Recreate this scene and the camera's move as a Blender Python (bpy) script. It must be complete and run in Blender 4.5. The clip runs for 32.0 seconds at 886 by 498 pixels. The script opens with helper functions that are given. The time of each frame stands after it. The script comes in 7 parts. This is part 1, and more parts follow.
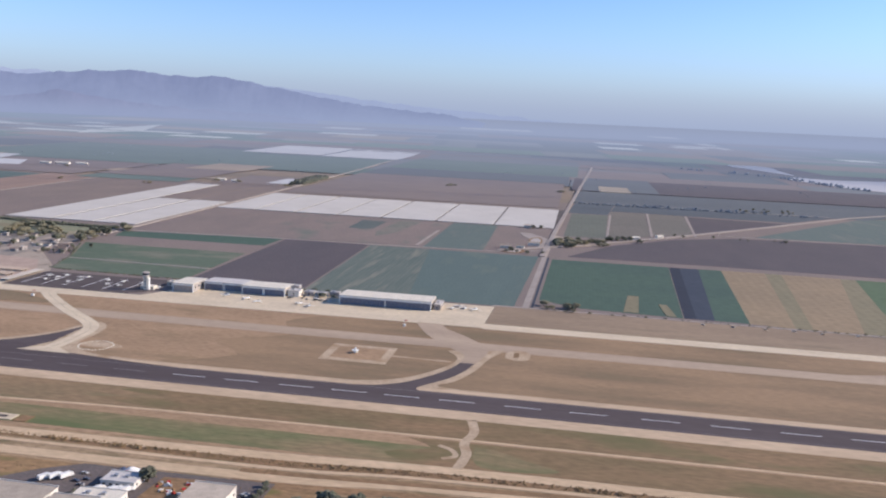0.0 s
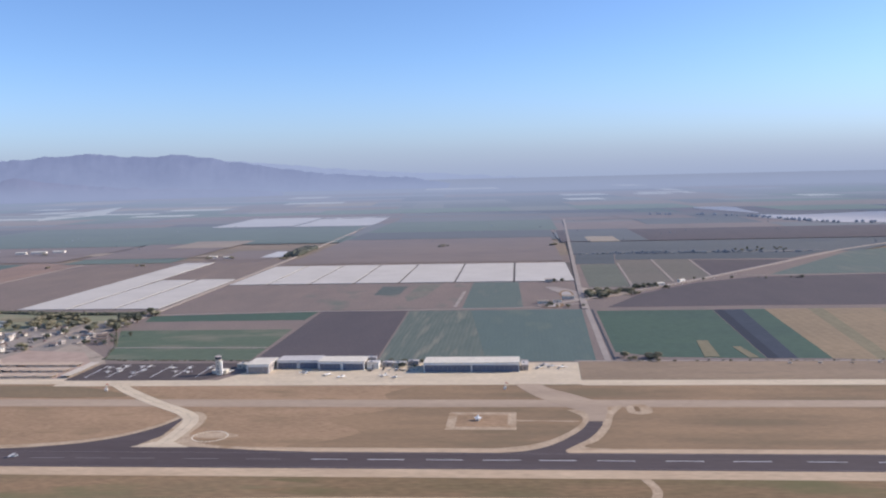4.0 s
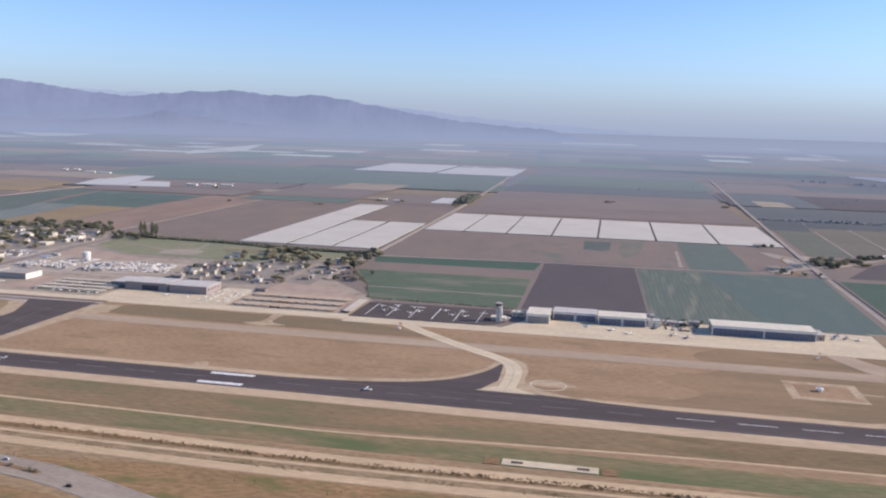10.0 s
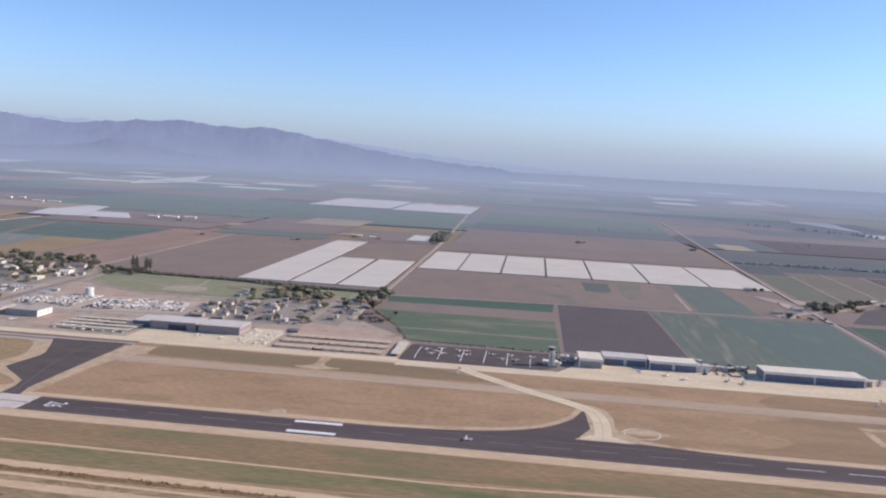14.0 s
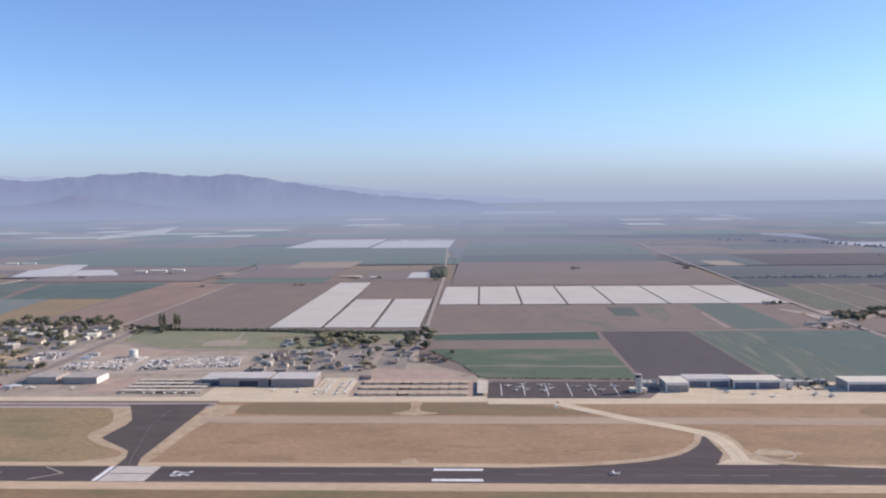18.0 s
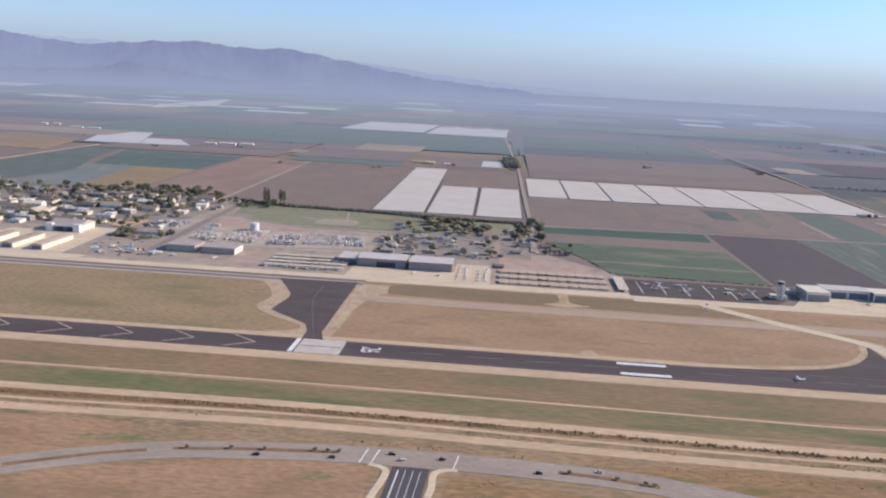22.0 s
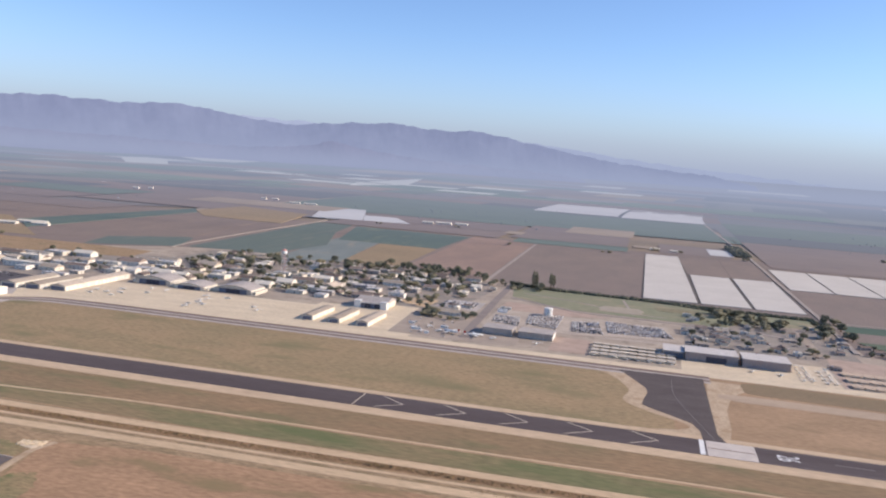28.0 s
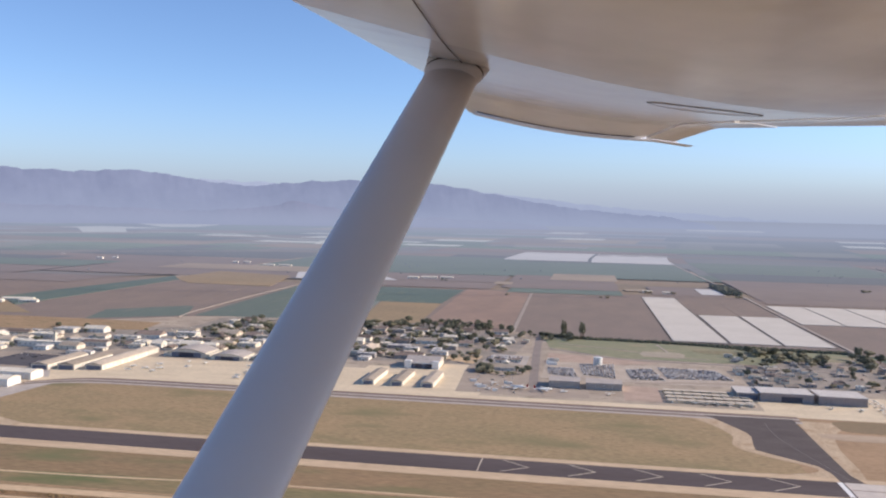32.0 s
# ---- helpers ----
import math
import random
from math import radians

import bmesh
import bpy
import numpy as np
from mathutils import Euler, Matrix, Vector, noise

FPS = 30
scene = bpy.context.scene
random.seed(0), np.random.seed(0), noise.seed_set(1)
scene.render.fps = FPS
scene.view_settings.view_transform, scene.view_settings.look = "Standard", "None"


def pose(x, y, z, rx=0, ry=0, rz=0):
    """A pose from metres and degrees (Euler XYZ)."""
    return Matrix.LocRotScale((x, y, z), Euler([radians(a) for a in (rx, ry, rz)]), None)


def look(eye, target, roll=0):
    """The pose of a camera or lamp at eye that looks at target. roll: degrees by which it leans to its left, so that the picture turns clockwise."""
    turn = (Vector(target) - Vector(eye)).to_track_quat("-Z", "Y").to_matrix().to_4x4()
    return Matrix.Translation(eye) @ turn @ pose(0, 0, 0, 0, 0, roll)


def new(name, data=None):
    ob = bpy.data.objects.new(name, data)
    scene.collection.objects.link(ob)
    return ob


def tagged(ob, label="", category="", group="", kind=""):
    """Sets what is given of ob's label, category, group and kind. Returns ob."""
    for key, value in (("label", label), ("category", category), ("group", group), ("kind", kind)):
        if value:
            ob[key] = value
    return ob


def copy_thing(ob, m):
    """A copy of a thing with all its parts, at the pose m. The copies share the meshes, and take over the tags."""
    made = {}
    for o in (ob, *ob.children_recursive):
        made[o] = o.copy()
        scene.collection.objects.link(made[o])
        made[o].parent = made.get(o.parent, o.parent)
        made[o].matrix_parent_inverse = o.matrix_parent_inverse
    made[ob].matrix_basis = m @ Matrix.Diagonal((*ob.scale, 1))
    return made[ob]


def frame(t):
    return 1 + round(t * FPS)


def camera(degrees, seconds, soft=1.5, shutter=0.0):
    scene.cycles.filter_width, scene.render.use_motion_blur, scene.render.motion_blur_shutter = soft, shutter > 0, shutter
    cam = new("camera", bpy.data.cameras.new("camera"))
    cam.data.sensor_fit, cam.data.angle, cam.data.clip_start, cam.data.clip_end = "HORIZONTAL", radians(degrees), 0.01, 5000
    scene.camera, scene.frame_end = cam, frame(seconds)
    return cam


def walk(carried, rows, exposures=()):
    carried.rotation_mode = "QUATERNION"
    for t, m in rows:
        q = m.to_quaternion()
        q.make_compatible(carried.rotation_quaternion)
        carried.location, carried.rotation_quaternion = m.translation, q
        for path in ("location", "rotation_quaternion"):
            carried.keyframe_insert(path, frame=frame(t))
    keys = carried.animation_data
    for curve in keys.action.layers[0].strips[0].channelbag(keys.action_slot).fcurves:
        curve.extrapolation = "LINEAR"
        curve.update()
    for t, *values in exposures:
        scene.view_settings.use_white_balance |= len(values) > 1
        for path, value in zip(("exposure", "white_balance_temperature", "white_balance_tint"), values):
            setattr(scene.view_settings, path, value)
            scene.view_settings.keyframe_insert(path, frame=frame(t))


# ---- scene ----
cam = camera(55.10, 32.0, soft=2.15)

# seconds, eye x, y, z, heading to the right of +y, pitch, roll
PATH = [
    (0.0, 997.42, -642.88, 227.50, -8.899, -9.195, 2.513),
    (0.5, 977.83, -643.93, 227.25, -6.092, -12.100, 2.386),
    (1.0, 958.25, -644.98, 227.00, -2.358, -11.939, 2.101),
    (1.5, 938.67, -646.04, 226.74, -1.258, -9.545, 1.099),
    (2.0, 919.10, -647.11, 226.49, -2.399, -7.686, 1.152),
    (2.5, 899.56, -648.17, 226.24, -4.321, -7.123, 1.098),
    (3.0, 880.07, -649.23, 225.99, -5.741, -6.718, -0.544),
    (3.5, 860.65, -650.28, 225.75, -5.365, -4.753, -2.040),
    (5.5, 783.19, -654.41, 224.79, -5.408, -7.111, 3.887),
    (6.0, 763.91, -655.44, 224.56, -6.484, -7.373, 5.089),
    (6.5, 744.69, -656.47, 224.33, -6.820, -6.592, 5.237),
    (7.0, 725.56, -657.52, 224.11, -7.571, -7.976, 5.964),
    (7.5, 706.52, -658.58, 223.91, -8.777, -9.242, 6.463),
    (8.0, 687.57, -659.66, 223.72, -9.085, -10.370, 6.604),
    (8.5, 668.70, -660.75, 223.56, -8.914, -10.783, 6.632),
    (9.0, 649.91, -661.85, 223.42, -7.541, -9.002, 5.873),
    (9.5, 631.19, -662.98, 223.31, -8.376, -7.743, 3.892),
    (10.0, 612.53, -664.10, 223.23, -11.148, -8.341, 1.554),
    (10.5, 593.90, -665.21, 223.18, -10.564, -7.441, 1.540),
    (11.0, 575.30, -666.29, 223.16, -11.103, -7.864, 1.263),
    (11.5, 556.71, -667.32, 223.17, -10.010, -8.390, 1.694),
    (12.0, 538.10, -668.31, 223.21, -9.110, -7.833, 2.223),
    (12.5, 519.46, -669.25, 223.28, -8.758, -8.070, 2.704),
    (13.0, 500.77, -670.14, 223.37, -6.719, -6.971, 2.091),
    (13.5, 482.03, -670.97, 223.48, -6.330, -5.894, 2.878),
    (15.5, 406.90, -674.06, 223.97, -4.988, -5.612, 3.894),
    (16.0, 388.14, -674.81, 224.09, -4.401, -3.570, 4.848),
    (16.5, 369.43, -675.53, 224.20, -3.905, -3.970, 4.324),
    (17.0, 350.77, -676.22, 224.29, -3.908, -3.771, 2.147),
    (17.5, 332.18, -676.88, 224.36, -2.286, -2.871, -0.153),
    (18.0, 313.66, -677.53, 224.41, -2.571, -3.429, -0.591),
    (18.5, 295.22, -678.15, 224.43, -2.194, -2.263, 0.251),
    (19.0, 276.87, -678.76, 224.41, -1.568, -0.593, 0.384),
    (19.5, 258.58, -679.35, 224.36, -1.267, -0.096, 0.970),
    (20.0, 240.36, -679.94, 224.28, -2.381, -3.517, 1.798),
    (20.5, 222.18, -680.54, 224.15, -3.864, -5.522, 1.457),
    (21.0, 204.02, -681.14, 223.99, -3.609, -9.287, 3.504),
    (21.5, 185.87, -681.77, 223.79, -4.123, -12.271, 3.584),
    (22.0, 167.69, -682.46, 223.55, -3.799, -10.996, 2.940),
    (22.5, 149.46, -683.21, 223.26, -2.246, -7.572, 3.648),
    (23.0, 131.17, -684.06, 222.92, -2.048, -5.298, 3.289),
    (23.5, 112.82, -685.03, 222.54, -3.922, -1.777, 1.439),
    (24.0, 94.38, -686.10, 222.12, -6.760, -1.353, 1.849),
    (24.5, 75.87, -687.29, 221.66, -8.145, -3.833, 1.778),
    (25.0, 57.29, -688.58, 221.16, -9.964, -4.074, 2.836),
    (25.5, 38.63, -689.97, 220.64, -10.817, -4.831, 2.850),
    (27.5, -36.27, -695.83, 218.44, -12.734, -6.002, 4.103),
    (28.0, -55.05, -697.32, 217.88, -13.697, -6.216, 3.919),
    (28.5, -73.88, -698.82, 217.32, -14.621, -5.546, 4.865),
    (29.0, -92.74, -700.34, 216.76, -15.224, -5.503, 5.039),
    (29.5, -111.63, -701.86, 216.20, -15.659, -5.375, 4.934),
    (30.0, -130.53, -703.38, 215.64, -14.139, -5.109, 3.748),
    (30.5, -149.43, -704.88, 215.08, -13.230, -4.588, 3.637),
    (31.0, -168.33, -706.38, 214.53, -12.886, -3.899, 3.216),
    (31.5, -187.23, -707.87, 213.98, -11.520, -3.650, 2.545),
    (32.0, -206.13, -709.35, 213.44, -9.702, -2.492, 1.147),
]


def aim(x, y, z, yaw, pitch, roll):
    a, b = radians(yaw), radians(pitch)
    way = Vector((math.sin(a) * math.cos(b), math.cos(a) * math.cos(b), math.sin(b)))
    eye = Vector((x, y, z))
    return look(eye, eye + way * 100, roll)


walk(cam, [(row[0], aim(*row[1:])) for row in PATH], exposures=[(0.0, 0.62, 6150, 11), (2.0, 0.57, 6080, 11), (11.0, 0.61, 6300, 11), (14.0, 0.60, 6300, 11), (24.0, 0.60, 6350, 11), (28.0, 0.66, 6500, 11), (32.0, 0.66, 6600, 10)])

# ---- sky, sun ----
SUN_EL, SUN_AZ = 27.0, 14.0   # height, and turn from +x towards +y
world = bpy.data.worlds.new("world")
scene.world = world
world.use_nodes = True
wn = world.node_tree.nodes
wl = world.node_tree.links
sky = wn.new("ShaderNodeTexSky")
sky.sky_type = "NISHITA"
sky.sun_disc = False
sky.sun_elevation = radians(SUN_EL)
sky.sun_rotation = radians(90 - SUN_AZ)
sky.air_density, sky.dust_density, sky.ozone_density, sky.altitude = 0.9, 0.5, 4.0, 700
wn["Background"].inputs["Strength"].default_value = 0.120
tint = wn.new("ShaderNodeMix")
tint.data_type, tint.blend_type = "RGBA", "MULTIPLY"
tint.inputs["Factor"].default_value = 1.0
tint.inputs["B"].default_value = (0.87, 0.88, 0.97, 1)
wl.new(sky.outputs[0], tint.inputs["A"])
wl.new(tint.outputs["Result"], wn["Background"].inputs[0])

sun_data = bpy.data.lights.new("sun", "SUN")
sun_data.energy, sun_data.angle, sun_data.color = 3.7, radians(0.6), (1.0, 0.85, 0.71)
sun = new("sun", sun_data)
sun_way = Vector((math.cos(radians(SUN_EL)) * math.cos(radians(SUN_AZ)),
                  math.cos(radians(SUN_EL)) * math.sin(radians(SUN_AZ)), math.sin(radians(SUN_EL))))
sun.matrix_world = look(sun_way * 1000, (0, 0, 0))

# ---- materials ----
MATS = {}


def srgb(r, g, b):
    f = lambda c: min(0.82, 1.1 * ((c / 255 / 12.92) if c <= 10 else ((c / 255 + 0.055) / 1.055) ** 2.4))
    return (f(r), f(g), f(b), 1.0)


def mat(name, base, other=None, scale=0.05, fine=1.0, rough=0.9, metal=0.0, rows=None, bump=0.0, amount=0.5,
        per_object=0.0, spec=0.3, glow=0.0, streak=1.0, turn=0.0, spots=None, grit=0.16):
    """A surface in two colours mixed by coarse and fine noise; rows: (spacing in metres, angle, share)."""
    if name in MATS:
        return MATS[name]
    m = bpy.data.materials.new(name)
    m.use_nodes = True
    n, l = m.node_tree.nodes, m.node_tree.links
    bsdf = n["Principled BSDF"]
    bsdf.inputs["Roughness"].default_value = rough
    bsdf.inputs["Metallic"].default_value = metal
    bsdf.inputs["Specular IOR Level"].default_value = spec
    other = other or tuple(c * 0.8 for c in base[:3]) + (1.0,)
    co = n.new("ShaderNodeTexCoord")
    mp = n.new("ShaderNodeMapping")
    mp.inputs["Scale"].default_value = (1.0 / streak, 1.0, 1.0)
    mp.inputs["Rotation"].default_value = (0, 0, radians(turn))
    l.new(co.outputs["Object"], mp.inputs[0])
    coarse = n.new("ShaderNodeTexNoise")
    coarse.inputs["Scale"].default_value = scale
    coarse.inputs["Detail"].default_value = 5
    coarse.inputs["Roughness"].default_value = 0.62
    l.new(mp.outputs[0], coarse.inputs["Vector"])
    grain = n.new("ShaderNodeTexNoise")
    grain.inputs["Scale"].default_value = fine
    grain.inputs["Detail"].default_value = 4
    l.new(mp.outputs[0], grain.inputs["Vector"])
    ramp = n.new("ShaderNodeMapRange")
    ramp.inputs["From Min"].default_value = 0.5 - 0.28 * amount / 0.5 * 0.6
    ramp.inputs["From Max"].default_value = 0.5 + 0.28 * amount / 0.5 * 0.6
    l.new(coarse.outputs["Fac"], ramp.inputs["Value"])
    mix = n.new("ShaderNodeMix")
    mix.data_type = "RGBA"
    mix.inputs["A"].default_value, mix.inputs["B"].default_value = base, other
    l.new(ramp.outputs[0], mix.inputs["Factor"])
    last = mix.outputs["Result"]
    val = n.new("ShaderNodeHueSaturation")
    mr = n.new("ShaderNodeMapRange")
    mr.inputs["From Min"].default_value, mr.inputs["From Max"].default_value = 0.25, 0.75
    mr.inputs["To Min"].default_value, mr.inputs["To Max"].default_value = 1 - grit, 1 + grit
    l.new(grain.outputs["Fac"], mr.inputs["Value"])
    l.new(mr.outputs[0], val.inputs["Value"])
    l.new(last, val.inputs["Color"])
    last = val.outputs["Color"]
    if spots:
        sp = n.new("ShaderNodeTexNoise")
        sp.inputs["Scale"].default_value = spots[0]
        sp.inputs["Detail"].default_value = 3
        l.new(mp.outputs[0], sp.inputs["Vector"])
        sr = n.new("ShaderNodeMapRange")
        sr.inputs["From Min"].default_value, sr.inputs["From Max"].default_value = spots[1] - 0.03, spots[1] + 0.14
        l.new(sp.outputs["Fac"], sr.inputs["Value"])
        m3 = n.new("ShaderNodeMix")
        m3.data_type = "RGBA"
        m3.inputs["B"].default_value = spots[2]
        l.new(sr.outputs[0], m3.inputs["Factor"])
        l.new(last, m3.inputs["A"])
        last = m3.outputs["Result"]
    if rows:
        wv = n.new("ShaderNodeTexWave")
        wv.inputs["Scale"].default_value = 1.0
        wv.inputs["Distortion"].default_value = 0.6
        wv.inputs["Detail Scale"].default_value = 0.2
        m2 = n.new("ShaderNodeMapping")
        m2.inputs["Rotation"].default_value = (0, 0, radians(rows[1]))
        k = 0.314 / rows[0]
        m2.inputs["Scale"].default_value = (k, k, k)
        l.new(co.outputs["Object"], m2.inputs[0])
        l.new(m2.outputs[0], wv.inputs["Vector"])
        m4 = n.new("ShaderNodeMix")
        m4.data_type = "RGBA"
        m4.blend_type = "MULTIPLY"
        m4.inputs["Factor"].default_value = rows[2]
        l.new(last, m4.inputs["A"])
        l.new(wv.outputs["Color"], m4.inputs["B"])
        last = m4.outputs["Result"]
    if per_object:
        oi = n.new("ShaderNodeObjectInfo")
        h2 = n.new("ShaderNodeHueSaturation")
        pr = n.new("ShaderNodeMapRange")
        pr.inputs["To Min"].default_value, pr.inputs["To Max"].default_value = 1 - per_object, 1 + per_object
        l.new(oi.outputs["Random"], pr.inputs["Value"])
        l.new(pr.outputs[0], h2.inputs["Value"])
        l.new(last, h2.inputs["Color"])
        last = h2.outputs["Color"]
    l.new(last, bsdf.inputs["Base Color"])
    if bump:
        b = n.new("ShaderNodeBump")
        b.inputs["Strength"].default_value = 0.5
        b.inputs["Distance"].default_value = bump
        l.new(grain.outputs["Fac"], b.inputs["Height"])
        l.new(b.outputs[0], bsdf.inputs["Normal"])
    if glow:
        l.new(last, bsdf.inputs["Emission Color"])
        bsdf.inputs["Emission Strength"].default_value = glow
    MATS[name] = m
    return m


C = srgb
GRASS_DRY = mat("dry_grass", C(160, 132, 102), C(145, 120, 92), 0.02, 0.32, streak=2.2, amount=0.35, spots=(0.035, 0.58, C(134, 113, 85)), grit=0.24)
GRASS_GREEN = mat("mown_grass", C(108, 107, 72), C(132, 114, 84), 0.02, 0.32, streak=3.5, amount=0.35, spots=(0.03, 0.56, C(95, 101, 64)), grit=0.24)
GRASS_SOUTH = mat("olive_brown_grass", C(140, 115, 86), C(124, 107, 79), 0.02, 0.32, streak=3.0, amount=0.35, spots=(0.022, 0.55, C(106, 105, 71)), grit=0.26)
BRUSH = mat("dry_brown_brush", C(136, 113, 82), C(112, 95, 68), 0.3, 1.5)
GRASS_FIELD = mat("rough_grass", C(152, 129, 97), C(136, 120, 89), 0.018, 0.32, streak=2.2, amount=0.4, spots=(0.022, 0.56, C(121, 112, 80)), grit=0.26)
DIRT = mat("pale_dirt", C(196, 171, 138), C(180, 156, 124), 0.05, 0.4, streak=3.0, grit=0.2)
DIRT_DARK = mat("brown_dirt", C(142, 113, 82), C(118, 95, 68), 0.06, 0.4, streak=2.0, grit=0.28)
DIRT_THIN = mat("thin_sandy_dirt", C(182, 161, 134), C(166, 145, 118), 0.07, 0.35, spots=(0.06, 0.56, C(154, 129, 99)), grit=0.22)
SHOULDER = mat("sandy_shoulder", C(193, 170, 140), C(177, 154, 126), 0.05, 0.4, streak=4.0, grit=0.2)
ASPHALT = mat("runway_asphalt", C(77, 67, 65), C(88, 78, 76), 0.03, 0.6, rough=0.88, streak=8.0, bump=0.01)
ASPHALT_TAR = mat("dark_asphalt", C(79, 70, 67), C(91, 82, 78), 0.05, 0.7, rough=0.9, streak=2.0)
TAXI_OLD = mat("weathered_asphalt", C(174, 154, 130), C(158, 139, 118), 0.03, 0.7, streak=8.0)
CONCRETE = mat("pale_concrete", C(206, 189, 160), C(192, 175, 148), 0.05, 0.5, rough=0.85, streak=3.0)
CONCRETE_GREY = mat("grey_concrete", C(176, 166, 156), C(156, 148, 140), 0.06, 0.9)
ROAD = mat("road_asphalt", C(162, 148, 132), C(146, 133, 119), 0.05, 0.6, streak=3.0)
STRIP_DARK = mat("brown_grey_asphalt", C(112, 95, 84), C(124, 106, 94), 0.04, 0.6, streak=6.0)
STREET = mat("grey_street_asphalt", C(138, 127, 119), C(126, 116, 109), 0.05, 0.6, streak=3.0)
LANE = mat("grey_dirt_lane", C(158, 147, 136), C(144, 134, 124), 0.04, 0.6, streak=3.0)
ROAD_NEW = mat("new_asphalt", C(78, 74, 76), C(90, 86, 86), 0.06, 0.8)
PAINT = mat("white_marking_paint", C(232, 228, 220), C(210, 206, 200), 0.2, 1.5, rough=0.7)
PAINT_OLD = mat("worn_marking_paint", C(138, 130, 128), C(116, 108, 108), 0.2, 1.5, rough=0.8)
PAINT_Y = mat("pale_worn_marking_paint", C(186, 172, 152), C(162, 150, 134), 0.2, 1.5, rough=0.7)
WHITE = mat("white_painted_steel", C(228, 224, 216), C(206, 202, 196), 0.3, 2.0, rough=0.55)
ROOF_WHITE = mat("white_metal_roof", C(224, 215, 196), C(208, 199, 181), 0.12, 1.2, rough=0.8, spec=0.1, rows=(1.6, 0, 0.12))
ROOF_GREY = mat("grey_metal_roof", C(204, 198, 190), C(188, 182, 175), 0.12, 1.2, rough=0.8, spec=0.1, rows=(1.6, 0, 0.15))
ROOF_TAN = mat("tan_roof", C(178, 164, 146), C(156, 144, 128), 0.15, 1.2, per_object=0.25)
ROOF_TILE = mat("brown_roof", C(134, 118, 106), C(110, 98, 90), 0.3, 1.6, per_object=0.3)
WALL_CREAM = mat("cream_stucco", C(210, 201, 184), C(190, 182, 164), 0.2, 2.0, per_object=0.15)
WALL_GREY = mat("blue_grey_cladding", C(164, 156, 148), C(148, 141, 135), 0.2, 2.0, rough=0.55, rows=(2.0, 0, 0.12))
WALL_WHITE = mat("white_stucco", C(216, 210, 198), C(196, 190, 178), 0.2, 2.0, per_object=0.12)
DOOR_DARK = mat("dark_blue_hangar_door", C(120, 123, 134), C(104, 108, 122), 0.3, 2.0, rough=0.5, rows=(2.4, 0, 0.25))
# dark grey for propellers; on hangar fronts it paints the shade of open bays
OPENING = mat("dark_opening", C(84, 82, 88), C(72, 70, 78), 0.3, 2.0)
GLASS = mat("tinted_window_glass", C(46, 56, 68), C(36, 44, 56), 0.5, 2.0, rough=0.12, spec=0.6)
RUBBER = mat("rubber", C(28, 28, 30), C(20, 20, 22), 1.0, 4.0)
TRUNK = mat("bark", C(100, 84, 68), C(80, 66, 54), 0.6, 3.0)
LEAF = mat("broad_leaves", C(108, 108, 90), C(92, 94, 79), 0.4, 1.5, per_object=0.25)
LEAF_DRY = mat("olive_leaves", C(126, 118, 93), C(106, 102, 80), 0.4, 1.5, per_object=0.25)
LEAF_DARK = mat("conifer_leaves", C(100, 100, 82), C(86, 87, 72), 0.4, 1.5, per_object=0.2)
STEEL = mat("galvanised_steel", C(170, 172, 174), C(150, 152, 156), 0.6, 3.0, rough=0.4, metal=0.6)
RED = mat("red_paint", C(176, 58, 46), C(150, 50, 42), 0.6, 2.0, rough=0.5)
PLASTIC = mat("white_plastic_tunnel_film", C(193, 187, 177), C(184, 178, 168), 0.012, 0.3, rough=0.9, spec=0.1, rows=None, grit=0.05)
# haze is mixed into this leaf colour, for trees far out
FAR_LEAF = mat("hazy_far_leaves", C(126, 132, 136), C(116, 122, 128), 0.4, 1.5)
WORN = mat("worn_paving", C(172, 157, 138), C(146, 133, 118), 0.02, 0.4, spots=(0.05, 0.6, C(122, 112, 98)))
ROOF_PALE = mat("pale_tan_roof", C(202, 191, 174), C(186, 174, 156), 0.15, 1.2)
ROOF_DUSTY = mat("dusty_tan_roof", C(190, 170, 148), C(174, 154, 133), 0.15, 1.2)
ROOF_SAND = mat("sandy_tan_roof", C(190, 178, 160), C(174, 162, 145), 0.15, 1.2)
DOOR_SAND = mat("sand_painted_door", C(222, 202, 172), C(206, 186, 157), 0.3, 2.0)
DIRT_PINK = mat("pinkish_bare_dirt", C(174, 152, 135), C(158, 138, 122), 0.05, 0.7)
WALL_LILAC = mat("lilac_grey_cladding", C(162, 150, 146), C(148, 138, 135), 0.2, 2.0, rough=0.6, rows=(2.0, 0, 0.15))
GRASS_OLIVE = mat("olive_dry_grass", C(132, 113, 86), C(118, 103, 79), 0.02, 0.5, streak=3.0)
SOIL = mat("dark_bay_soil", C(96, 88, 82), C(84, 78, 74), 0.02, 0.4)
STONE = mat("white_stones", C(220, 208, 186), C(196, 184, 160), 0.6, 3.0)
SCREEN = mat("dark_mesh_cover", C(58, 60, 56), C(48, 50, 48), 0.05, 0.8, rows=(3.2, 0, 0.65))
LOT = mat("worn_lot_asphalt", C(108, 98, 92), C(94, 86, 82), 0.08, 0.5, grit=0.22)
LOT_PALE = mat("pale_worn_lot", C(178, 164, 147), C(160, 147, 132), 0.03, 0.4, spots=(0.05, 0.6, C(142, 130, 116)), grit=0.2)
ROOF_OLD = mat("weathered_grey_roof", C(178, 169, 160), C(160, 152, 145), 0.1, 1.0, rows=(2.2, 0, 0.15))
WEED_STRIP = mat("dull_weed_strip", C(148, 128, 104), C(134, 116, 95), 0.02, 0.35, streak=3.5, spots=(0.03, 0.58, C(122, 108, 88)), grit=0.14)


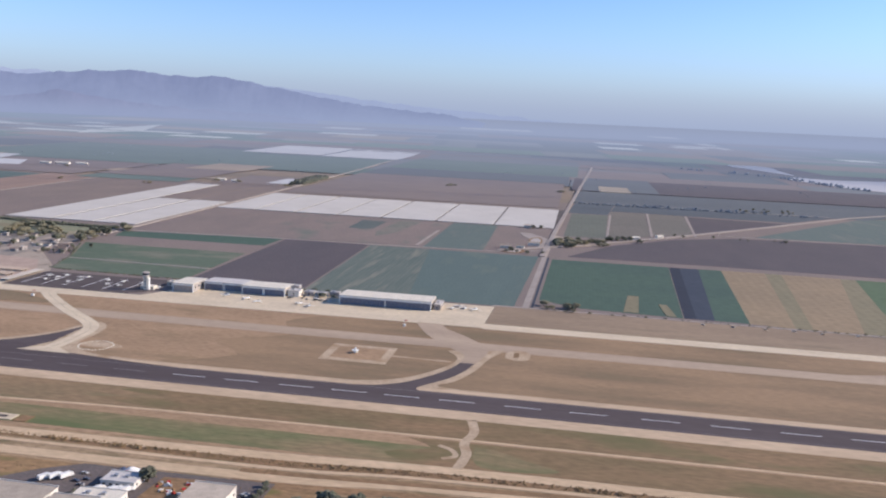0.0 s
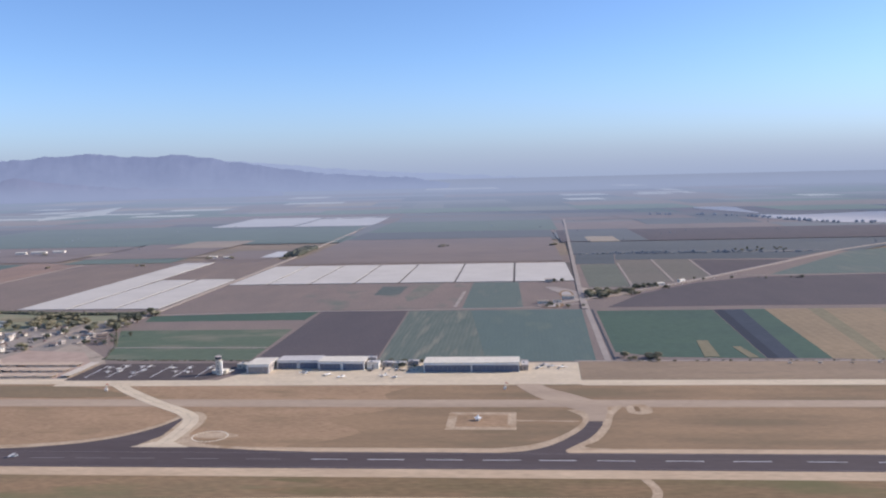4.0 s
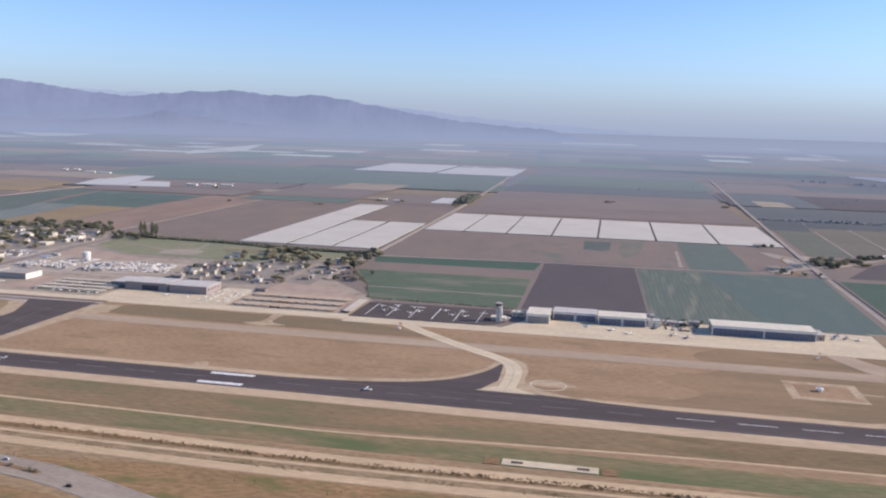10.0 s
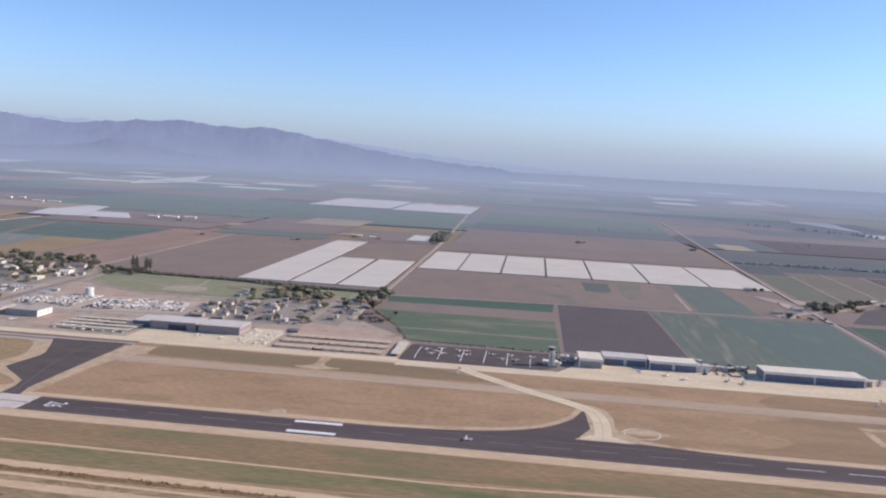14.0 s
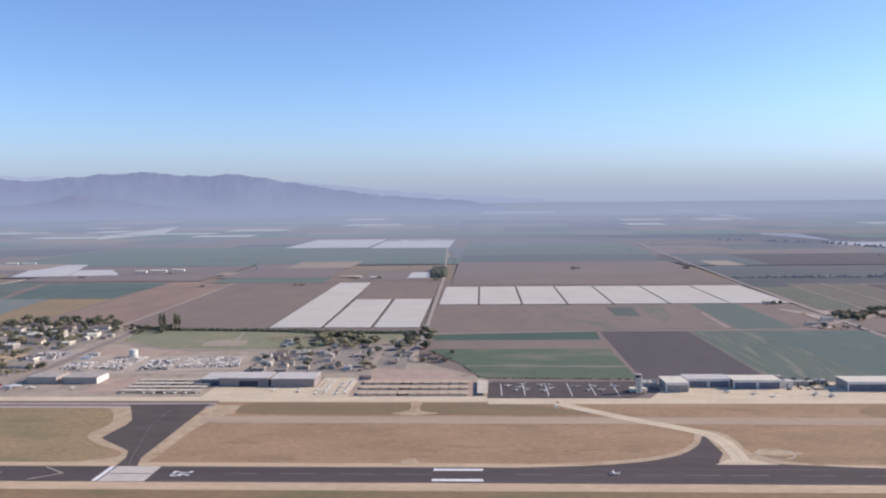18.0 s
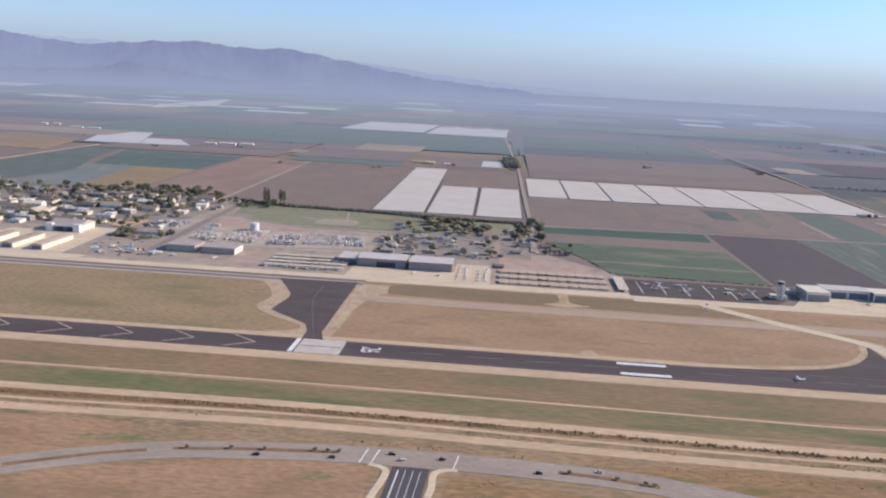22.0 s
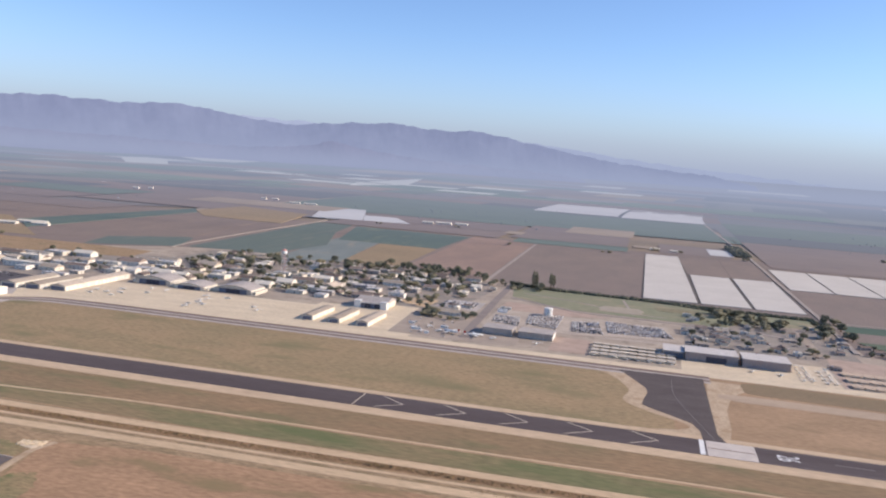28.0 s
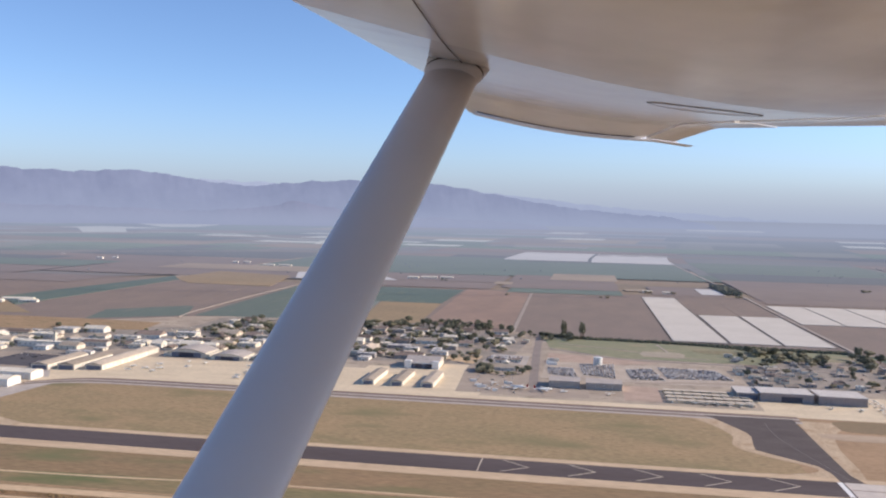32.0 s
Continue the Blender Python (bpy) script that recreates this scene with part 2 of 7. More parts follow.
def crop(name, a, b, rows=None, scale=0.006, streak=2.0, turn=0.0, spots=None, amount=0.5, fine=0.16, grit=0.16):
    return mat("field_" + name, C(*a), C(*b), scale, fine, 0.95, rows=rows, streak=streak, turn=turn, spots=spots, amount=amount, grit=grit)


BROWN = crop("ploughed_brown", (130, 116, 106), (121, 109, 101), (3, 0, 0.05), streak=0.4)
BROWN_R = crop("ploughed_red", (146, 124, 110), (132, 114, 103), (3, 4, 0.05), streak=0.4)
PURPLE = crop("ploughed_purple", (92, 84, 84), (85, 79, 80), (3, 0, 0.05), streak=0.3)
TEAL = crop("bluegreen_crop", (92, 106, 99), (85, 99, 94), (6, 0, 0.03), streak=0.25, spots=(0.006, 0.58, C(104, 114, 101)))
TEAL_B = crop("streaky_bluegreen_crop", (104, 111, 100), (90, 100, 92), (6, 0, 0.1), streak=0.12, scale=0.012, spots=(0.008, 0.56, C(126, 125, 110)))
GREEN = crop("green_crop", (76, 95, 79), (70, 88, 77), (5, 0, 0.05))
GREEN_B = crop("bright_green_crop", (86, 100, 80), (94, 104, 86), (6, 90, 0.10), spots=(0.014, 0.55, C(122, 120, 102)))
GREEN_S = crop("fresh_green_crop", (84, 102, 74), (90, 105, 80), (6, 0, 0.06))
# the green crop again, greyed by painted haze for fields farther off
GREEN_F = crop("hazed_green_crop", (99, 109, 100), (91, 103, 97), (6, 0, 0.05), streak=0.2, spots=(0.006, 0.58, C(110, 114, 104)))
DARKCROP = crop("dark_crop", (64, 70, 80), (58, 65, 75), (5, 0, 0.05))
NEARBLACK = crop("nearly_black_crop", (50, 55, 66), (46, 50, 60), None)
TAN = crop("stubble_tan", (146, 127, 100), (134, 118, 94), (12, 0, 0.05))
STUBBLE = crop("pale_stubble", (162, 150, 132), (150, 139, 122), None)
TAN_G = crop("stubble_olive", (130, 121, 95), (121, 114, 90), (12, 0, 0.06))
PLOT = crop("dark_plot", (84, 92, 88), (96, 100, 94), None, scale=0.03)
PLOT_2 = crop("faded_plot", (108, 110, 98), (124, 114, 103), None, scale=0.02)
PATCHY = crop("patchy_brown", (130, 116, 106), (121, 109, 101), None, scale=0.006, streak=0.5, spots=(0.009, 0.56, C(106, 108, 97)))
BLUEPALE = crop("pale_bluegreen_crop", (122, 128, 122), (108, 116, 113), None, streak=0.3, spots=(0.01, 0.57, C(134, 130, 118)))
BLUEG = crop("grey_green_crop", (96, 108, 104), (104, 108, 106), (12, 90, 0.1))
OLIVE_G = crop("grey_olive_crop", (108, 110, 96), (98, 101, 90), (8, 0, 0.05))
OLIVE_B = crop("brown_olive_crop", (116, 109, 98), (106, 102, 92), (8, 0, 0.05))
SLATE_B = crop("blue_slate_crop", (98, 102, 102), (92, 96, 98), (12, 90, 0.05))
SLATE = crop("slate_crop", (88, 93, 95), (82, 87, 90), (10, 90, 0.05))
SPORT = crop("lawn", (122, 125, 98), (132, 129, 104), None, scale=0.02, spots=(0.03, 0.58, C(152, 138, 114)))
ORANGE = crop("dry_weeds", (151, 120, 86), (132, 108, 76), None, scale=0.04, spots=(0.06, 0.55, C(112, 104, 64)), fine=0.3, grit=0.32)
BARE_WARM = crop("bare_warm_soil", (162, 130, 100), (146, 118, 90), None, scale=0.03, spots=(0.03, 0.6, C(128, 112, 80)), fine=0.3, grit=0.26)
BARE = crop("bare_tan", (156, 130, 100), (138, 117, 88), None, scale=0.03, spots=(0.05, 0.58, C(120, 108, 78)), fine=0.3, grit=0.3)
WEEDS = crop("patchy_weeds", (124, 116, 82), (142, 122, 90), None, scale=0.05, spots=(0.09, 0.54, C(106, 107, 70)), fine=0.4, grit=0.3)
VERGE = crop("mottled_weeds", (156, 132, 102), (134, 115, 88), None, scale=0.06, spots=(0.08, 0.55, C(114, 101, 72)), fine=0.35, grit=0.34)

# ---- shaping helpers ----
class Geo:
    """Collects vertices and faces for one mesh."""

    def __init__(self):
        self.v, self.f = [], []

    def face(self, pts):
        k = len(self.v)
        self.v += [tuple(p) for p in pts]
        self.f.append(tuple(range(k, k + len(pts))))
        return self

    def box(self, x0, x1, y0, y1, z0, z1, taper=0.0):
        k = len(self.v)
        t = taper
        self.v += [(x0, y0, z0), (x1, y0, z0), (x1, y1, z0), (x0, y1, z0),
                   (x0 + t, y0 + t, z1), (x1 - t, y0 + t, z1), (x1 - t, y1 - t, z1), (x0 + t, y1 - t, z1)]
        self.f += [tuple(k + i for i in q) for q in
                   ((0, 3, 2, 1), (4, 5, 6, 7), (0, 1, 5, 4), (1, 2, 6, 5), (2, 3, 7, 6), (3, 0, 4, 7))]
        return self

    def prism(self, pts, z0, z1):
        k, n = len(self.v), len(pts)
        area = sum(pts[i][0] * pts[(i + 1) % n][1] - pts[(i + 1) % n][0] * pts[i][1] for i in range(n))
        if area < 0:
            pts = pts[::-1]
        self.v += [(x, y, z0) for x, y in pts] + [(x, y, z1) for x, y in pts]
        self.f.append(tuple(k + n + i for i in range(n)))
        self.f += [(k + i, k + (i + 1) % n, k + n + (i + 1) % n, k + n + i) for i in range(n)]
        return self

    def gable(self, x0, x1, y0, y1, z0, z1, along="x"):
        """A ridged roof with a small thickness."""
        k = len(self.v)
        if along == "x":
            m = (y0 + y1) / 2
            self.v += [(x0, y0, z0), (x1, y0, z0), (x1, y1, z0), (x0, y1, z0), (x0, m, z1), (x1, m, z1)]
            self.f += [tuple(k + i for i in q) for q in ((0, 1, 5, 4), (2, 3, 4, 5), (0, 4, 3), (1, 2, 5), (0, 3, 2, 1))]
        else:
            m = (x0 + x1) / 2
            self.v += [(x0, y0, z0), (x1, y0, z0), (x1, y1, z0), (x0, y1, z0), (m, y0, z1), (m, y1, z1)]
            self.f += [tuple(k + i for i in q) for q in ((1, 2, 5, 4), (3, 0, 4, 5), (0, 1, 4), (2, 3, 5), (0, 3, 2, 1))]
        return self

    def rings(self, rings, n=10, close=True):
        """A lathe along any line: rings of (centre, radius a, radius b, axis u, axis v)."""
        k = len(self.v)
        for c, a, b, u, w in rings:
            c, u, w = Vector(c), Vector(u), Vector(w)
            for i in range(n):
                t = 2 * math.pi * i / n
                self.v.append(tuple(c + u * (a * math.cos(t)) + w * (b * math.sin(t))))
        for r in range(len(rings) - 1):
            for i in range(n):
                j = (i + 1) % n
                self.f.append((k + r * n + i, k + r * n + j, k + (r + 1) * n + j, k + (r + 1) * n + i))
        if close:
            self.f.append(tuple(k + i for i in range(n))[::-1])
            self.f.append(tuple(k + (len(rings) - 1) * n + i for i in range(n)))
        return self

    def cyl(self, x, y, z0, z1, r0, r1=None, n=12):
        r1 = r0 if r1 is None else r1
        return self.rings([((x, y, z0), r0, r0, (1, 0, 0), (0, 1, 0)), ((x, y, z1), r1, r1, (1, 0, 0), (0, 1, 0))], n)

    def strip(self, line, width, z0, z1):
        """A band of constant width along a line of points."""
        left, right = [], []
        for i, p in enumerate(line):
            a, b = Vector(line[max(i - 1, 0)]), Vector(line[min(i + 1, len(line) - 1)])
            d = (b - a).normalized()
            s = Vector((-d.y, d.x)) * width / 2
            left.append(tuple(Vector(p) + s))
            right.append(tuple(Vector(p) - s))
        for i in range(len(line) - 1):
            self.prism([right[i], right[i + 1], left[i + 1], left[i]], z0, z1)
        return self

    def mesh(self, name, material, smooth=False):
        me = bpy.data.meshes.new(name)
        me.from_pydata(self.v, [], self.f)
        me.materials.append(material)
        if smooth:
            me.polygons.foreach_set("use_smooth", [True] * len(me.polygons))
        me.update()
        return me


def part(name, geo, material, parent=None, label="", smooth=False):
    data = geo.mesh(name, material, smooth) if isinstance(geo, Geo) else geo
    ob = new(name, data)
    if parent:
        ob.parent = parent
    if label:
        ob["label"] = label
    return ob


def thing(name, x, y, z=0.0, rz=0.0, label="", category="", group="", kind=""):
    ob = new(name)
    ob.empty_display_size = 1
    ob.matrix_world = pose(x, y, z, 0, 0, rz)
    return tagged(ob, label, category, group, kind)


def curve(pts, n=6):
    """Points of a smooth line through pts."""
    out = []
    for i in range(len(pts) - 1):
        p0, p1, p2, p3 = (Vector(pts[max(i - 1, 0)]), Vector(pts[i]), Vector(pts[i + 1]), Vector(pts[min(i + 2, len(pts) - 1)]))
        for k in range(n):
            t = k / n
            out.append(tuple(0.5 * ((2 * p1) + (p2 - p0) * t + (2 * p0 - 5 * p1 + 4 * p2 - p3) * t * t
                                    + (3 * p1 - p0 - 3 * p2 + p3) * t ** 3)))
    return out + [tuple(pts[-1])]


def sheet(name, pts, z, material, label, category, kind="structure"):
    """A flat piece of the ground, its top at z."""
    return tagged(part(name, Geo().prism(pts, -0.6, z), material), label, category, kind=kind)


def band(name, line, width, z, material, label, category, kind="structure"):
    return tagged(part(name, Geo().strip(line, width, -0.6, z), material), label, category, kind=kind)


def ragged(pts, reach, seed=0.0, n=7):
    """A closed outline with an uneven, weather-worn edge."""
    out = []
    for i, p in enumerate(pts):
        q = pts[(i + 1) % len(pts)]
        for k in range(n):
            x, y = p[0] + (q[0] - p[0]) * k / n, p[1] + (q[1] - p[1]) * k / n
            out.append((x + reach * noise.noise(Vector((x * 0.17, y * 0.17, seed))) + reach * 0.6 * noise.noise(Vector((x * 0.6, y * 0.6, seed + 3))),
                        y + reach * noise.noise(Vector((x * 0.17, y * 0.17, seed + 7))) + reach * 0.6 * noise.noise(Vector((x * 0.6, y * 0.6, seed + 9)))))
    return out


def rect(x0, x1, y0, y1):
    return [(x0, y0), (x1, y0), (x1, y1), (x0, y1)]


# ---- the land out to the horizon ----
CX, CY, CH, FLAT, RIM = 380.0, -690.0, 222.0, 4000.0, 4880.0


def far(x, y):
    """Places past FLAT metres are drawn in towards the rim and lifted, along the line of sight from the middle of the flight."""
    dx, dy = x - CX, y - CY
    r = math.hypot(dx, dy)
    if r <= FLAT:
        return (x, y, 0.0)
    span = RIM - FLAT
    q = FLAT + span * (1 - 1 / (1 + (r - FLAT) / span))
    return (CX + dx * q / r, CY + dy * q / r, CH * (1 - q / r))


g = Geo()
SEG = 180
radii = [0, 300, 700, 1200, 1800, 2400, 3000, 3600, 3960] + [FLAT + (RIM - FLAT) * (1 / (1 - k / 46) - 1) for k in range(44)]
for r in radii:
    for i in range(SEG):
        a = 2 * math.pi * i / SEG
        p = far(CX + r * math.sin(a), CY + r * math.cos(a))
        g.v.append((p[0], p[1], p[2] - 0.3 - max(0.0, min(3.0, (r - 2700) * 0.01))))
for k in range(len(radii) - 1):
    for i in range(SEG):
        j = (i + 1) % SEG
        g.f.append((k * SEG + i, (k + 1) * SEG + i, (k + 1) * SEG + j, k * SEG + j))
PLAIN = mat("dry_plain", C(138, 120, 100), C(118, 108, 92), 0.002, 0.05, streak=2.0)
ground = tagged(part("ground", g, PLAIN), "wide flat farmland plain of dry brown soil", "ground", kind="structure")


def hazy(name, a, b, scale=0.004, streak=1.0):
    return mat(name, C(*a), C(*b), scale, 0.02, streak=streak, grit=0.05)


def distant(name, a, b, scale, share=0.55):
    """Plain far backdrop: kilometres of hazy air are put into its colour and glow."""
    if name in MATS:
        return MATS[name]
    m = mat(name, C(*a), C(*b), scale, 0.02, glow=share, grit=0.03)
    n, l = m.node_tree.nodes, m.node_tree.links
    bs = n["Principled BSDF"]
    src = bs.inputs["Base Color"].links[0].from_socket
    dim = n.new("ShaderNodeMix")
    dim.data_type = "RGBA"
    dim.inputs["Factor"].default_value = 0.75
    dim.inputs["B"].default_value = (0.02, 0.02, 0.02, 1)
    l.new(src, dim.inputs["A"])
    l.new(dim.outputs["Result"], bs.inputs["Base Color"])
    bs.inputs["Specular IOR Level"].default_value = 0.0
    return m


# painted haze: rings turn paler and bluer outwards, and glow from 5600 m
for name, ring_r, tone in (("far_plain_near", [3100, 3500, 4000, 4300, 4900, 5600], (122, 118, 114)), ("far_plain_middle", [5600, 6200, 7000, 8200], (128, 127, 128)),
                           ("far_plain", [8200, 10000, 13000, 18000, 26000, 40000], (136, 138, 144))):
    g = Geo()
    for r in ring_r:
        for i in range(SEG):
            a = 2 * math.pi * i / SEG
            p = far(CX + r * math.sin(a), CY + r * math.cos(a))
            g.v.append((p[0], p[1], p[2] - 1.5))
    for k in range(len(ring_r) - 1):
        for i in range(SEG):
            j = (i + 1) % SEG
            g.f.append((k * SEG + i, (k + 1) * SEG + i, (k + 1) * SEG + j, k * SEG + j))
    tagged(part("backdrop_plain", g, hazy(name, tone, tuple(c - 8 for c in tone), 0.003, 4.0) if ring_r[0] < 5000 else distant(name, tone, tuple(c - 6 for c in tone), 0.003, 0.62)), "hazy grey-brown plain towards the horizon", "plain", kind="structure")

# mountains behind the plain: bearing from +y, height in degrees
RIDGE = [(-75, 1.2), (-62, 1.7), (-50, 1.6), (-43, 1.9), (-39, 1.85), (-36, 2.05), (-34, 1.85), (-31.5, 1.5), (-29.0, 1.25),
         (-27.2, 1.5), (-25.5, 1.68), (-23.5, 1.78), (-21.8, 1.84), (-20.4, 1.62), (-18.8, 1.58), (-17.4, 1.70), (-16, 1.60), (-14.4, 1.35),
         (-12.6, 1.02), (-10.8, 0.72), (-9.0, 0.45), (-7.0, 0.22), (-4.6, 0.05), (-2.0, -0.15), (1.0, -0.5)]
FAR_RIDGE = [(-75, 1.0), (-50, 1.2), (-35, 1.6), (-30, 1.6), (-26, 1.5), (-20, 1.35), (-15, 1.32), (-12, 1.1), (-9, 0.78), (-6, 0.5), (-2, 0.2), (3, -0.1), (9, -0.5)]


def mountains(name, ridge, r_base, r_top, low, material, rough, seed):
    g = Geo()
    n, rows = 620, 10
    a0, a1 = ridge[0][0], ridge[-1][0]
    for k in range(rows + 1):
        for i in range(n + 1):
            b = a0 + (a1 - a0) * i / n
            e = np.interp(b, [q[0] for q in ridge], [q[1] for q in ridge]) + 0.06 * noise.noise(Vector((b * 0.8, 3.1, seed)))
            t = k / rows
            r = r_base + (r_top - r_base) * t
            wob = sum(noise.noise(Vector((b * f, t * 2.2 * f ** 0.5, seed + f))) * w for f, w in ((0.9, 0.8), (2.7, 0.5), (6.5, 0.3), (15.0, 0.14)))
            el = low + (e - low) * (t ** 0.8) + wob * rough * 0.22 * (0.25 + t) * (1 if e > low else 0.2)
            g.v.append((CX + r * math.sin(radians(b)), CY + r * math.cos(radians(b)), CH + r * math.tan(radians(el))))
    for k in range(rows):
        for i in range(n):
            q = k * (n + 1) + i
            g.f.append((q, q + 1, q + n + 2, q + n + 1))
    return tagged(part(name, g, material, smooth=True), "blue-grey mountain range in sea haze", "mountains", kind="structure")


# blue-grey haze is painted into these slopes, and they glow with it
HILLS = distant("hazed_mountain", (125, 133, 161), (113, 121, 151), 0.004)
HILLS_2 = distant("hazed_foothill", (118, 118, 146), (106, 109, 138), 0.006)
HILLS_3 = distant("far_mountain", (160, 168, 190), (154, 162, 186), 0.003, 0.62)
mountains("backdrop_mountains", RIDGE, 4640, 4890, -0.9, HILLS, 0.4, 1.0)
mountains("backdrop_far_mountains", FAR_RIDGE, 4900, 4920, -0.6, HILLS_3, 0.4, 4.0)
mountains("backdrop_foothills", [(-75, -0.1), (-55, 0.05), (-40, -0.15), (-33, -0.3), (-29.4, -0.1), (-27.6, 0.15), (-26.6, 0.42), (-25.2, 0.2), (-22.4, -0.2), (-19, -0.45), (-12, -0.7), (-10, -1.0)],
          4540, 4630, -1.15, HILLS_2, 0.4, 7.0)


def haze_sheet(name, pts, heights, profile, air, label):
    """An upright glowing sheet that paints sea haze far off, its density by height."""
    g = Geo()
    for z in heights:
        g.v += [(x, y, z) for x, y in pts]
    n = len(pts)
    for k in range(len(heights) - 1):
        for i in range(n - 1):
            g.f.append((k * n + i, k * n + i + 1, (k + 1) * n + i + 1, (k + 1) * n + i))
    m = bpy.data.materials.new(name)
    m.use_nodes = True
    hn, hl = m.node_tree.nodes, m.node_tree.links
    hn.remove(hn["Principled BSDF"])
    # the sheet glows by itself in the colour of lit air
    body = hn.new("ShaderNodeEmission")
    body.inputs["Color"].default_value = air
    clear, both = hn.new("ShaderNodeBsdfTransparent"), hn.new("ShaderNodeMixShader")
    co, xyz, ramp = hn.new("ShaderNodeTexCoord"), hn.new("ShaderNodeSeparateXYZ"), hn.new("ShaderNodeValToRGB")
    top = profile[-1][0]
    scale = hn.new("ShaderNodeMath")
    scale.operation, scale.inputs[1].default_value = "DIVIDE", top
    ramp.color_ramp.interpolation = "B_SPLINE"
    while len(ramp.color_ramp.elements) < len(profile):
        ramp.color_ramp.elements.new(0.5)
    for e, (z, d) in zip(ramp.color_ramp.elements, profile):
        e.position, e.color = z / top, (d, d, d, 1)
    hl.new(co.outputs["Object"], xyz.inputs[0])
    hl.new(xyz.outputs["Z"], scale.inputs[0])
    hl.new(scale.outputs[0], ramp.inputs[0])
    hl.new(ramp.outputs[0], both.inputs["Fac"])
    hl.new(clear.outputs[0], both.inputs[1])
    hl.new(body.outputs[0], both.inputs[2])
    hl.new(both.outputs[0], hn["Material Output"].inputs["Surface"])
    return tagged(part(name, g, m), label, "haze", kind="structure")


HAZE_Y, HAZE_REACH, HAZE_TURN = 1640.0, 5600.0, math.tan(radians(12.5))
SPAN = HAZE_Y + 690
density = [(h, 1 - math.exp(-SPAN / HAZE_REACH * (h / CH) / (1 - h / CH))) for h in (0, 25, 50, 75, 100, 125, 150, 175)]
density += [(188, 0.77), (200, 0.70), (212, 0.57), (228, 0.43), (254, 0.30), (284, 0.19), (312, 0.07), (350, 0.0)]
haze_sheet("backdrop_haze", [(-4100 + 400 * i, HAZE_Y + (-4400 + 400 * i) * HAZE_TURN) for i in range(23)], [h for h, _ in density], density, (0.229, 0.264, 0.368, 1),
          "glowing sheet painted as pale blue-grey haze over the far plain")
haze_sheet("backdrop_haze", [(CX + 4935 * math.sin(radians(a)), CY + 4935 * math.cos(radians(a))) for a in range(-90, 91, 2)], [100, 222, 260, 320, 400, 520, 680, 860],
          [(0, 0.92), (222, 0.92), (300, 0.82), (420, 0.55), (560, 0.28), (700, 0.1), (860, 0.0)], (0.262, 0.302, 0.392, 1), "glowing sheet painted as pale sea haze on the horizon")

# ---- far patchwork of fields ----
# far crop colours, muted by the haze mixed into them
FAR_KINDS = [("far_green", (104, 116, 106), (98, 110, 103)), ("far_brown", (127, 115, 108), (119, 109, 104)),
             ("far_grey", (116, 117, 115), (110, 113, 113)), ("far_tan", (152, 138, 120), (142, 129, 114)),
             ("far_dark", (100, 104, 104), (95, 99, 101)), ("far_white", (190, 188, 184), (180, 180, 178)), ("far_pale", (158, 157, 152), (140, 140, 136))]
FIELD_LABELS = {"far_pale": "pale grey sheds and covered rows out on the plain", "far_green": "green crop field far out on the plain", "far_brown": "brown ploughed field far out on the plain",
                "far_grey": "grey-green field far out on the plain", "far_tan": "pale tan stubble field far out on the plain",
                "far_dark": "dark crop field far out on the plain", "far_white": "white plastic-covered field far out on the plain"}


FAR_COUNT = [0]


def far_patch(x0, x1, y0, y1, kind, lift=2.0, name="field"):
    return far_quad(((x0, y0), (x1, y0), (x1, y1), (x0, y1)), kind, lift, name)


def far_quad(corners, kind, lift=2.0, name="field"):
    (ax, ay), (bx, by), (cx, cy), (dx, dy) = corners
    x0, x1, y0, y1 = min(ax, dx), max(bx, cx), min(ay, by), max(cy, dy)
    FAR_COUNT[0] += 1
    lift += 0.003 * (FAR_COUNT[0] % 50) + (0.05 * (FAR_COUNT[0] % 9) if lift > 0.4 else 0.0)
    n = 12 if y1 > 2000 else 3
    g = Geo()
    for j in range(n + 1):
        for i in range(n + 1):
            u, v = i / n, j / n
            p = far((ax * (1 - u) + bx * u) * (1 - v) + (dx * (1 - u) + cx * u) * v, (ay * (1 - u) + by * u) * (1 - v) + (dy * (1 - u) + cy * u) * v)
            g.v.append((p[0], p[1], p[2] + lift))
    for j in range(n):
        for i in range(n):
            q = j * (n + 1) + i
            g.f.append((q, q + 1, q + n + 2, q + n + 1))
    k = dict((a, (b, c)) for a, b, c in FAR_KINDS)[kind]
    # fields past 5200 m also glow, to paint the hazy air before them
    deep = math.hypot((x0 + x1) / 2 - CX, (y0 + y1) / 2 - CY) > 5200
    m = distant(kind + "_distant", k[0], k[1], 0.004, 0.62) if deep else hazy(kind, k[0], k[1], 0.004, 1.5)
    return tagged(part(name, g, m), FIELD_LABELS[kind], "field", group="fields on the plain")


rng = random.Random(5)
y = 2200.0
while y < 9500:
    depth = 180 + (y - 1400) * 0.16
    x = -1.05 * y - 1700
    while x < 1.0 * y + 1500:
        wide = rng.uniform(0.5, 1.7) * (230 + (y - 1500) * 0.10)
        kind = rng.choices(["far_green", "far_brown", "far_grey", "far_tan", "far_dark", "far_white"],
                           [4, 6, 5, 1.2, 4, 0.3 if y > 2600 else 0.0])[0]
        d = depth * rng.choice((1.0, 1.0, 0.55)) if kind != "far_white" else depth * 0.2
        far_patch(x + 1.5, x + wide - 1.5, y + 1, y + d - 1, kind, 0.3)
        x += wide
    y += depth

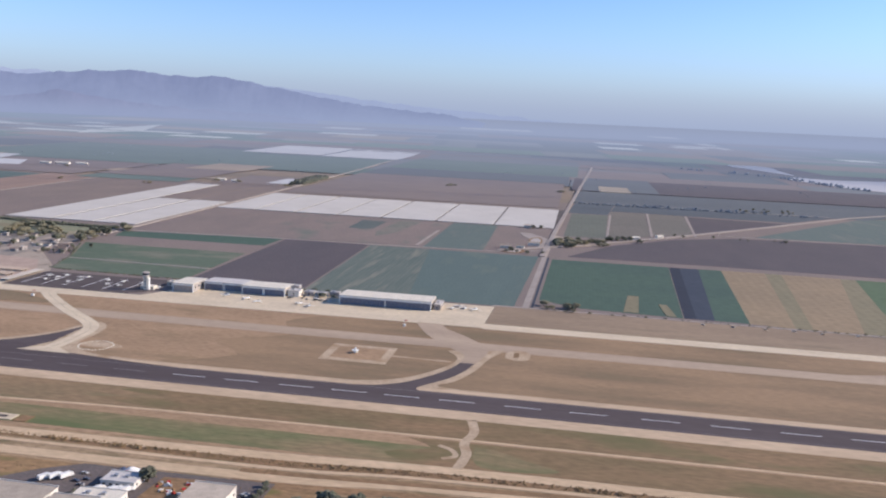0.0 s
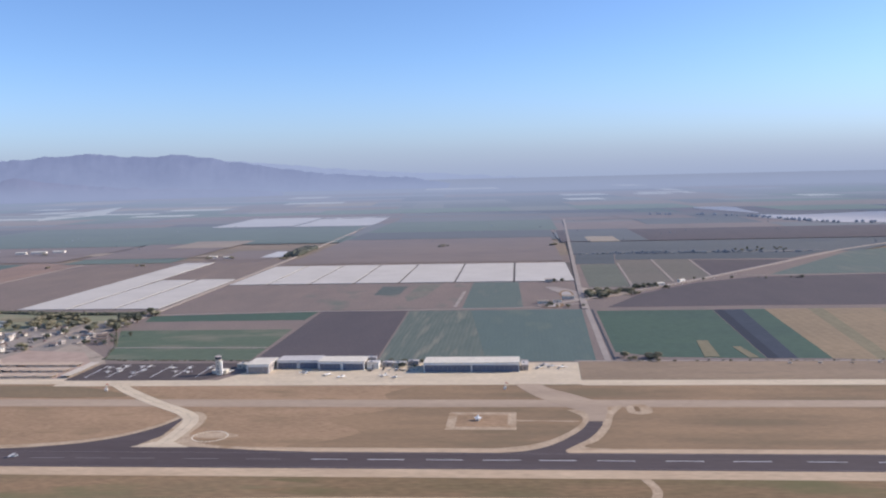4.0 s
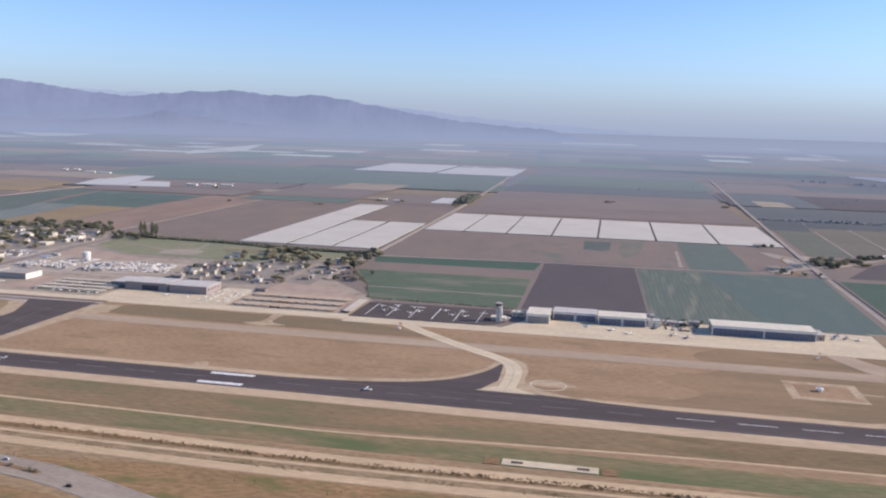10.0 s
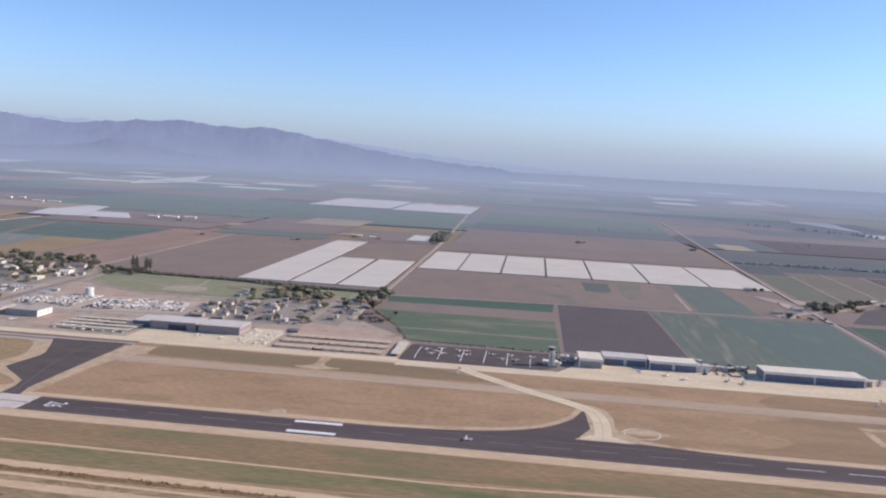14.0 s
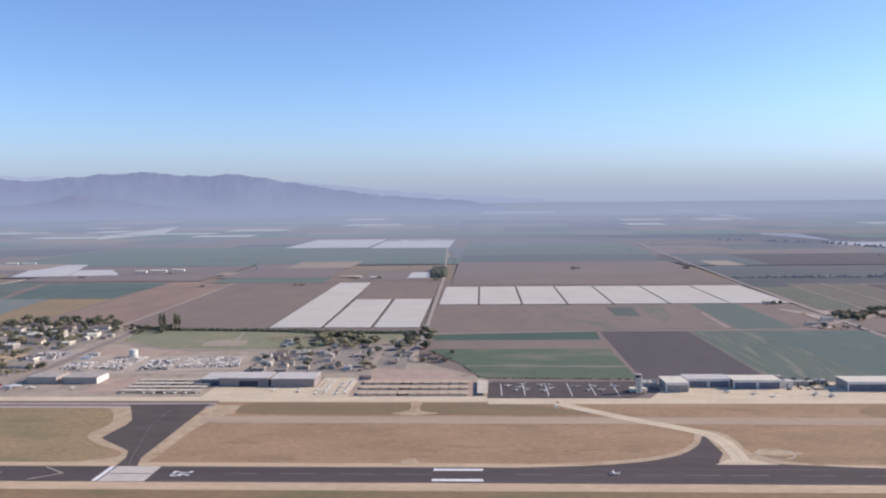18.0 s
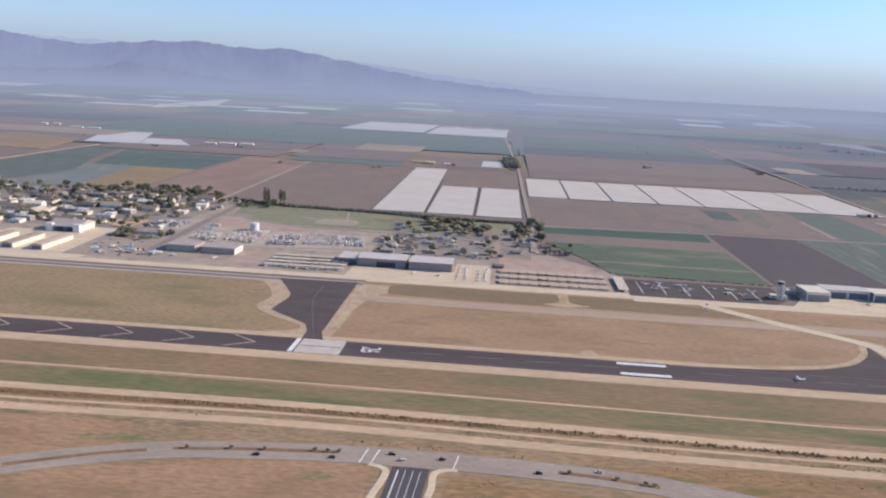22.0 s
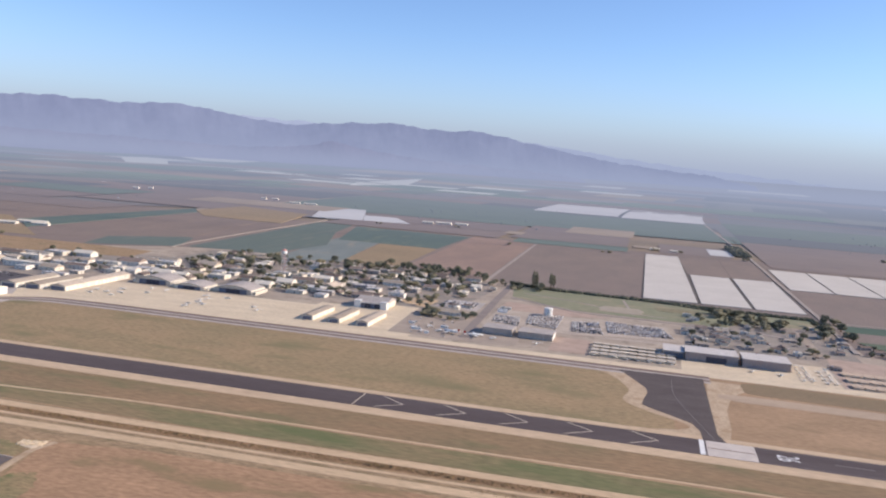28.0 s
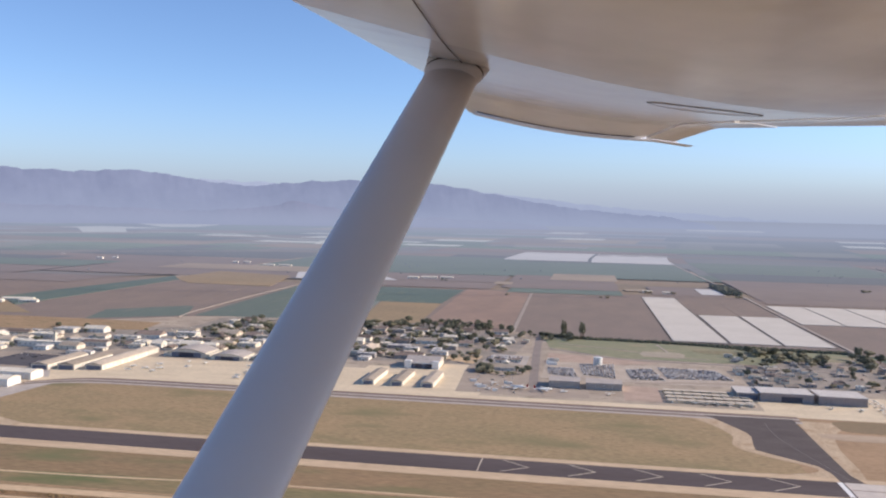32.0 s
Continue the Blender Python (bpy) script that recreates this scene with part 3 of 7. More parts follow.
# ---- runway and its shoulders ----
sheet("airfield_grass", [(-1300, -132), (1800, -132), (1800, 262), (-1300, 262)], 0.05, GRASS_DRY, "dry tan airfield grass beside the runway", "grass")
sheet("grass_verge", [(-1300, -131), (1000, -128), (1800, -128), (1800, -100), (700, -96), (-1300, -96)], 0.10, GRASS_GREEN, "patchy green grass strip along the drainage ditch", "grass")
sheet("grass_south", [(-1300, -112), (-661, -104), (-432, -90), (37, -88), (333, -95), (589, -85), (747, -78), (1800, -78), (1800, -38), (-1300, -38)], 0.11, GRASS_SOUTH, "olive-brown rough grass beside the runway", "grass")
GRASS_EAST = mat("darker_dry_grass", C(146, 121, 92), C(126, 106, 81), 0.016, 0.5, streak=4.0, amount=0.25, spots=(0.016, 0.57, C(118, 103, 77)))
GRASS_SE = mat("dark_olive_brown_grass", C(132, 108, 79), C(116, 99, 70), 0.02, 0.32, streak=3.0, amount=0.35, spots=(0.025, 0.57, C(102, 98, 64)), grit=0.26)
sheet("grass_east", curve([(640, 29), (700, 70), (660, 110), (720, 150), (700, 200), (730, 236)], 3) + [(1800, 262), (1800, 29)], 0.09, GRASS_EAST, "dry brown airfield grass", "grass")
sheet("grass_south_east", curve([(700, -78), (640, -66), (700, -56), (650, -46), (690, -38)], 3) + [(1800, -38), (1800, -78)], 0.125, GRASS_SE, "dark olive-brown rough grass beside the runway", "grass")
sheet("grass_infield", rect(-850, -20, 29, 218), 0.10, GRASS_FIELD, "olive and tan rough grass beside the closed runway end", "grass")
sheet("runway_shoulder", rect(-1000, 1750, -39, 29), 0.15, SHOULDER, "pale sandy shoulder along the runway", "shoulder")
runway = sheet("runway", rect(-1000, 1750, -21, 18), 0.25, ASPHALT, "dark asphalt runway with white markings", "runway")
SLAB = mat("pale_grey_slab", C(196, 186, 174), C(180, 170, 160), 0.08, 0.9)
sheet("runway_threshold_slab", rect(4, 42, -20.5, 17.5), 0.30, SLAB, "grey concrete slab before the runway number", "slab")


def mark(name, pts, material=PAINT, z=0.33, parent=None):
    return part(name, Geo().prism(pts, 0.1, z), material, parent or runway)


for x in [100, 148, 196, 244, 340, 388, 436, 475, 513, 566, 618, 672, 718, 765, 810, 854, 899, 951, 1002, 1057, 1109, 1160, 1210, 1260, 1312, 1362, 1412, 1462, 1512, 1562]:
    mark("centre_stripe", rect(x, x + 29, -0.38, 0.38), PAINT if x > 650 else PAINT_OLD)
for y in (15.6, -18.4):
    mark("edge_stripe", rect(45, 1700, y - 0.18, y + 0.18), PAINT_OLD)
mark("aiming_bar", rect(273, 314, 9, 14.5))
mark("aiming_bar", rect(273, 314, -17, -11.5))
mark("tyre_track", rect(5, 41, -2.0, -0.4), STRIP_DARK, z=0.34)
mark("threshold_bar", rect(-1.5, 2.5, -20, 17.5), z=0.36)
for tip in (-33, -86, -140, -194, -250):
    for s in (1, -1):
        mark("chevron_arm", [(tip, -1), (tip - 2.2, -1), (tip - 24, -1 + s * 16), (tip - 21.8, -1 + s * 16)], PAINT_Y)
mark("cross_line", rect(-292.4, -291.2, -20, 17), PAINT_Y)


def word(name, text, size, m, material, parent=None, depth=0.02):
    cu = bpy.data.curves.new(name, "FONT")
    cu.body, cu.size, cu.align_x, cu.align_y, cu.extrude = text, size, "CENTER", "CENTER", depth
    ob = bpy.data.objects.new(name, cu)
    me = bpy.data.meshes.new_from_object(ob)
    bpy.data.objects.remove(ob)
    me.materials.append(material)
    o = new(name, me)
    o.matrix_world = m
    if parent:
        o.parent = parent
    return o


word("runway_number", "26", 24, pose(65, -1, 0.34, 0, 0, -90) @ Matrix.Diagonal((0.62, 1, 1, 1)), PAINT, runway)

# ---- taxiways, exits, aprons ----
sheet("taxiway_parallel", [(24, 178), (44, 184), (1300, 176), (1300, 153), (690, 153), (44, 158), (24, 166)], 0.14, TAXI_OLD, "old weathered grey parallel taxiway", "taxiway")
sheet("taxiway_verge", [(10, 30), (25, 30), (28, 60), (29, 120), (34, 155), (44, 186), (54, 204), (54, 230), (16, 232)], 0.13, DIRT_THIN, "pale sandy verge beside the dark apron", "verge")
sheet("apron_dark", [(13, 236)] + [(-78, 234), (-70, 222), (-58, 196), (-46, 168), (-44, 150), (-47, 126), (-49, 104), (-40, 94), (-20, 76), (-5, 62), (1, 42)] + [(2, 17), (21, 17), (15, 40)], 0.20, ASPHALT_TAR,
      "dark asphalt connector apron at the runway end", "apron")
for ob_line in ([(-20, 215), (-18, 150), (0, 70), (12, 20)],):
    tagged(part("apron_centre_line", Geo().strip(curve(ob_line), 0.35, 0, 0.24), PAINT_OLD), "faded yellow line on the dark apron", "marking", kind="structure")
sheet("apron_dark_verge", curve([(-104, 222), (-84, 206), (-70, 178), (-62, 150), (-66, 112), (-44, 84), (-14, 62), (-8, 46), (-30, 34), (-60, 28), (4, 28)]) + [(10, 34), (7, 230)], 0.12, DIRT_THIN,
      "pale sandy verge beside the dark apron", "verge")
for y0, y1, m, lab in ((219, 226, CONCRETE_GREY, "pale grey"), (226, 234, STRIP_DARK, "brown-grey asphalt"), (234, 240, CONCRETE_GREY, "pale grey"),
                       (240, 250, STRIP_DARK, "brown-grey asphalt"), (250, 270, CONCRETE, "pale concrete")):
    yc = (y0 + y1) / 2
    band("taxiway_strip", curve([(20, yc), (-300, yc), (-560, yc), (-680, yc), (-740, yc), (-800, yc - 4), (-842, yc - 22), (-880, yc - 55)]), y1 - y0, 0.16 + (y0 - 219) * 0.0012, m, lab + " strip of the long taxiway", "taxiway")
sheet("taxiway_concrete", rect(20, 330, 246, 270), 0.17, CONCRETE, "pale concrete taxiway before the hangar rows", "taxiway")
sheet("grass_island", curve([(52, 200), (80, 192), (250, 190), (420, 192), (392, 218), (330, 238), (200, 240), (70, 242), (50, 225)]) , 0.16, GRASS_OLIVE, "dry grass island between taxiways", "grass")
sheet("apron_light", [(320, 236), (905, 240), (908, 345), (660, 345), (520, 345), (520, 300), (500, 262), (320, 268)], 0.19, CONCRETE, "pale concrete apron before the hangars", "apron")
sheet("taxiway_far_strip", rect(905, 1750, 236, 259), 0.17, CONCRETE, "pale concrete taxiway strip", "taxiway")
sheet("apron_base", [(-852, 225), (-330, 252), (-322, 332), (-420, 400), (-560, 400), (-850, 400), (-900, 300)], 0.142, CONCRETE, "wide pale concrete apron before the old hangars", "apron")
sheet("apron_end", [(-830, 219), (-830, 285), (-1100, 230), (-1100, 110), (-840, 60), (-818, 68), (-840, 120), (-836, 160)], 0.134, CONCRETE_GREY, "pale concrete taxiway end beside white hangars", "apron")
sheet("closed_runway_end", curve([(-1000, 80), (-830, 66), (-790, 50), (-745, 30)]) + [(-745, 18), (-1000, 18)], 0.17, DIRT_THIN, "pale dirt fan at the closed runway end", "verge")

# exit beside the control tower
sheet("exit_verge", curve([(300, 26), (400, 33), (470, 54), (503, 90), (514, 122), (524, 136), (540, 122), (546, 95), (548, 60), (580, 34), (680, 26)]), 0.16, DIRT_THIN, "sandy verge of the runway exit", "verge")
sheet("exit_dark", curve([(330, 17), (420, 27), (475, 48), (505, 80), (518, 112)]) + [(521, 116), (523, 60), (512, 34), (560, 30), (620, 22), (680, 17)], 0.22, ASPHALT, "dark asphalt runway exit", "taxiway")
band("exit_concrete", curve([(396, 240), (420, 214), (470, 168), (516, 130), (531, 104), (534, 70), (532, 32)]), 15, 0.24, CONCRETE, "pale concrete exit lane to the apron", "taxiway")
tagged(part("exit_centre_line", Geo().strip(curve([(396, 240), (420, 214), (470, 168), (516, 130), (531, 104), (534, 70), (532, 32)]), 0.4, 0, 0.27), WORN), "dark tyre-worn line along the exit lane", "marking", kind="structure")
sheet("exit_concrete_foot", [(508, 28), (560, 28), (541, 42), (522, 42)], 0.245, CONCRETE, "pale concrete foot of the exit lane", "taxiway")
# exit beside the beacon
sheet("exit_verge_b", curve([(790, 24), (828, 31), (856, 44), (876, 66), (892, 96), (896, 120), (884, 142)]) + curve([(938, 158), (926, 128), (918, 88), (905, 52), (892, 36), (905, 30), (960, 28)]), 0.155, DIRT_THIN, "sandy verge of the curved runway exit", "verge")
sheet("exit_grey", curve([(901, 106), (901, 131), (890, 146), (873, 166), (856, 191), (841, 222), (834, 242)]) + curve([(862, 242), (871, 223), (891, 202), (908, 181), (920, 165), (922, 146), (915, 106)]), 0.21, TAXI_OLD, "grey weathered upper part of the curved exit", "taxiway")
sheet("exit_dark_b", curve([(818, 17.5), (841, 22), (860, 33), (874, 49), (886, 68), (895, 86), (901, 106)]) + curve([(914, 106), (909, 84), (898, 57), (884, 37), (876, 24), (879, 17.5)]), 0.23, ASPHALT, "dark asphalt curved runway exit", "taxiway")
band("taxiway_fork", curve([(1240, 164), (1330, 190), (1420, 240)]), 16, 0.146, TAXI_OLD, "old weathered taxiway branch to the concrete strip", "taxiway")
band("taxiway_fork", curve([(1240, 164), (1340, 158), (1480, 140), (1750, 128)]), 16, 0.152, TAXI_OLD, "old weathered taxiway branch", "taxiway")
band("exit_dark_c", curve([(1318, 146), (1350, 118), (1374, 70), (1412, 30), (1460, 14)]), 13, 0.23, ROAD, "dark asphalt runway exit far along the runway", "taxiway")
sheet("beacon_yard", rect(773, 836, 80, 134), 0.17, DIRT_THIN, "pale dirt yard round the navigation beacon", "yard")
sheet("beacon_yard_grass", rect(781, 828, 88, 126), 0.19, GRASS_DRY, "dry grass inside the beacon yard", "grass")
band("beacon_track", [(836, 108), (892, 106)], 3, 0.18, DIRT_THIN, "pale dirt track to the beacon", "track")
sheet("dirt_patch", curve([(940, 134), (951, 128), (962, 136), (961, 156), (950, 162), (940, 152), (940, 134)]), 0.16, DIRT_THIN, "pale dirt patch with a dark slab", "yard")
sheet("dark_slab", rect(947, 952, 138, 154), 0.3, DIRT_DARK, "small brown slab in the grass", "slab")
sheet("helipad_patch", curve([(218, 197), (232, 204), (237, 216), (236, 246), (247, 246), (247, 216), (252, 204), (268, 197), (248, 190), (230, 190), (218, 197)]), 0.2, DIRT_THIN, "pale concrete pad in the grass island", "slab")
sheet("dirt_patch", curve([(236, 24), (246, 38), (254, 42), (260, 32), (264, 26)]), 0.165, DIRT_THIN, "pale dirt patch beside the runway", "yard")

# ---- tracks, ditch and roads on the near side ----
sheet("ditch_ground", [(-1300, -131), (1800, -131), (1800, -172), (-1300, -215)], 0.02, BARE, "dry weedy ground along the ditch", "ground")
band("dirt_path", curve([(-1300, -118), (-661, -107), (-432, -92), (-192, -91), (37, -90), (333, -97), (436, -98), (589, -87), (747, -80), (1094, -78), (1800, -80)]), 3.2, 0.14, DIRT, "narrow pale dirt path", "path")
band("dirt_road", curve([(-1300, -160), (-600, -142), (-400, -139), (-160, -136), (40, -133), (240, -138), (420, -145), (640, -143), (825, -138), (1006, -131), (1800, -128)]), 11, 0.12, DIRT, "pale dirt road along the ditch", "road")
sheet("ditch_bank", [(-1300, -170), (-600, -158), (-160, -152), (40, -146), (240, -150), (420, -155), (640, -152), (825, -154), (1006, -142), (1800, -140),
                     (1800, -131), (1006, -136), (825, -141), (420, -148), (40, -137), (-160, -140), (-600, -146), (-1300, -163)], 0.10, DIRT_DARK, "brown bank of the drainage ditch", "bank")
band("dirt_road_narrow", curve([(-1300, -176), (-600, -161), (-160, -158), (45, -150), (240, -157), (420, -160), (640, -157), (828, -156), (1006, -146), (1800, -144)]), 4, 0.16, DIRT, "narrow pale dirt road beside the ditch", "road")
sheet("verge_strip", [(-1300, -230), (-600, -190), (1800, -168), (1800, -146), (1006, -148), (828, -158), (420, -162), (45, -153), (-160, -160), (-600, -164), (-1300, -178)], 0.06, VERGE, "strip of mottled dry weeds between dirt roads", "verge")
band("dirt_road_wide", curve([(-1300, -205), (-600, -178), (-380, -172), (-160, -172), (45, -166), (234, -172), (420, -176), (640, -172), (834, -170), (1006, -158), (1800, -156)]), 11, 0.13, DIRT, "wide pale dirt road", "road")
sheet("grass_verge_east", curve([(900, -127), (880, -112), (910, -98), (890, -83)], 3) + [(1800, -80), (1800, -127)], 0.115, GRASS_SE, "dark olive-brown grass strip along the ditch", "grass")
band("brown_verge", [(800, -164), (834, -163), (1006, -152), (1800, -150)], 6, 0.135, DIRT_DARK, "brown weedy strip between dirt roads", "verge")
band("brown_verge", [(800, -181), (834, -180), (1006, -168), (1800, -166)], 9, 0.10, DIRT_DARK, "brown weedy strip beside the dirt road", "verge")
sheet("weed_field", [(-1300, -205), (-400, -176), (1800, -160), (1800, -520), (-1300, -520)], 0.03, BARE, "bare tan field with dry weeds", "field")
sheet("dry_weed_field", [(148, -226), (300, -242), (390, -270), (450, -284), (620, -308), (620, -430), (120, -430)], 0.085, ORANGE, "orange-brown field of dry weeds beyond the road", "field")
sheet("dry_weed_field", [(205, -198), (330, -184), (856, -180), (856, -205), (856, -325), (720, -306), (620, -282), (505, -264), (445, -256), (390, -243), (334, -226)], 0.07, ORANGE, "orange-brown field of dry weeds", "field")
sheet("bare_field", [(-120, -282), (-60, -250), (0, -229), (60, -219), (97, -219), (104, -226), (98, -320), (88, -430), (-420, -430)], 0.087, BARE_WARM, "bare reddish-tan field beside the side road", "field")
sheet("weed_patch", ragged([(62, -234), (74, -230), (84, -236), (76, -243), (64, -241)], 2, 1, 4), 0.1, WEEDS, "green weeds in a bare field", "field")
sheet("weed_patch", ragged([(-92, -208), (-60, -200), (-34, -200), (-40, -210), (-70, -214)], 3, 2), 0.1, WEEDS, "green weeds between the roads", "field")
sheet("bare_field", [(-452, -200), (-380, -188), (-60, -182), (-40, -226), (-200, -312), (-330, -385), (-430, -330), (-436, -260)], 0.08, BARE_WARM, "bare warm brown field beside the dirt road", "field")
sheet("weed_patch", ragged([(-434, -254), (-419, -252), (-404, -272), (-404, -310), (-424, -318), (-434, -290)], 4.5, 3), 0.1, WEEDS, "green weeds at the edge of a bare field", "field")
sheet("weed_patch", ragged([(-570, -232), (-530, -222), (-518, -219), (-495, -209), (-469, -211), (-454, -220), (-454, -232), (-470, -233.5), (-500, -232), (-522, -234), (-545, -243)], 4, 4), 0.09, WEEDS, "green weedy strip beside the parking lot", "field")
ROAD_LINE = curve([(-520, -480), (-330, -390), (-200, -318), (-106, -256), (-60, -232), (-20, -218), (23, -211), (77, -205), (130, -204), (182, -205), (235, -209), (285, -218), (345, -238), (400, -256), (450, -270), (505, -278), (620, -297), (720, -322), (900, -350)])
main_road = band("road_main", ROAD_LINE, 24, 0.16, ROAD, "worn tan-grey four-lane road with a planted median", "road")
side_road = band("road_side", [(124.5, -216), (123, -256), (118, -320), (108, -420)], 22, 0.15, ROAD_NEW, "new dark side road with white lane lines", "road")
part("sidewalk", Geo().strip(curve([(99, -216.5), (107, -219), (110.5, -225), (109, -240), (106.5, -257), (101, -320), (92, -420)]), 4.2, 0, 0.34), CONCRETE, side_road, "pale concrete sidewalk")
part("sidewalk", Geo().strip(curve([(152, -215.5), (144, -217), (138.5, -223), (138.5, -240), (137, -256), (132, -320), (123, -420)]), 4.2, 0, 0.34), CONCRETE, side_road, "pale concrete sidewalk")
for dx, wide in ((-7.0, 0.8), (-2.6, 0.3), (1.8, 0.3), (6.2, 0.3)):
    part("lane_line", Geo().strip([(124.4 + dx, -221), (123 + dx, -256), (118 + dx, -320), (108 + dx, -420)], wide, 0, 0.22), PAINT, side_road)
for x0 in (94, 101, 150):
    part("crosswalk_line", Geo().strip([(x0 + 1.5, -195), (x0 - 1, -216)], 0.7, 0, 0.22), PAINT, main_road)
for a, b in ((12, 36), (60, 84)):
    part("median_line", Geo().strip(ROAD_LINE[a:b], 0.5, 0, 0.22), PAINT_Y, main_road)
for s in (-11.4, 11.4):
    off = [tuple(Vector(p) + Vector((0, s))) for p in ROAD_LINE[4:]]
    part("kerb", Geo().strip([p for p in off if p[0] < 96 or s > 0], 0.5, 0, 0.3), CONCRETE_GREY, main_road)
    if s < 0:
        part("kerb", Geo().strip([p for p in off if p[0] > 152], 0.5, 0, 0.3), CONCRETE_GREY, main_road)
MEDIANS = ([(-20, -216), (23, -209), (60, -205), (79, -203)], [(404, -258), (440, -268), (474, -274)], [(212, -207), (240, -210), (270, -216)], [(-104, -254), (-60, -231), (-34, -221)])
for line in MEDIANS:
    part("median_bed", Geo().strip(curve(line), 3.8, 0, 0.3), DIRT_DARK, main_road, "planted brown median bed")
band("crossing_track", curve([(930, -38), (935, -62), (931, -84), (935, -104), (932, -128)]), 7, 0.15, DIRT_THIN, "sandy track across the grass strip", "track")
band("crossing_track", curve([(914, -92), (924, -98), (928, -108), (920, -114)]), 4, 0.147, DIRT_THIN, "short sandy side track in the grass", "track")
sheet("grass_patch", curve([(939, -90), (955, -92), (975, -104), (998, -116), (975, -123), (948, -122), (940, -108), (939, -90)], 4), 0.13, GRASS_GREEN, "green grass patch beside a sandy track", "grass")
pad = sheet("paved_pad", rect(550, 614, -127, -117), 0.6, CONCRETE, "long white concrete pad with dark ends", "slab")
for x0 in (538, 616):
    part("dark_end", Geo().box(x0, x0 + 10, -128, -117, 0, 0.5), DIRT_DARK, pad)
for x0 in (556, 600):
    part("mark_panel", Geo().box(x0, x0 + 8, -124, -120, 0.3, 0.68), ASPHALT_TAR, pad)

# ---- fields ----
FIELD_Z = [0.10]


def field(pts, material, label, z=None):
    FIELD_Z[0] += 0.003
    return sheet("field", pts, z or FIELD_Z[0], material, label, "field", kind="")


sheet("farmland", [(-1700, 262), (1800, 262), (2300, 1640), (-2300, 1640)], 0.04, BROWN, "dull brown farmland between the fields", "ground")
field([(228, 705), (504, 735), (500, 655), (240, 650)], GREEN, "dull green crop field beside a dirt road")
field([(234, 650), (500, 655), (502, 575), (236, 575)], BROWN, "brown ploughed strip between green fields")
field([(236, 575), (502, 575), (505, 366), (330, 368), (312, 372), (283, 466)], GREEN_B, "green vegetable field behind the aircraft parking")
band("farm_lane", [(285, 446), (504, 440)], 4, 0.5, LANE, "thin pale lane through a green field", "road")
field([(510, 735), (655, 735), (664, 366), (510, 366)], PURPLE, "purple-brown ploughed field behind the hangars")
field([(658, 735), (760, 735), (800, 352), (667, 352)], TEAL_B, "pale blue-green crop field with bare streaks")
field([(760, 735), (941, 735), (930, 352), (800, 352)], TEAL, "smooth blue-green crop field")
band("dirt_lane", [(953, 850), (950, 735), (944, 352)], 8, 0.2, LANE, "grey dirt lane between fields", "road")
band("field_ditch", [(957, 730), (952, 356)], 3.0, 0.3, DARKCROP, "dark overgrown ditch beside the dirt lane", "ditch")
field([(963, 717), (1145, 717), (1129, 362), (1010, 372), (958, 402)], GREEN, "dark green crop field")
field([(1146, 717), (1162, 718), (1144, 362), (1130, 362)], NEARBLACK, "nearly black crop strip")
field([(1162, 718), (1191, 719), (1165, 362), (1144, 362)], DARKCROP, "very dark blue-grey crop strip")
field([(1191, 719), (1226, 720), (1204, 360), (1165, 362)], GREEN, "green crop strip")
field([(1226, 722), (1292, 721), (1253, 352), (1204, 360)], TAN, "tan stubble strip")
field([(1292, 721), (1316, 721), (1272, 352), (1253, 352)], TAN_G, "olive stubble strip")
field([(1316, 721), (1402, 720), (1327, 352), (1272, 352)], TAN, "tan stubble strip")
field([(1402, 720), (1424, 719), (1368, 350), (1327, 352)], TAN_G, "olive stubble strip")
field([(1424, 719), (1474, 718), (1408, 350), (1368, 350)], GREEN_S, "bright green crop strip")
field([(1474, 718), (1740, 716), (1640, 348), (1408, 350)], GREEN, "green crop field")
field([(1070, 470), (1084, 470), (1078, 372), (1060, 372)], TAN_G, "bare olive patch in a green field", 0.4)
field([(1106, 430), (1116, 430), (1122, 366), (1110, 366)], TAN_G, "small bare olive patch in a green field", 0.4)
field([(985, 752), (1241, 757), (1640, 748), (1830, 1165), (1600, 1150), (1309, 1119), (1190, 1048), (1060, 905)], PURPLE, "dark purple-brown ploughed field")
field([(1360, 1160), (1812, 1182), (2200, 1930), (1700, 1640)], GREEN_F, "green field beside the diagonal road")
field([(1900, 1180), (2500, 1170), (2700, 1900), (2260, 1930)], BLUEG, "grey-green crop field")
field([(975, 1000), (1054, 1000), (1070, 1400), (985, 1400)], OLIVE_G, "brown field beside the farm road")
field([(1061, 1000), (1144, 1068), (1162, 1490), (1078, 1490)], OLIVE_B, "brown field between pale farm lanes")
field([(1151, 1075), (1234, 1140), (1254, 1490), (1170, 1490)], OLIVE_B, "grey-green crop field between pale farm lanes")
field([(1241, 1148), (1420, 1350), (1500, 1450), (1262, 1470)], PURPLE, "dark ploughed field beside the diagonal road")
field([(975, 1410), (1070, 1410), (1092, 1640), (990, 1640)], SLATE, "grey-green field behind the brown plots")
field([(1080, 1500), (1500, 1480), (1640, 1640), (1096, 1640)], SLATE, "grey crop field along a tree row")
for xa, ya, xb, yb in ((1057, 990, 1076, 1410), (1147, 1067, 1168, 1498), (1237, 1130, 1258, 1480)):
    band("farm_lane", [(xa, ya), (xb, yb)], 5, 0.5, LANE, "thin pale lane between fields", "road")
band("farm_lane", [(975, 1668), (1440, 1672), (1640, 1664)], 6, 0.5, LANE, "thin pale lane along a tree row", "road")
field([(985, 1642), (1720, 1642), (2100, 2050), (996, 2050)], SLATE_B, "dull blue-grey crop field")
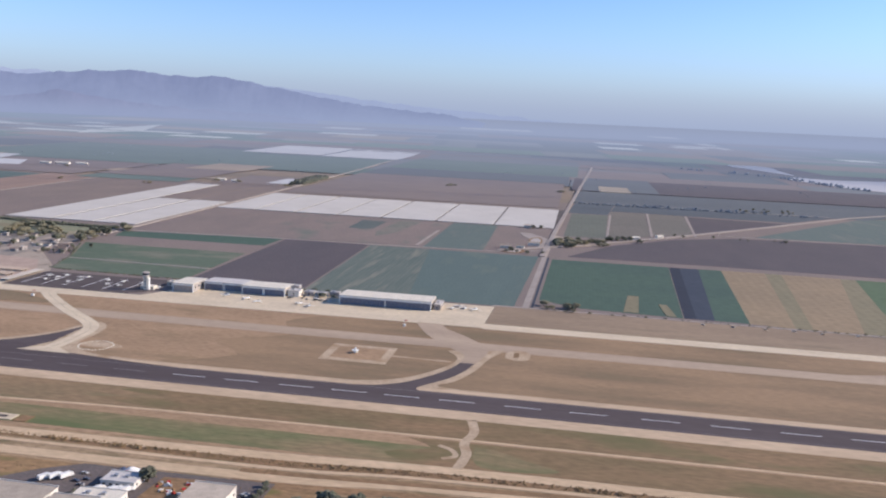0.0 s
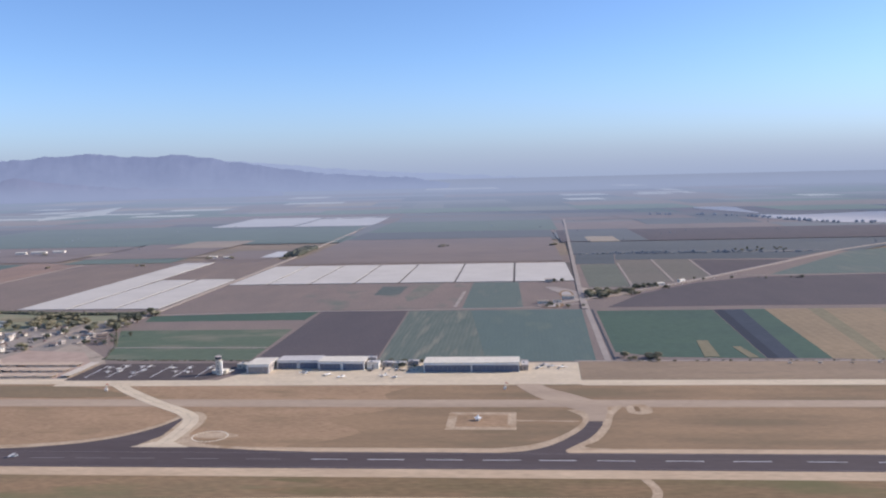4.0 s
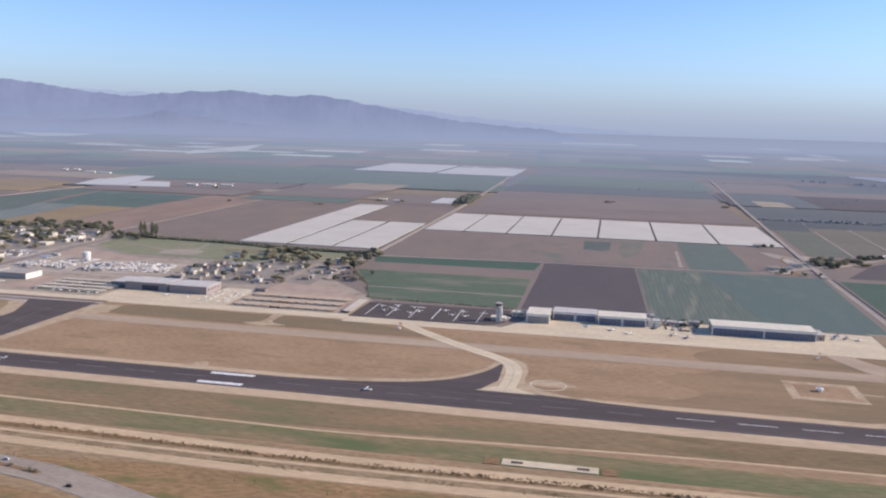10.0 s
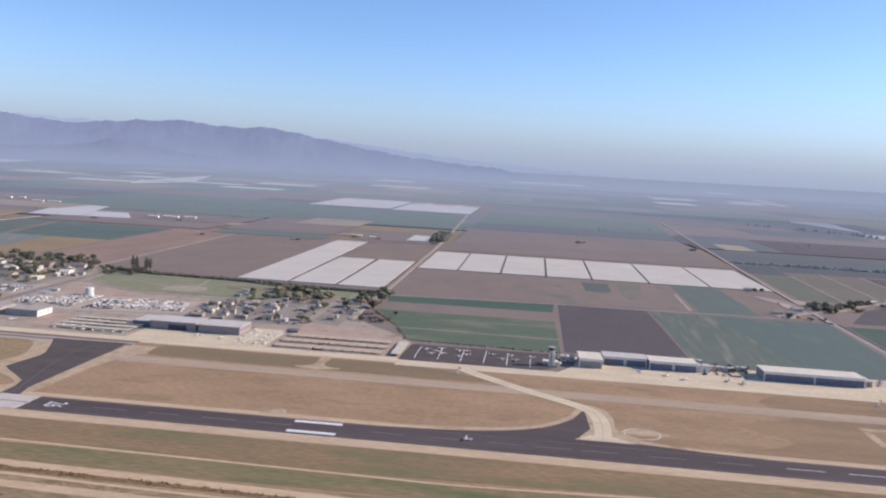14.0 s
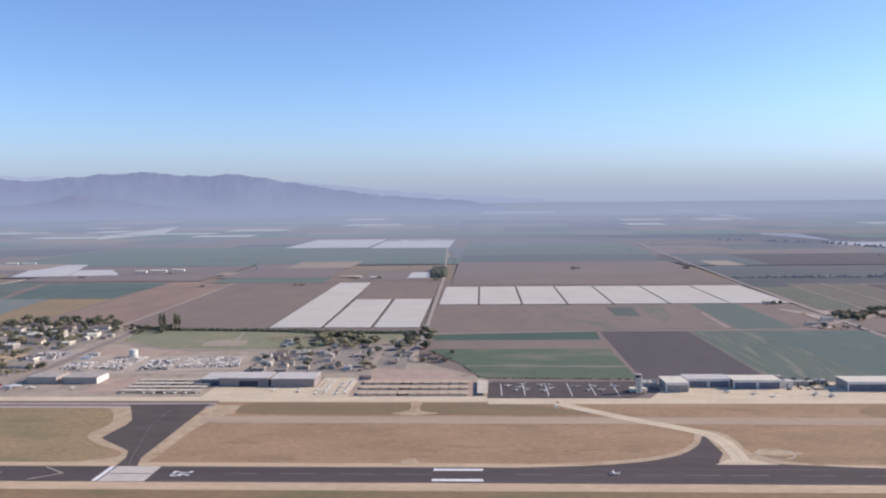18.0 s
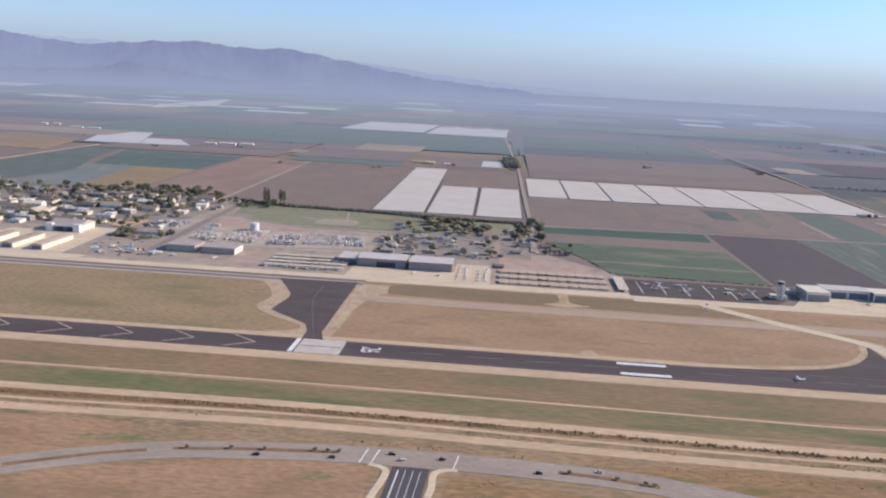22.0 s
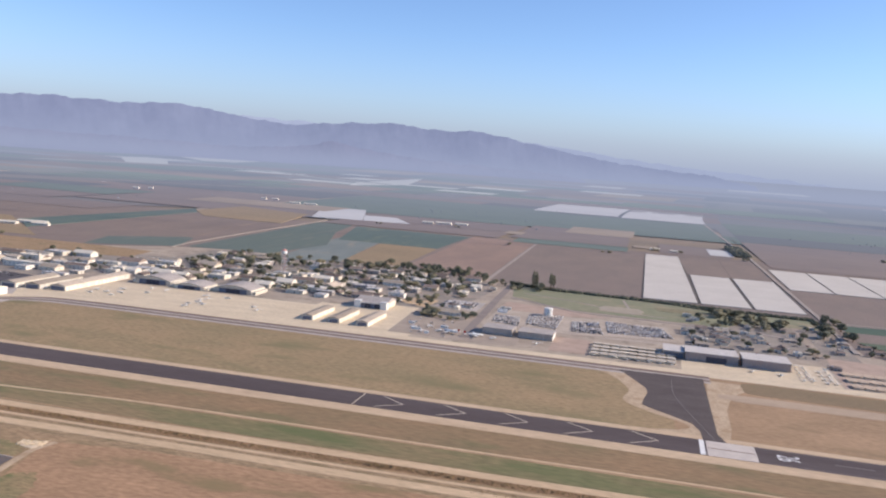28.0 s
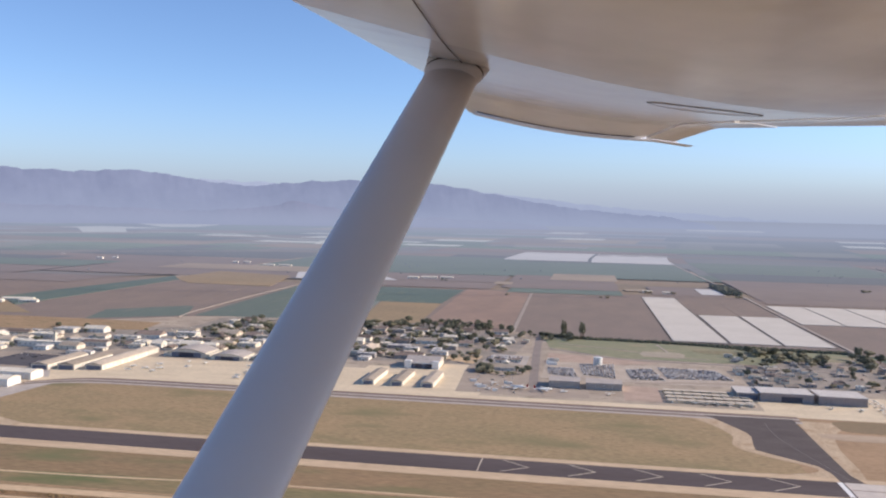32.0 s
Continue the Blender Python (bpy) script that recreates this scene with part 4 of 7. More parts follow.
field([(975, 2070), (2120, 2070), (2200, 2600), (980, 2600)], PURPLE, "dark hazy field", 0.6)
field([(1062, 2060), (1160, 2060), (1156, 2260), (1062, 2270)], STUBBLE, "pale tan rectangular field", 1.0)
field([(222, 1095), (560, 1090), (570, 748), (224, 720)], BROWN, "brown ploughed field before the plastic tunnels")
field([(430, 1090), (742, 1088), (738, 765), (560, 752), (430, 748)], PATCHY, "brown field with faint green patches", 0.33)
field([(564, 1044), (616, 1040), (614, 930), (596, 916), (566, 922)], PLOT, "small dark blue-green plot in a brown field", 0.36)
field([(640, 1086), (684, 1084), (666, 900), (640, 840), (628, 900)], PLOT_2, "faded green strip in a brown field", 0.365)
band("farm_lane", [(731, 770), (736, 960)], 6, 0.5, LANE, "pale bare lane beside row crops", "road")
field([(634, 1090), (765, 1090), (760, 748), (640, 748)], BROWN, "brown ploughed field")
field([(746, 1088), (838, 1088), (846, 762), (744, 752)], GREEN_F, "muted green row-crop field with haze in its colour", 0.35)
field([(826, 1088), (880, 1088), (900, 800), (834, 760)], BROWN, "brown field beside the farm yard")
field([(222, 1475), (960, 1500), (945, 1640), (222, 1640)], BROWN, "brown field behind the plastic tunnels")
band("dirt_road_fields", [(219, 715), (500, 738), (660, 742), (870, 760), (952, 800)], 6, 0.42, LANE, "pale dirt road between fields", "road")
band("dirt_road_tunnels", [(216, 476), (219, 720), (214, 1100), (208, 1700), (190, 2300), (165, 3100)], 7, 1.3, LANE, "pale straight dirt road", "road")
band("road_farm", [(946, 735), (957, 1044), (976, 1523), (1006, 2267), (1066, 3750)], 9, 1.3, LANE, "pale paved farm road", "road")
band("road_diagonal", [(870, 770), (965, 849), (1178, 1067), (1420, 1350), (1690, 1673), (2250, 2200)], 11, 1.2, LANE, "grey diagonal country road", "road")
band("road_cross", [(1300, 1150), (1607, 1153), (1900, 1168)], 5, 0.47, LANE, "thin pale field road", "road")
band("brush_road", [(905, 352), (1750, 344)], 5, 0.3, LANE, "dirt road along the airfield fence", "road")
field([(906, 259), (1750, 259), (1750, 341), (909, 349)], WEED_STRIP, "dull weedy strip beside the airfield")
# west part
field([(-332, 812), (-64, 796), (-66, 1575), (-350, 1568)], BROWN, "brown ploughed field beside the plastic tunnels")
field([(-515, 900), (-342, 814), (-358, 1566), (-534, 1640)], BROWN_R, "reddish-brown ploughed field")
field([(-760, 800), (-640, 860), (-700, 1340), (-815, 1610), (-800, 1200)], BLUEPALE, "pale blue-green field with bare streaks")
field([(-640, 862), (-522, 880), (-540, 1230), (-690, 1300)], TAN, "tan bare field")
field([(-790, 1235), (-540, 1235), (-540, 1600), (-880, 1620)], TEAL, "blue-green crop field")
field([(-970, 852), (-797, 870), (-765, 1103), (-860, 1400), (-900, 1640), (-1005, 1640)], GREEN_F, "dark green crop field")
field([(-1138, 749), (-982, 844), (-1040, 997), (-1224, 1043)], GREEN_F, "green crop field")
field([(-1270, 800), (-1050, 1005), (-1140, 1600), (-1500, 1640), (-1600, 1100)], BROWN, "brown ploughed field")
field([(-1700, 560), (-1150, 600), (-960, 640), (-975, 735), (-1140, 745), (-1700, 740)], BARE, "dry tan field beside the buildings")
field([(-1700, 760), (-1280, 790), (-1600, 1090), (-1900, 1100)], TAN, "reddish-brown field")
field([(22, 1205), (112, 1205), (112, 1575), (22, 1575)], BROWN, "brown unplanted field bay")
field([(120, 1210), (206, 1215), (204, 1580), (120, 1578)], BROWN, "brown unplanted field bay")
field([(-1528, 1032), (-1395, 899), (-1387, 1610), (-1460, 1727)], TEAL, "teal crop strip beside a field road", 0.95)
field([(-1428, 1668), (-1312, 1516), (-1063, 1498), (-1140, 1875), (-1420, 1969)], TAN, "pale tan stubble field", 0.95)
band("field_road", [(-985, 820), (-998, 894), (-1010, 1205), (-1015, 1730)], 4, 1.0, LANE, "pale lane between fields", "road")
band("dirt_road_slant", [(-335, 790), (-352, 1570)], 7, 0.44, LANE, "pale dirt road between fields", "road")
field([(-280, 772), (-60, 742), (90, 718), (200, 715), (205, 640), (90, 628), (60, 574), (-160, 582), (-262, 650)], SPORT, "green sports lawn with worn patches")
band("lawn_path", [(-250, 700), (-150, 660), (-90, 610), (-20, 600)], 4, 0.43, LANE, "worn path across the lawn", "path")
band("lawn_path", [(-90, 735), (-70, 600)], 4, 0.425, LANE, "worn path across the lawn", "path")
sheet("worn_patch", curve([(-118, 655), (-62, 656), (-60, 610), (-120, 606), (-118, 655)], 2), 0.428, STUBBLE, "worn pale ball field in the lawn", "grass")
sheet("worn_patch", curve([(-40, 690), (10, 700), (40, 680), (20, 660), (-30, 665), (-40, 690)]), 0.42, TAN_G, "worn dry patch in the lawn", "grass")
band("dirt_road_lawn", [(-262, 640), (-150, 572), (60, 560), (150, 540)], 7, 0.44, LANE, "pale dirt road beside the lawn", "road")
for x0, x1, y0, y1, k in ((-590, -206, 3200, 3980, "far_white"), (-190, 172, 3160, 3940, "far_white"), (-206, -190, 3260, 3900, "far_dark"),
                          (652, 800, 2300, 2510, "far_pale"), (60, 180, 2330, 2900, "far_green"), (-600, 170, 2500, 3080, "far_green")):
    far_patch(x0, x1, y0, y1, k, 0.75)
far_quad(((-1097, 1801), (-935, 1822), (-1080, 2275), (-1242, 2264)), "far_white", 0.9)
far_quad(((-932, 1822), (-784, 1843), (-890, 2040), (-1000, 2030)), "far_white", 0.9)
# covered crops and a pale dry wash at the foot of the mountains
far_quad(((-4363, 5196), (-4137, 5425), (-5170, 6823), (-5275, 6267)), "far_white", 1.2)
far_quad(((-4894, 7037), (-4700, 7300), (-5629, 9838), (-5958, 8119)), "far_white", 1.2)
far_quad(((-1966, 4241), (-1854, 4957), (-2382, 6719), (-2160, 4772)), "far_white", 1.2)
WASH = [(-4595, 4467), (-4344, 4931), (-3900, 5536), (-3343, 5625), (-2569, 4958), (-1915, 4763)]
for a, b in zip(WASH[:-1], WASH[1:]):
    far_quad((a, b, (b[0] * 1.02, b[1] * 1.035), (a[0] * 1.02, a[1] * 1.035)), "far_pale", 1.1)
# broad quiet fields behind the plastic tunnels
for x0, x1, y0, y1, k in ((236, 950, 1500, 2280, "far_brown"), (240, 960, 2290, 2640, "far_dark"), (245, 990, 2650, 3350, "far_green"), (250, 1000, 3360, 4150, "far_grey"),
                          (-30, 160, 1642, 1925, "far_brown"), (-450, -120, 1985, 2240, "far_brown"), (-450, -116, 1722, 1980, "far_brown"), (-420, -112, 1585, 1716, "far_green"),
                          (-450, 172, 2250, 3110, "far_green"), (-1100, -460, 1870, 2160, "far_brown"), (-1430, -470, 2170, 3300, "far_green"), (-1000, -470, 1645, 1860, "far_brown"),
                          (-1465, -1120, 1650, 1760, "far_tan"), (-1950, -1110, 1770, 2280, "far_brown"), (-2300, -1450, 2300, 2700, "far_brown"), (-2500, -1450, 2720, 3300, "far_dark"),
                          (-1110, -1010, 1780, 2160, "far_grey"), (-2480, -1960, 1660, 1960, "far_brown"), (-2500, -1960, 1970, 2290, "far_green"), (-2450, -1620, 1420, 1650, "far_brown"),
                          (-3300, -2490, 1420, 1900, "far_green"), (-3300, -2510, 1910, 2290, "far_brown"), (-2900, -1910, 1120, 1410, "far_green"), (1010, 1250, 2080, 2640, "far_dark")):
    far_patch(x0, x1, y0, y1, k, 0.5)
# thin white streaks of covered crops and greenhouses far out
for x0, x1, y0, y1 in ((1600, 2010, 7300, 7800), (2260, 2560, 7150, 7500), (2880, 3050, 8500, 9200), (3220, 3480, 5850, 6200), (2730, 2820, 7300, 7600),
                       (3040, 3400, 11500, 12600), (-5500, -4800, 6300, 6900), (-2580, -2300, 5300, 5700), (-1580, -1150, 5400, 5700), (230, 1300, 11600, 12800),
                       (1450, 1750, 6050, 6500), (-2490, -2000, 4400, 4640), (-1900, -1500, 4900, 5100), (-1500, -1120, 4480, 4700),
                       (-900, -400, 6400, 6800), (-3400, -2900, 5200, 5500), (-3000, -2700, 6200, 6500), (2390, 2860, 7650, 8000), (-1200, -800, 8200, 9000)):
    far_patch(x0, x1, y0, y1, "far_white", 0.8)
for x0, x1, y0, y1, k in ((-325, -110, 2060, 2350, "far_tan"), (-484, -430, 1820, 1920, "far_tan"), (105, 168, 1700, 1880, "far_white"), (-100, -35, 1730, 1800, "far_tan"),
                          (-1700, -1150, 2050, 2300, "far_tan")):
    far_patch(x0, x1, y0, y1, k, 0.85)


# ---- plastic tunnels ----
def tunnel_field(x0, x1, y0, y1, count, x2=None, x3=None):
    """A bay of low plastic hoop tunnels that run away along y; the top edge may be shifted to x2..x3."""
    g = Geo()
    x2, x3 = (x0 if x2 is None else x2), (x1 if x3 is None else x3)
    seg = 4
    cols = count * seg + 1
    for j, (y, a, b) in enumerate(((y0, x0, x1), ((y0 + y1) / 2, (x0 + x2) / 2, (x1 + x3) / 2), (y1, x2, x3))):
        for c in range(cols):
            u = c / (cols - 1)
            z = 1.1 + 0.035 * abs(math.sin(math.pi * c / seg))
            g.v.append((a + (b - a) * u, y, z))
    for j in range(2):
        for c in range(cols - 1):
            q = j * cols + c
            g.f.append((q, q + 1, q + cols + 1, q + cols))
    k = len(g.v)
    for (y, a, b, flip) in ((y0, x0, x1, 1), (y1, x2, x3, 0)):
        row = 0 if y == y0 else 2
        for c in range(cols - 1):
            p, q = g.v[row * cols + c], g.v[row * cols + c + 1]
            f = [(p[0], p[1], 0), (q[0], q[1], 0), q, p]
            g.face(f if flip else f[::-1])
    for side in (0, cols - 1):
        for j in range(2):
            p, q = g.v[j * cols + side], g.v[(j + 1) * cols + side]
            g.face([(p[0], p[1], 0), (q[0], q[1], 0), q, p])
    return tagged(part("plastic_tunnel_bay", g, PLASTIC), "bay of white plastic crop tunnels", "greenhouse", group="plastic tunnel bays")


field([(222, 1094), (958, 1094), (968, 1454), (222, 1454)], SOIL, "dark soil between white tunnel bays")
field([(-62, 781), (208, 780), (208, 1206), (30, 1206), (18, 1578), (-66, 1578)], SOIL, "dark soil between white tunnel bays")
EDGES = [222, 308, 399, 494, 589, 706, 829, 955]
for a, b in zip(EDGES[:-1], EDGES[1:]):
    tunnel_field(a + 2.2, b - 2.2, 1098, 1450, max(6, int((b - a) / 9)))
tunnel_field(-58, 32, 785, 1575, 10, -64, 18)
tunnel_field(38, 119, 785, 1195, 9, 34, 114)
tunnel_field(125, 205, 783, 1200, 9, 122, 204)

# ---- buildings ----
def shared(cache={}):
    return cache


def pane_mesh(w, h):
    key = ("pane", round(w, 1), round(h, 1))
    c = shared()
    if key not in c:
        c[key] = Geo().box(-w / 2, w / 2, -0.12, 0.12, -h / 2, h / 2).mesh("window", GLASS)
    return c[key]


def put_windows(ob, w, d, h, every=6.0, size=(1.8, 1.3), level=None):
    """Windows on the two faces that look along -y and +x."""
    c = max(1, int(w / every))
    zs = level or [h * 0.55]
    for z in zs:
        for i in range(c):
            o = part("window", pane_mesh(*size), None, ob)
            o.location = (-w / 2 + (i + 0.5) * w / c, -d / 2, z)
    c2 = max(1, int(d / (every * 1.6)))
    for z in zs:
        for i in range(c2):
            o = part("window", pane_mesh(*size), None, ob)
            o.location = (w / 2, -d / 2 + (i + 0.5) * d / c2, z)
            o.rotation_euler = (0, 0, radians(90))


def house(x, y, w, d, h, rz=0.0, roof="flat", wall=None, top=None, label="", category="building", every=7.5, group="base buildings"):
    wall, top = wall or WALL_CREAM, top or ROOF_TAN
    ob = thing("house", x, y, 0, rz, label, category, group)
    part("wall", Geo().box(-w / 2, w / 2, -d / 2, d / 2, -0.3, h), wall, ob)
    if roof == "flat":
        g = Geo().box(-w / 2 - 0.3, w / 2 + 0.3, -d / 2 - 0.3, d / 2 + 0.3, h, h + 0.35)
        part("roof", g, top, ob)
        for s, t in (((-w / 2 - 0.3, w / 2 + 0.3), (-d / 2 - 0.3, -d / 2)), ((-w / 2 - 0.3, w / 2 + 0.3), (d / 2, d / 2 + 0.3))):
            part("parapet", Geo().box(s[0], s[1], t[0], t[1], h + 0.35, h + 0.9), wall, ob)
        for i in range(1 + int(w > 18)):
            part("roof_unit", Geo().box(-w / 4 + i * w / 3, -w / 4 + i * w / 3 + 2.2, -1, 1.2, h + 0.35, h + 1.7), STEEL, ob)
    else:
        along = "x" if w >= d else "y"
        part("roof", Geo().gable(-w / 2 - 0.5, w / 2 + 0.5, -d / 2 - 0.5, d / 2 + 0.5, h, h + min(w, d) * 0.22, along), top, ob)
        if w > 14:
            part("chimney", Geo().box(w * 0.2, w * 0.2 + 1.0, -0.5, 0.5, h, h + min(w, d) * 0.22 + 0.8), wall, ob)
    put_windows(ob, w, d, h, every)
    door = part("door", Geo().box(-0.8, 0.8, -d / 2 - 0.15, -d / 2 + 0.1, 0, 2.2), DOOR_DARK, ob)
    return ob


def hangar(x0, x1, y0, y1, h, panels, label, roof=None, wall=None, door=None, fascia=WHITE, bays=1, slope=1.2, door_h=0.72, name="hangar"):
    """A large hangar whose sliding doors face -y."""
    roof, wall, door = roof or ROOF_GREY, wall or WALL_GREY, door or DOOR_DARK
    w, d = x1 - x0, y1 - y0
    ob = thing(name, (x0 + x1) / 2, y0, 0, 0, label, "hangar", "airport hangars")
    part("wall", Geo().box(-w / 2, w / 2, 0.6, d, -0.3, h - slope), wall, ob)
    g = Geo()
    g.face([(-w / 2 - 0.6, -0.8, h), (w / 2 + 0.6, -0.8, h), (w / 2 + 0.6, d + 0.6, h - slope + 0.3), (-w / 2 - 0.6, d + 0.6, h - slope + 0.3)])
    g.face([(-w / 2 - 0.6, -0.8, h - 0.5), (-w / 2 - 0.6, d + 0.6, h - slope - 0.2), (w / 2 + 0.6, d + 0.6, h - slope - 0.2), (w / 2 + 0.6, -0.8, h - 0.5)])
    for a, b in (((-w / 2 - 0.6, -0.8), (w / 2 + 0.6, -0.8)), ((w / 2 + 0.6, -0.8), (w / 2 + 0.6, d + 0.6)), ((w / 2 + 0.6, d + 0.6), (-w / 2 - 0.6, d + 0.6)), ((-w / 2 - 0.6, d + 0.6), (-w / 2 - 0.6, -0.8))):
        za, zb = (h if a[1] < 0 else h - slope + 0.3), (h if b[1] < 0 else h - slope + 0.3)
        g.face([(*a, za - 0.5), (*b, zb - 0.5), (*b, zb), (*a, za)])
    part("roof", g, roof, ob)
    for i in range(1, int(w / 18)):
        seam = Geo().box(-w / 2 + i * 18 - 0.15, -w / 2 + i * 18 + 0.15, -0.8, d + 0.6, h - 0.1, h + 0.1)
        seam.v = [(a, b, c - (slope - 0.3) * (b + 0.8) / (d + 1.4)) for a, b, c in seam.v]
        part("roof_seam", seam, roof, ob)
    part("fascia", Geo().box(-w / 2 - 0.3, w / 2 + 0.3, -0.4, 0.6, h * door_h, h - 0.5), fascia, ob)
    for b in range(bays):
        bw = w / bays
        s = -w / 2 + b * bw
        n = max(2, panels // bays)
        for i in range(n):
            off = 0.18 * (i % 2)
            part("door_panel", Geo().box(s + 1 + i * (bw - 2) / n + 0.1, s + 1 + (i + 1) * (bw - 2) / n - 0.1, 0.1 + off, 0.5 + off, 0, h * door_h), door, ob)
        part("column", Geo().box(s - 0.1, s + 1.0, -0.5, 0.62, 0, h * door_h), fascia, ob)
    part("column", Geo().box(w / 2 - 1.0, w / 2 + 0.1, -0.5, 0.62, 0, h * door_h), fascia, ob)
    for i in range(int(d / 9)):
        part("side_window", Geo().box(w / 2 - 0.1, w / 2 + 0.12, 5 + i * 9, 8 + i * 9, h * 0.45, h * 0.6), GLASS, ob)
    return ob


def arched_hangar(x, y, w, d, h, label, roof=None, wall=None, rz=0.0):
    ob = thing("arched_hangar", x, y, 0, rz, label, "hangar", "old hangars")
    roof, wall = roof or ROOF_TAN, wall or WALL_CREAM
    n = 14
    rim = [(-w / 2 + w * i / n, h * 0.55 + h * 0.45 * math.sin(math.pi * i / n)) for i in range(n + 1)]
    g = Geo()
    for i in range(n):
        (a, za), (b, zb) = rim[i], rim[i + 1]
        g.face([(a, -0.8, za), (b, -0.8, zb), (b, d + 0.8, zb), (a, d + 0.8, za)])
        g.face([(a, -0.8, za - 0.5), (a, d + 0.8, za - 0.5), (b, d + 0.8, zb - 0.5), (b, -0.8, zb - 0.5)])
        g.face([(a, -0.8, za - 0.5), (b, -0.8, zb - 0.5), (b, -0.8, zb), (a, -0.8, za)])
    part("roof", g, roof, ob)
    for yy in (0.3, d):
        part("end_wall", Geo().face([(-w / 2, yy, 0)] + [(a, yy, z - 0.3) for a, z in rim] + [(w / 2, yy, 0)]), wall, ob)
    for s in (-1, 1):
        part("side_wall", Geo().box(s * w / 2 - 0.3, s * w / 2 + 0.3, 0.3, d, 0, h * 0.55), wall, ob)
        part("annex", Geo().box(s * w / 2, s * (w / 2 + 6), 2, d - 2, 0, h * 0.4) if s > 0 else Geo().box(-w / 2 - 6, -w / 2, 2, d - 2, 0, h * 0.4), wall, ob)
    n = 8
    for i in range(n):
        off = 0.2 * (i % 2)
        # the middle panels are coloured as the shade of an open doorway
        part("door_panel", Geo().box(-w * 0.38 + i * w * 0.76 / n, -w * 0.38 + (i + 1) * w * 0.76 / n - 0.15, -0.2 - off, 0.2 - off, 0, h * 0.55), OPENING if 2 <= i <= 5 else DOOR_DARK, ob)
    return ob


def long_shed(x0, x1, y0, y1, h, label, wall=None, roof=None, along="y", doors=True):
    """A long low building with a shallow ridge and a row of doors."""
    ob = thing("long_shed", (x0 + x1) / 2, (y0 + y1) / 2, 0, 0, label, "shed", "long sheds")
    w, d = x1 - x0, y1 - y0
    part("wall", Geo().box(-w / 2, w / 2, -d / 2, d / 2, -0.3, h), wall or WALL_CREAM, ob)
    part("roof", Geo().gable(-w / 2 - 0.5, w / 2 + 0.5, -d / 2 - 0.5, d / 2 + 0.5, h + 0.02, h + min(w, d) * 0.11, along), roof or ROOF_TAN, ob)
    if doors:
        n = int((d if along == "y" else w) / 9)
        for i in range(n):
            if along == "y":
                part("shed_door", Geo().box(w / 2 - 0.1, w / 2 + 0.15, -d / 2 + 1 + i * 9, -d / 2 + 8 + i * 9, 0, h * 0.75), WALL_WHITE, ob)
            else:
                part("shed_door", Geo().box(-w / 2 + 1 + i * 9, -w / 2 + 8 + i * 9, -d / 2 - 0.15, -d / 2 + 0.1, 0, h * 0.75), WALL_WHITE, ob)
        if along == "y":
            part("end_door", Geo().box(-w / 2 + 2, w / 2 - 2, -d / 2 - 0.15, -d / 2 + 0.1, 0, h * 0.8), DOOR_DARK, ob)
    return ob


def shelter(x0, x1, y0, y1, h, label, roof=None, posts=8):
    """An open aircraft shelter: a thin roof on two rows of posts with a back wall."""
    ob = thing("aircraft_shelter", (x0 + x1) / 2, (y0 + y1) / 2, 0, 0, label, "shelter", "aircraft shelters")
    w, d = x1 - x0, y1 - y0
    if w > d:
        for i in range(posts):
            a, b = -w / 2 + i * w / posts, -w / 2 + (i + 1) * w / posts
            part("roof", Geo().prism([(a + 0.2, -d * 0.28), (a + (b - a) * 0.25, -d / 2), (b - (b - a) * 0.25, -d / 2), (b - 0.2, -d * 0.28), (b - 0.2, d * 0.28), (b - (b - a) * 0.25, d / 2), (a + (b - a) * 0.25, d / 2), (a + 0.2, d * 0.28)], h, h + 0.3), roof or ROOF_PALE, ob)
    else:
        part("roof", Geo().box(-w / 2, w / 2, -d / 2, d / 2, h, h + 0.3), roof or ROOF_PALE, ob)
    for i in range(posts):
        u = (i + 0.5) / posts
        for s in (-1, 1):
            px, py = (-w / 2 + u * w, s * (d / 2 - 0.4)) if w > d else (s * (w / 2 - 0.4), -d / 2 + u * d)
            part("post", Geo().box(px - 0.12, px + 0.12, py - 0.12, py + 0.12, 0, h), STEEL, ob)
    if w > d:
        part("back_wall", Geo().box(-w / 2 + 0.3, w / 2 - 0.3, 0.2, 0.5, 0, h), WALL_CREAM, ob)
        for i in range(posts):
            a, b = -w / 2 + (i + 0.05) * w / posts, -w / 2 + (i + 0.95) * w / posts
            if i % 11 != 4:
                part("front_door", Geo().box(a, b, -d / 2 + 0.5, -d / 2 + 0.7, 0, h), DOOR_SAND, ob)
    else:
        part("back_wall", Geo().box(-0.2, 0.2, -d / 2 + 0.3, d / 2 - 0.3, 0, h), WALL_CREAM, ob)
    return ob


# airport hangars along the apron
hangar(524, 550, 294, 334, 11, 4, "light grey metal hangar beside the control tower", ROOF_WHITE, WALL_GREY, WALL_GREY)
hangar(553, 578, 318, 348, 10.2, 4, "blue-grey metal hangar with a pale roof", ROOF_GREY)
hangar(579, 603, 318, 348, 10.2, 4, "blue-grey metal hangar with a pale roof", ROOF_GREY)
hangar(605, 632, 310, 342, 10.6, 5, "hangar with dark blue doors and white roof", ROOF_WHITE)
hangar(632.6, 659, 310, 342, 10.6, 5, "hangar with dark blue doors and white roof", ROOF_WHITE)
hangar(730, 839, 298, 332, 11.2, 20, "very long hangar with dark blue doors and white roof", ROOF_WHITE, bays=2)
house(845, 318, 8, 26, 6, label="small grey annex beside the long hangar", wall=WALL_GREY, top=ROOF_GREY, group="airport offices")
house(512, 325, 16, 12, 5, label="low cream office beside the control tower", wall=WALL_CREAM, top=ROOF_WHITE, group="airport offices")
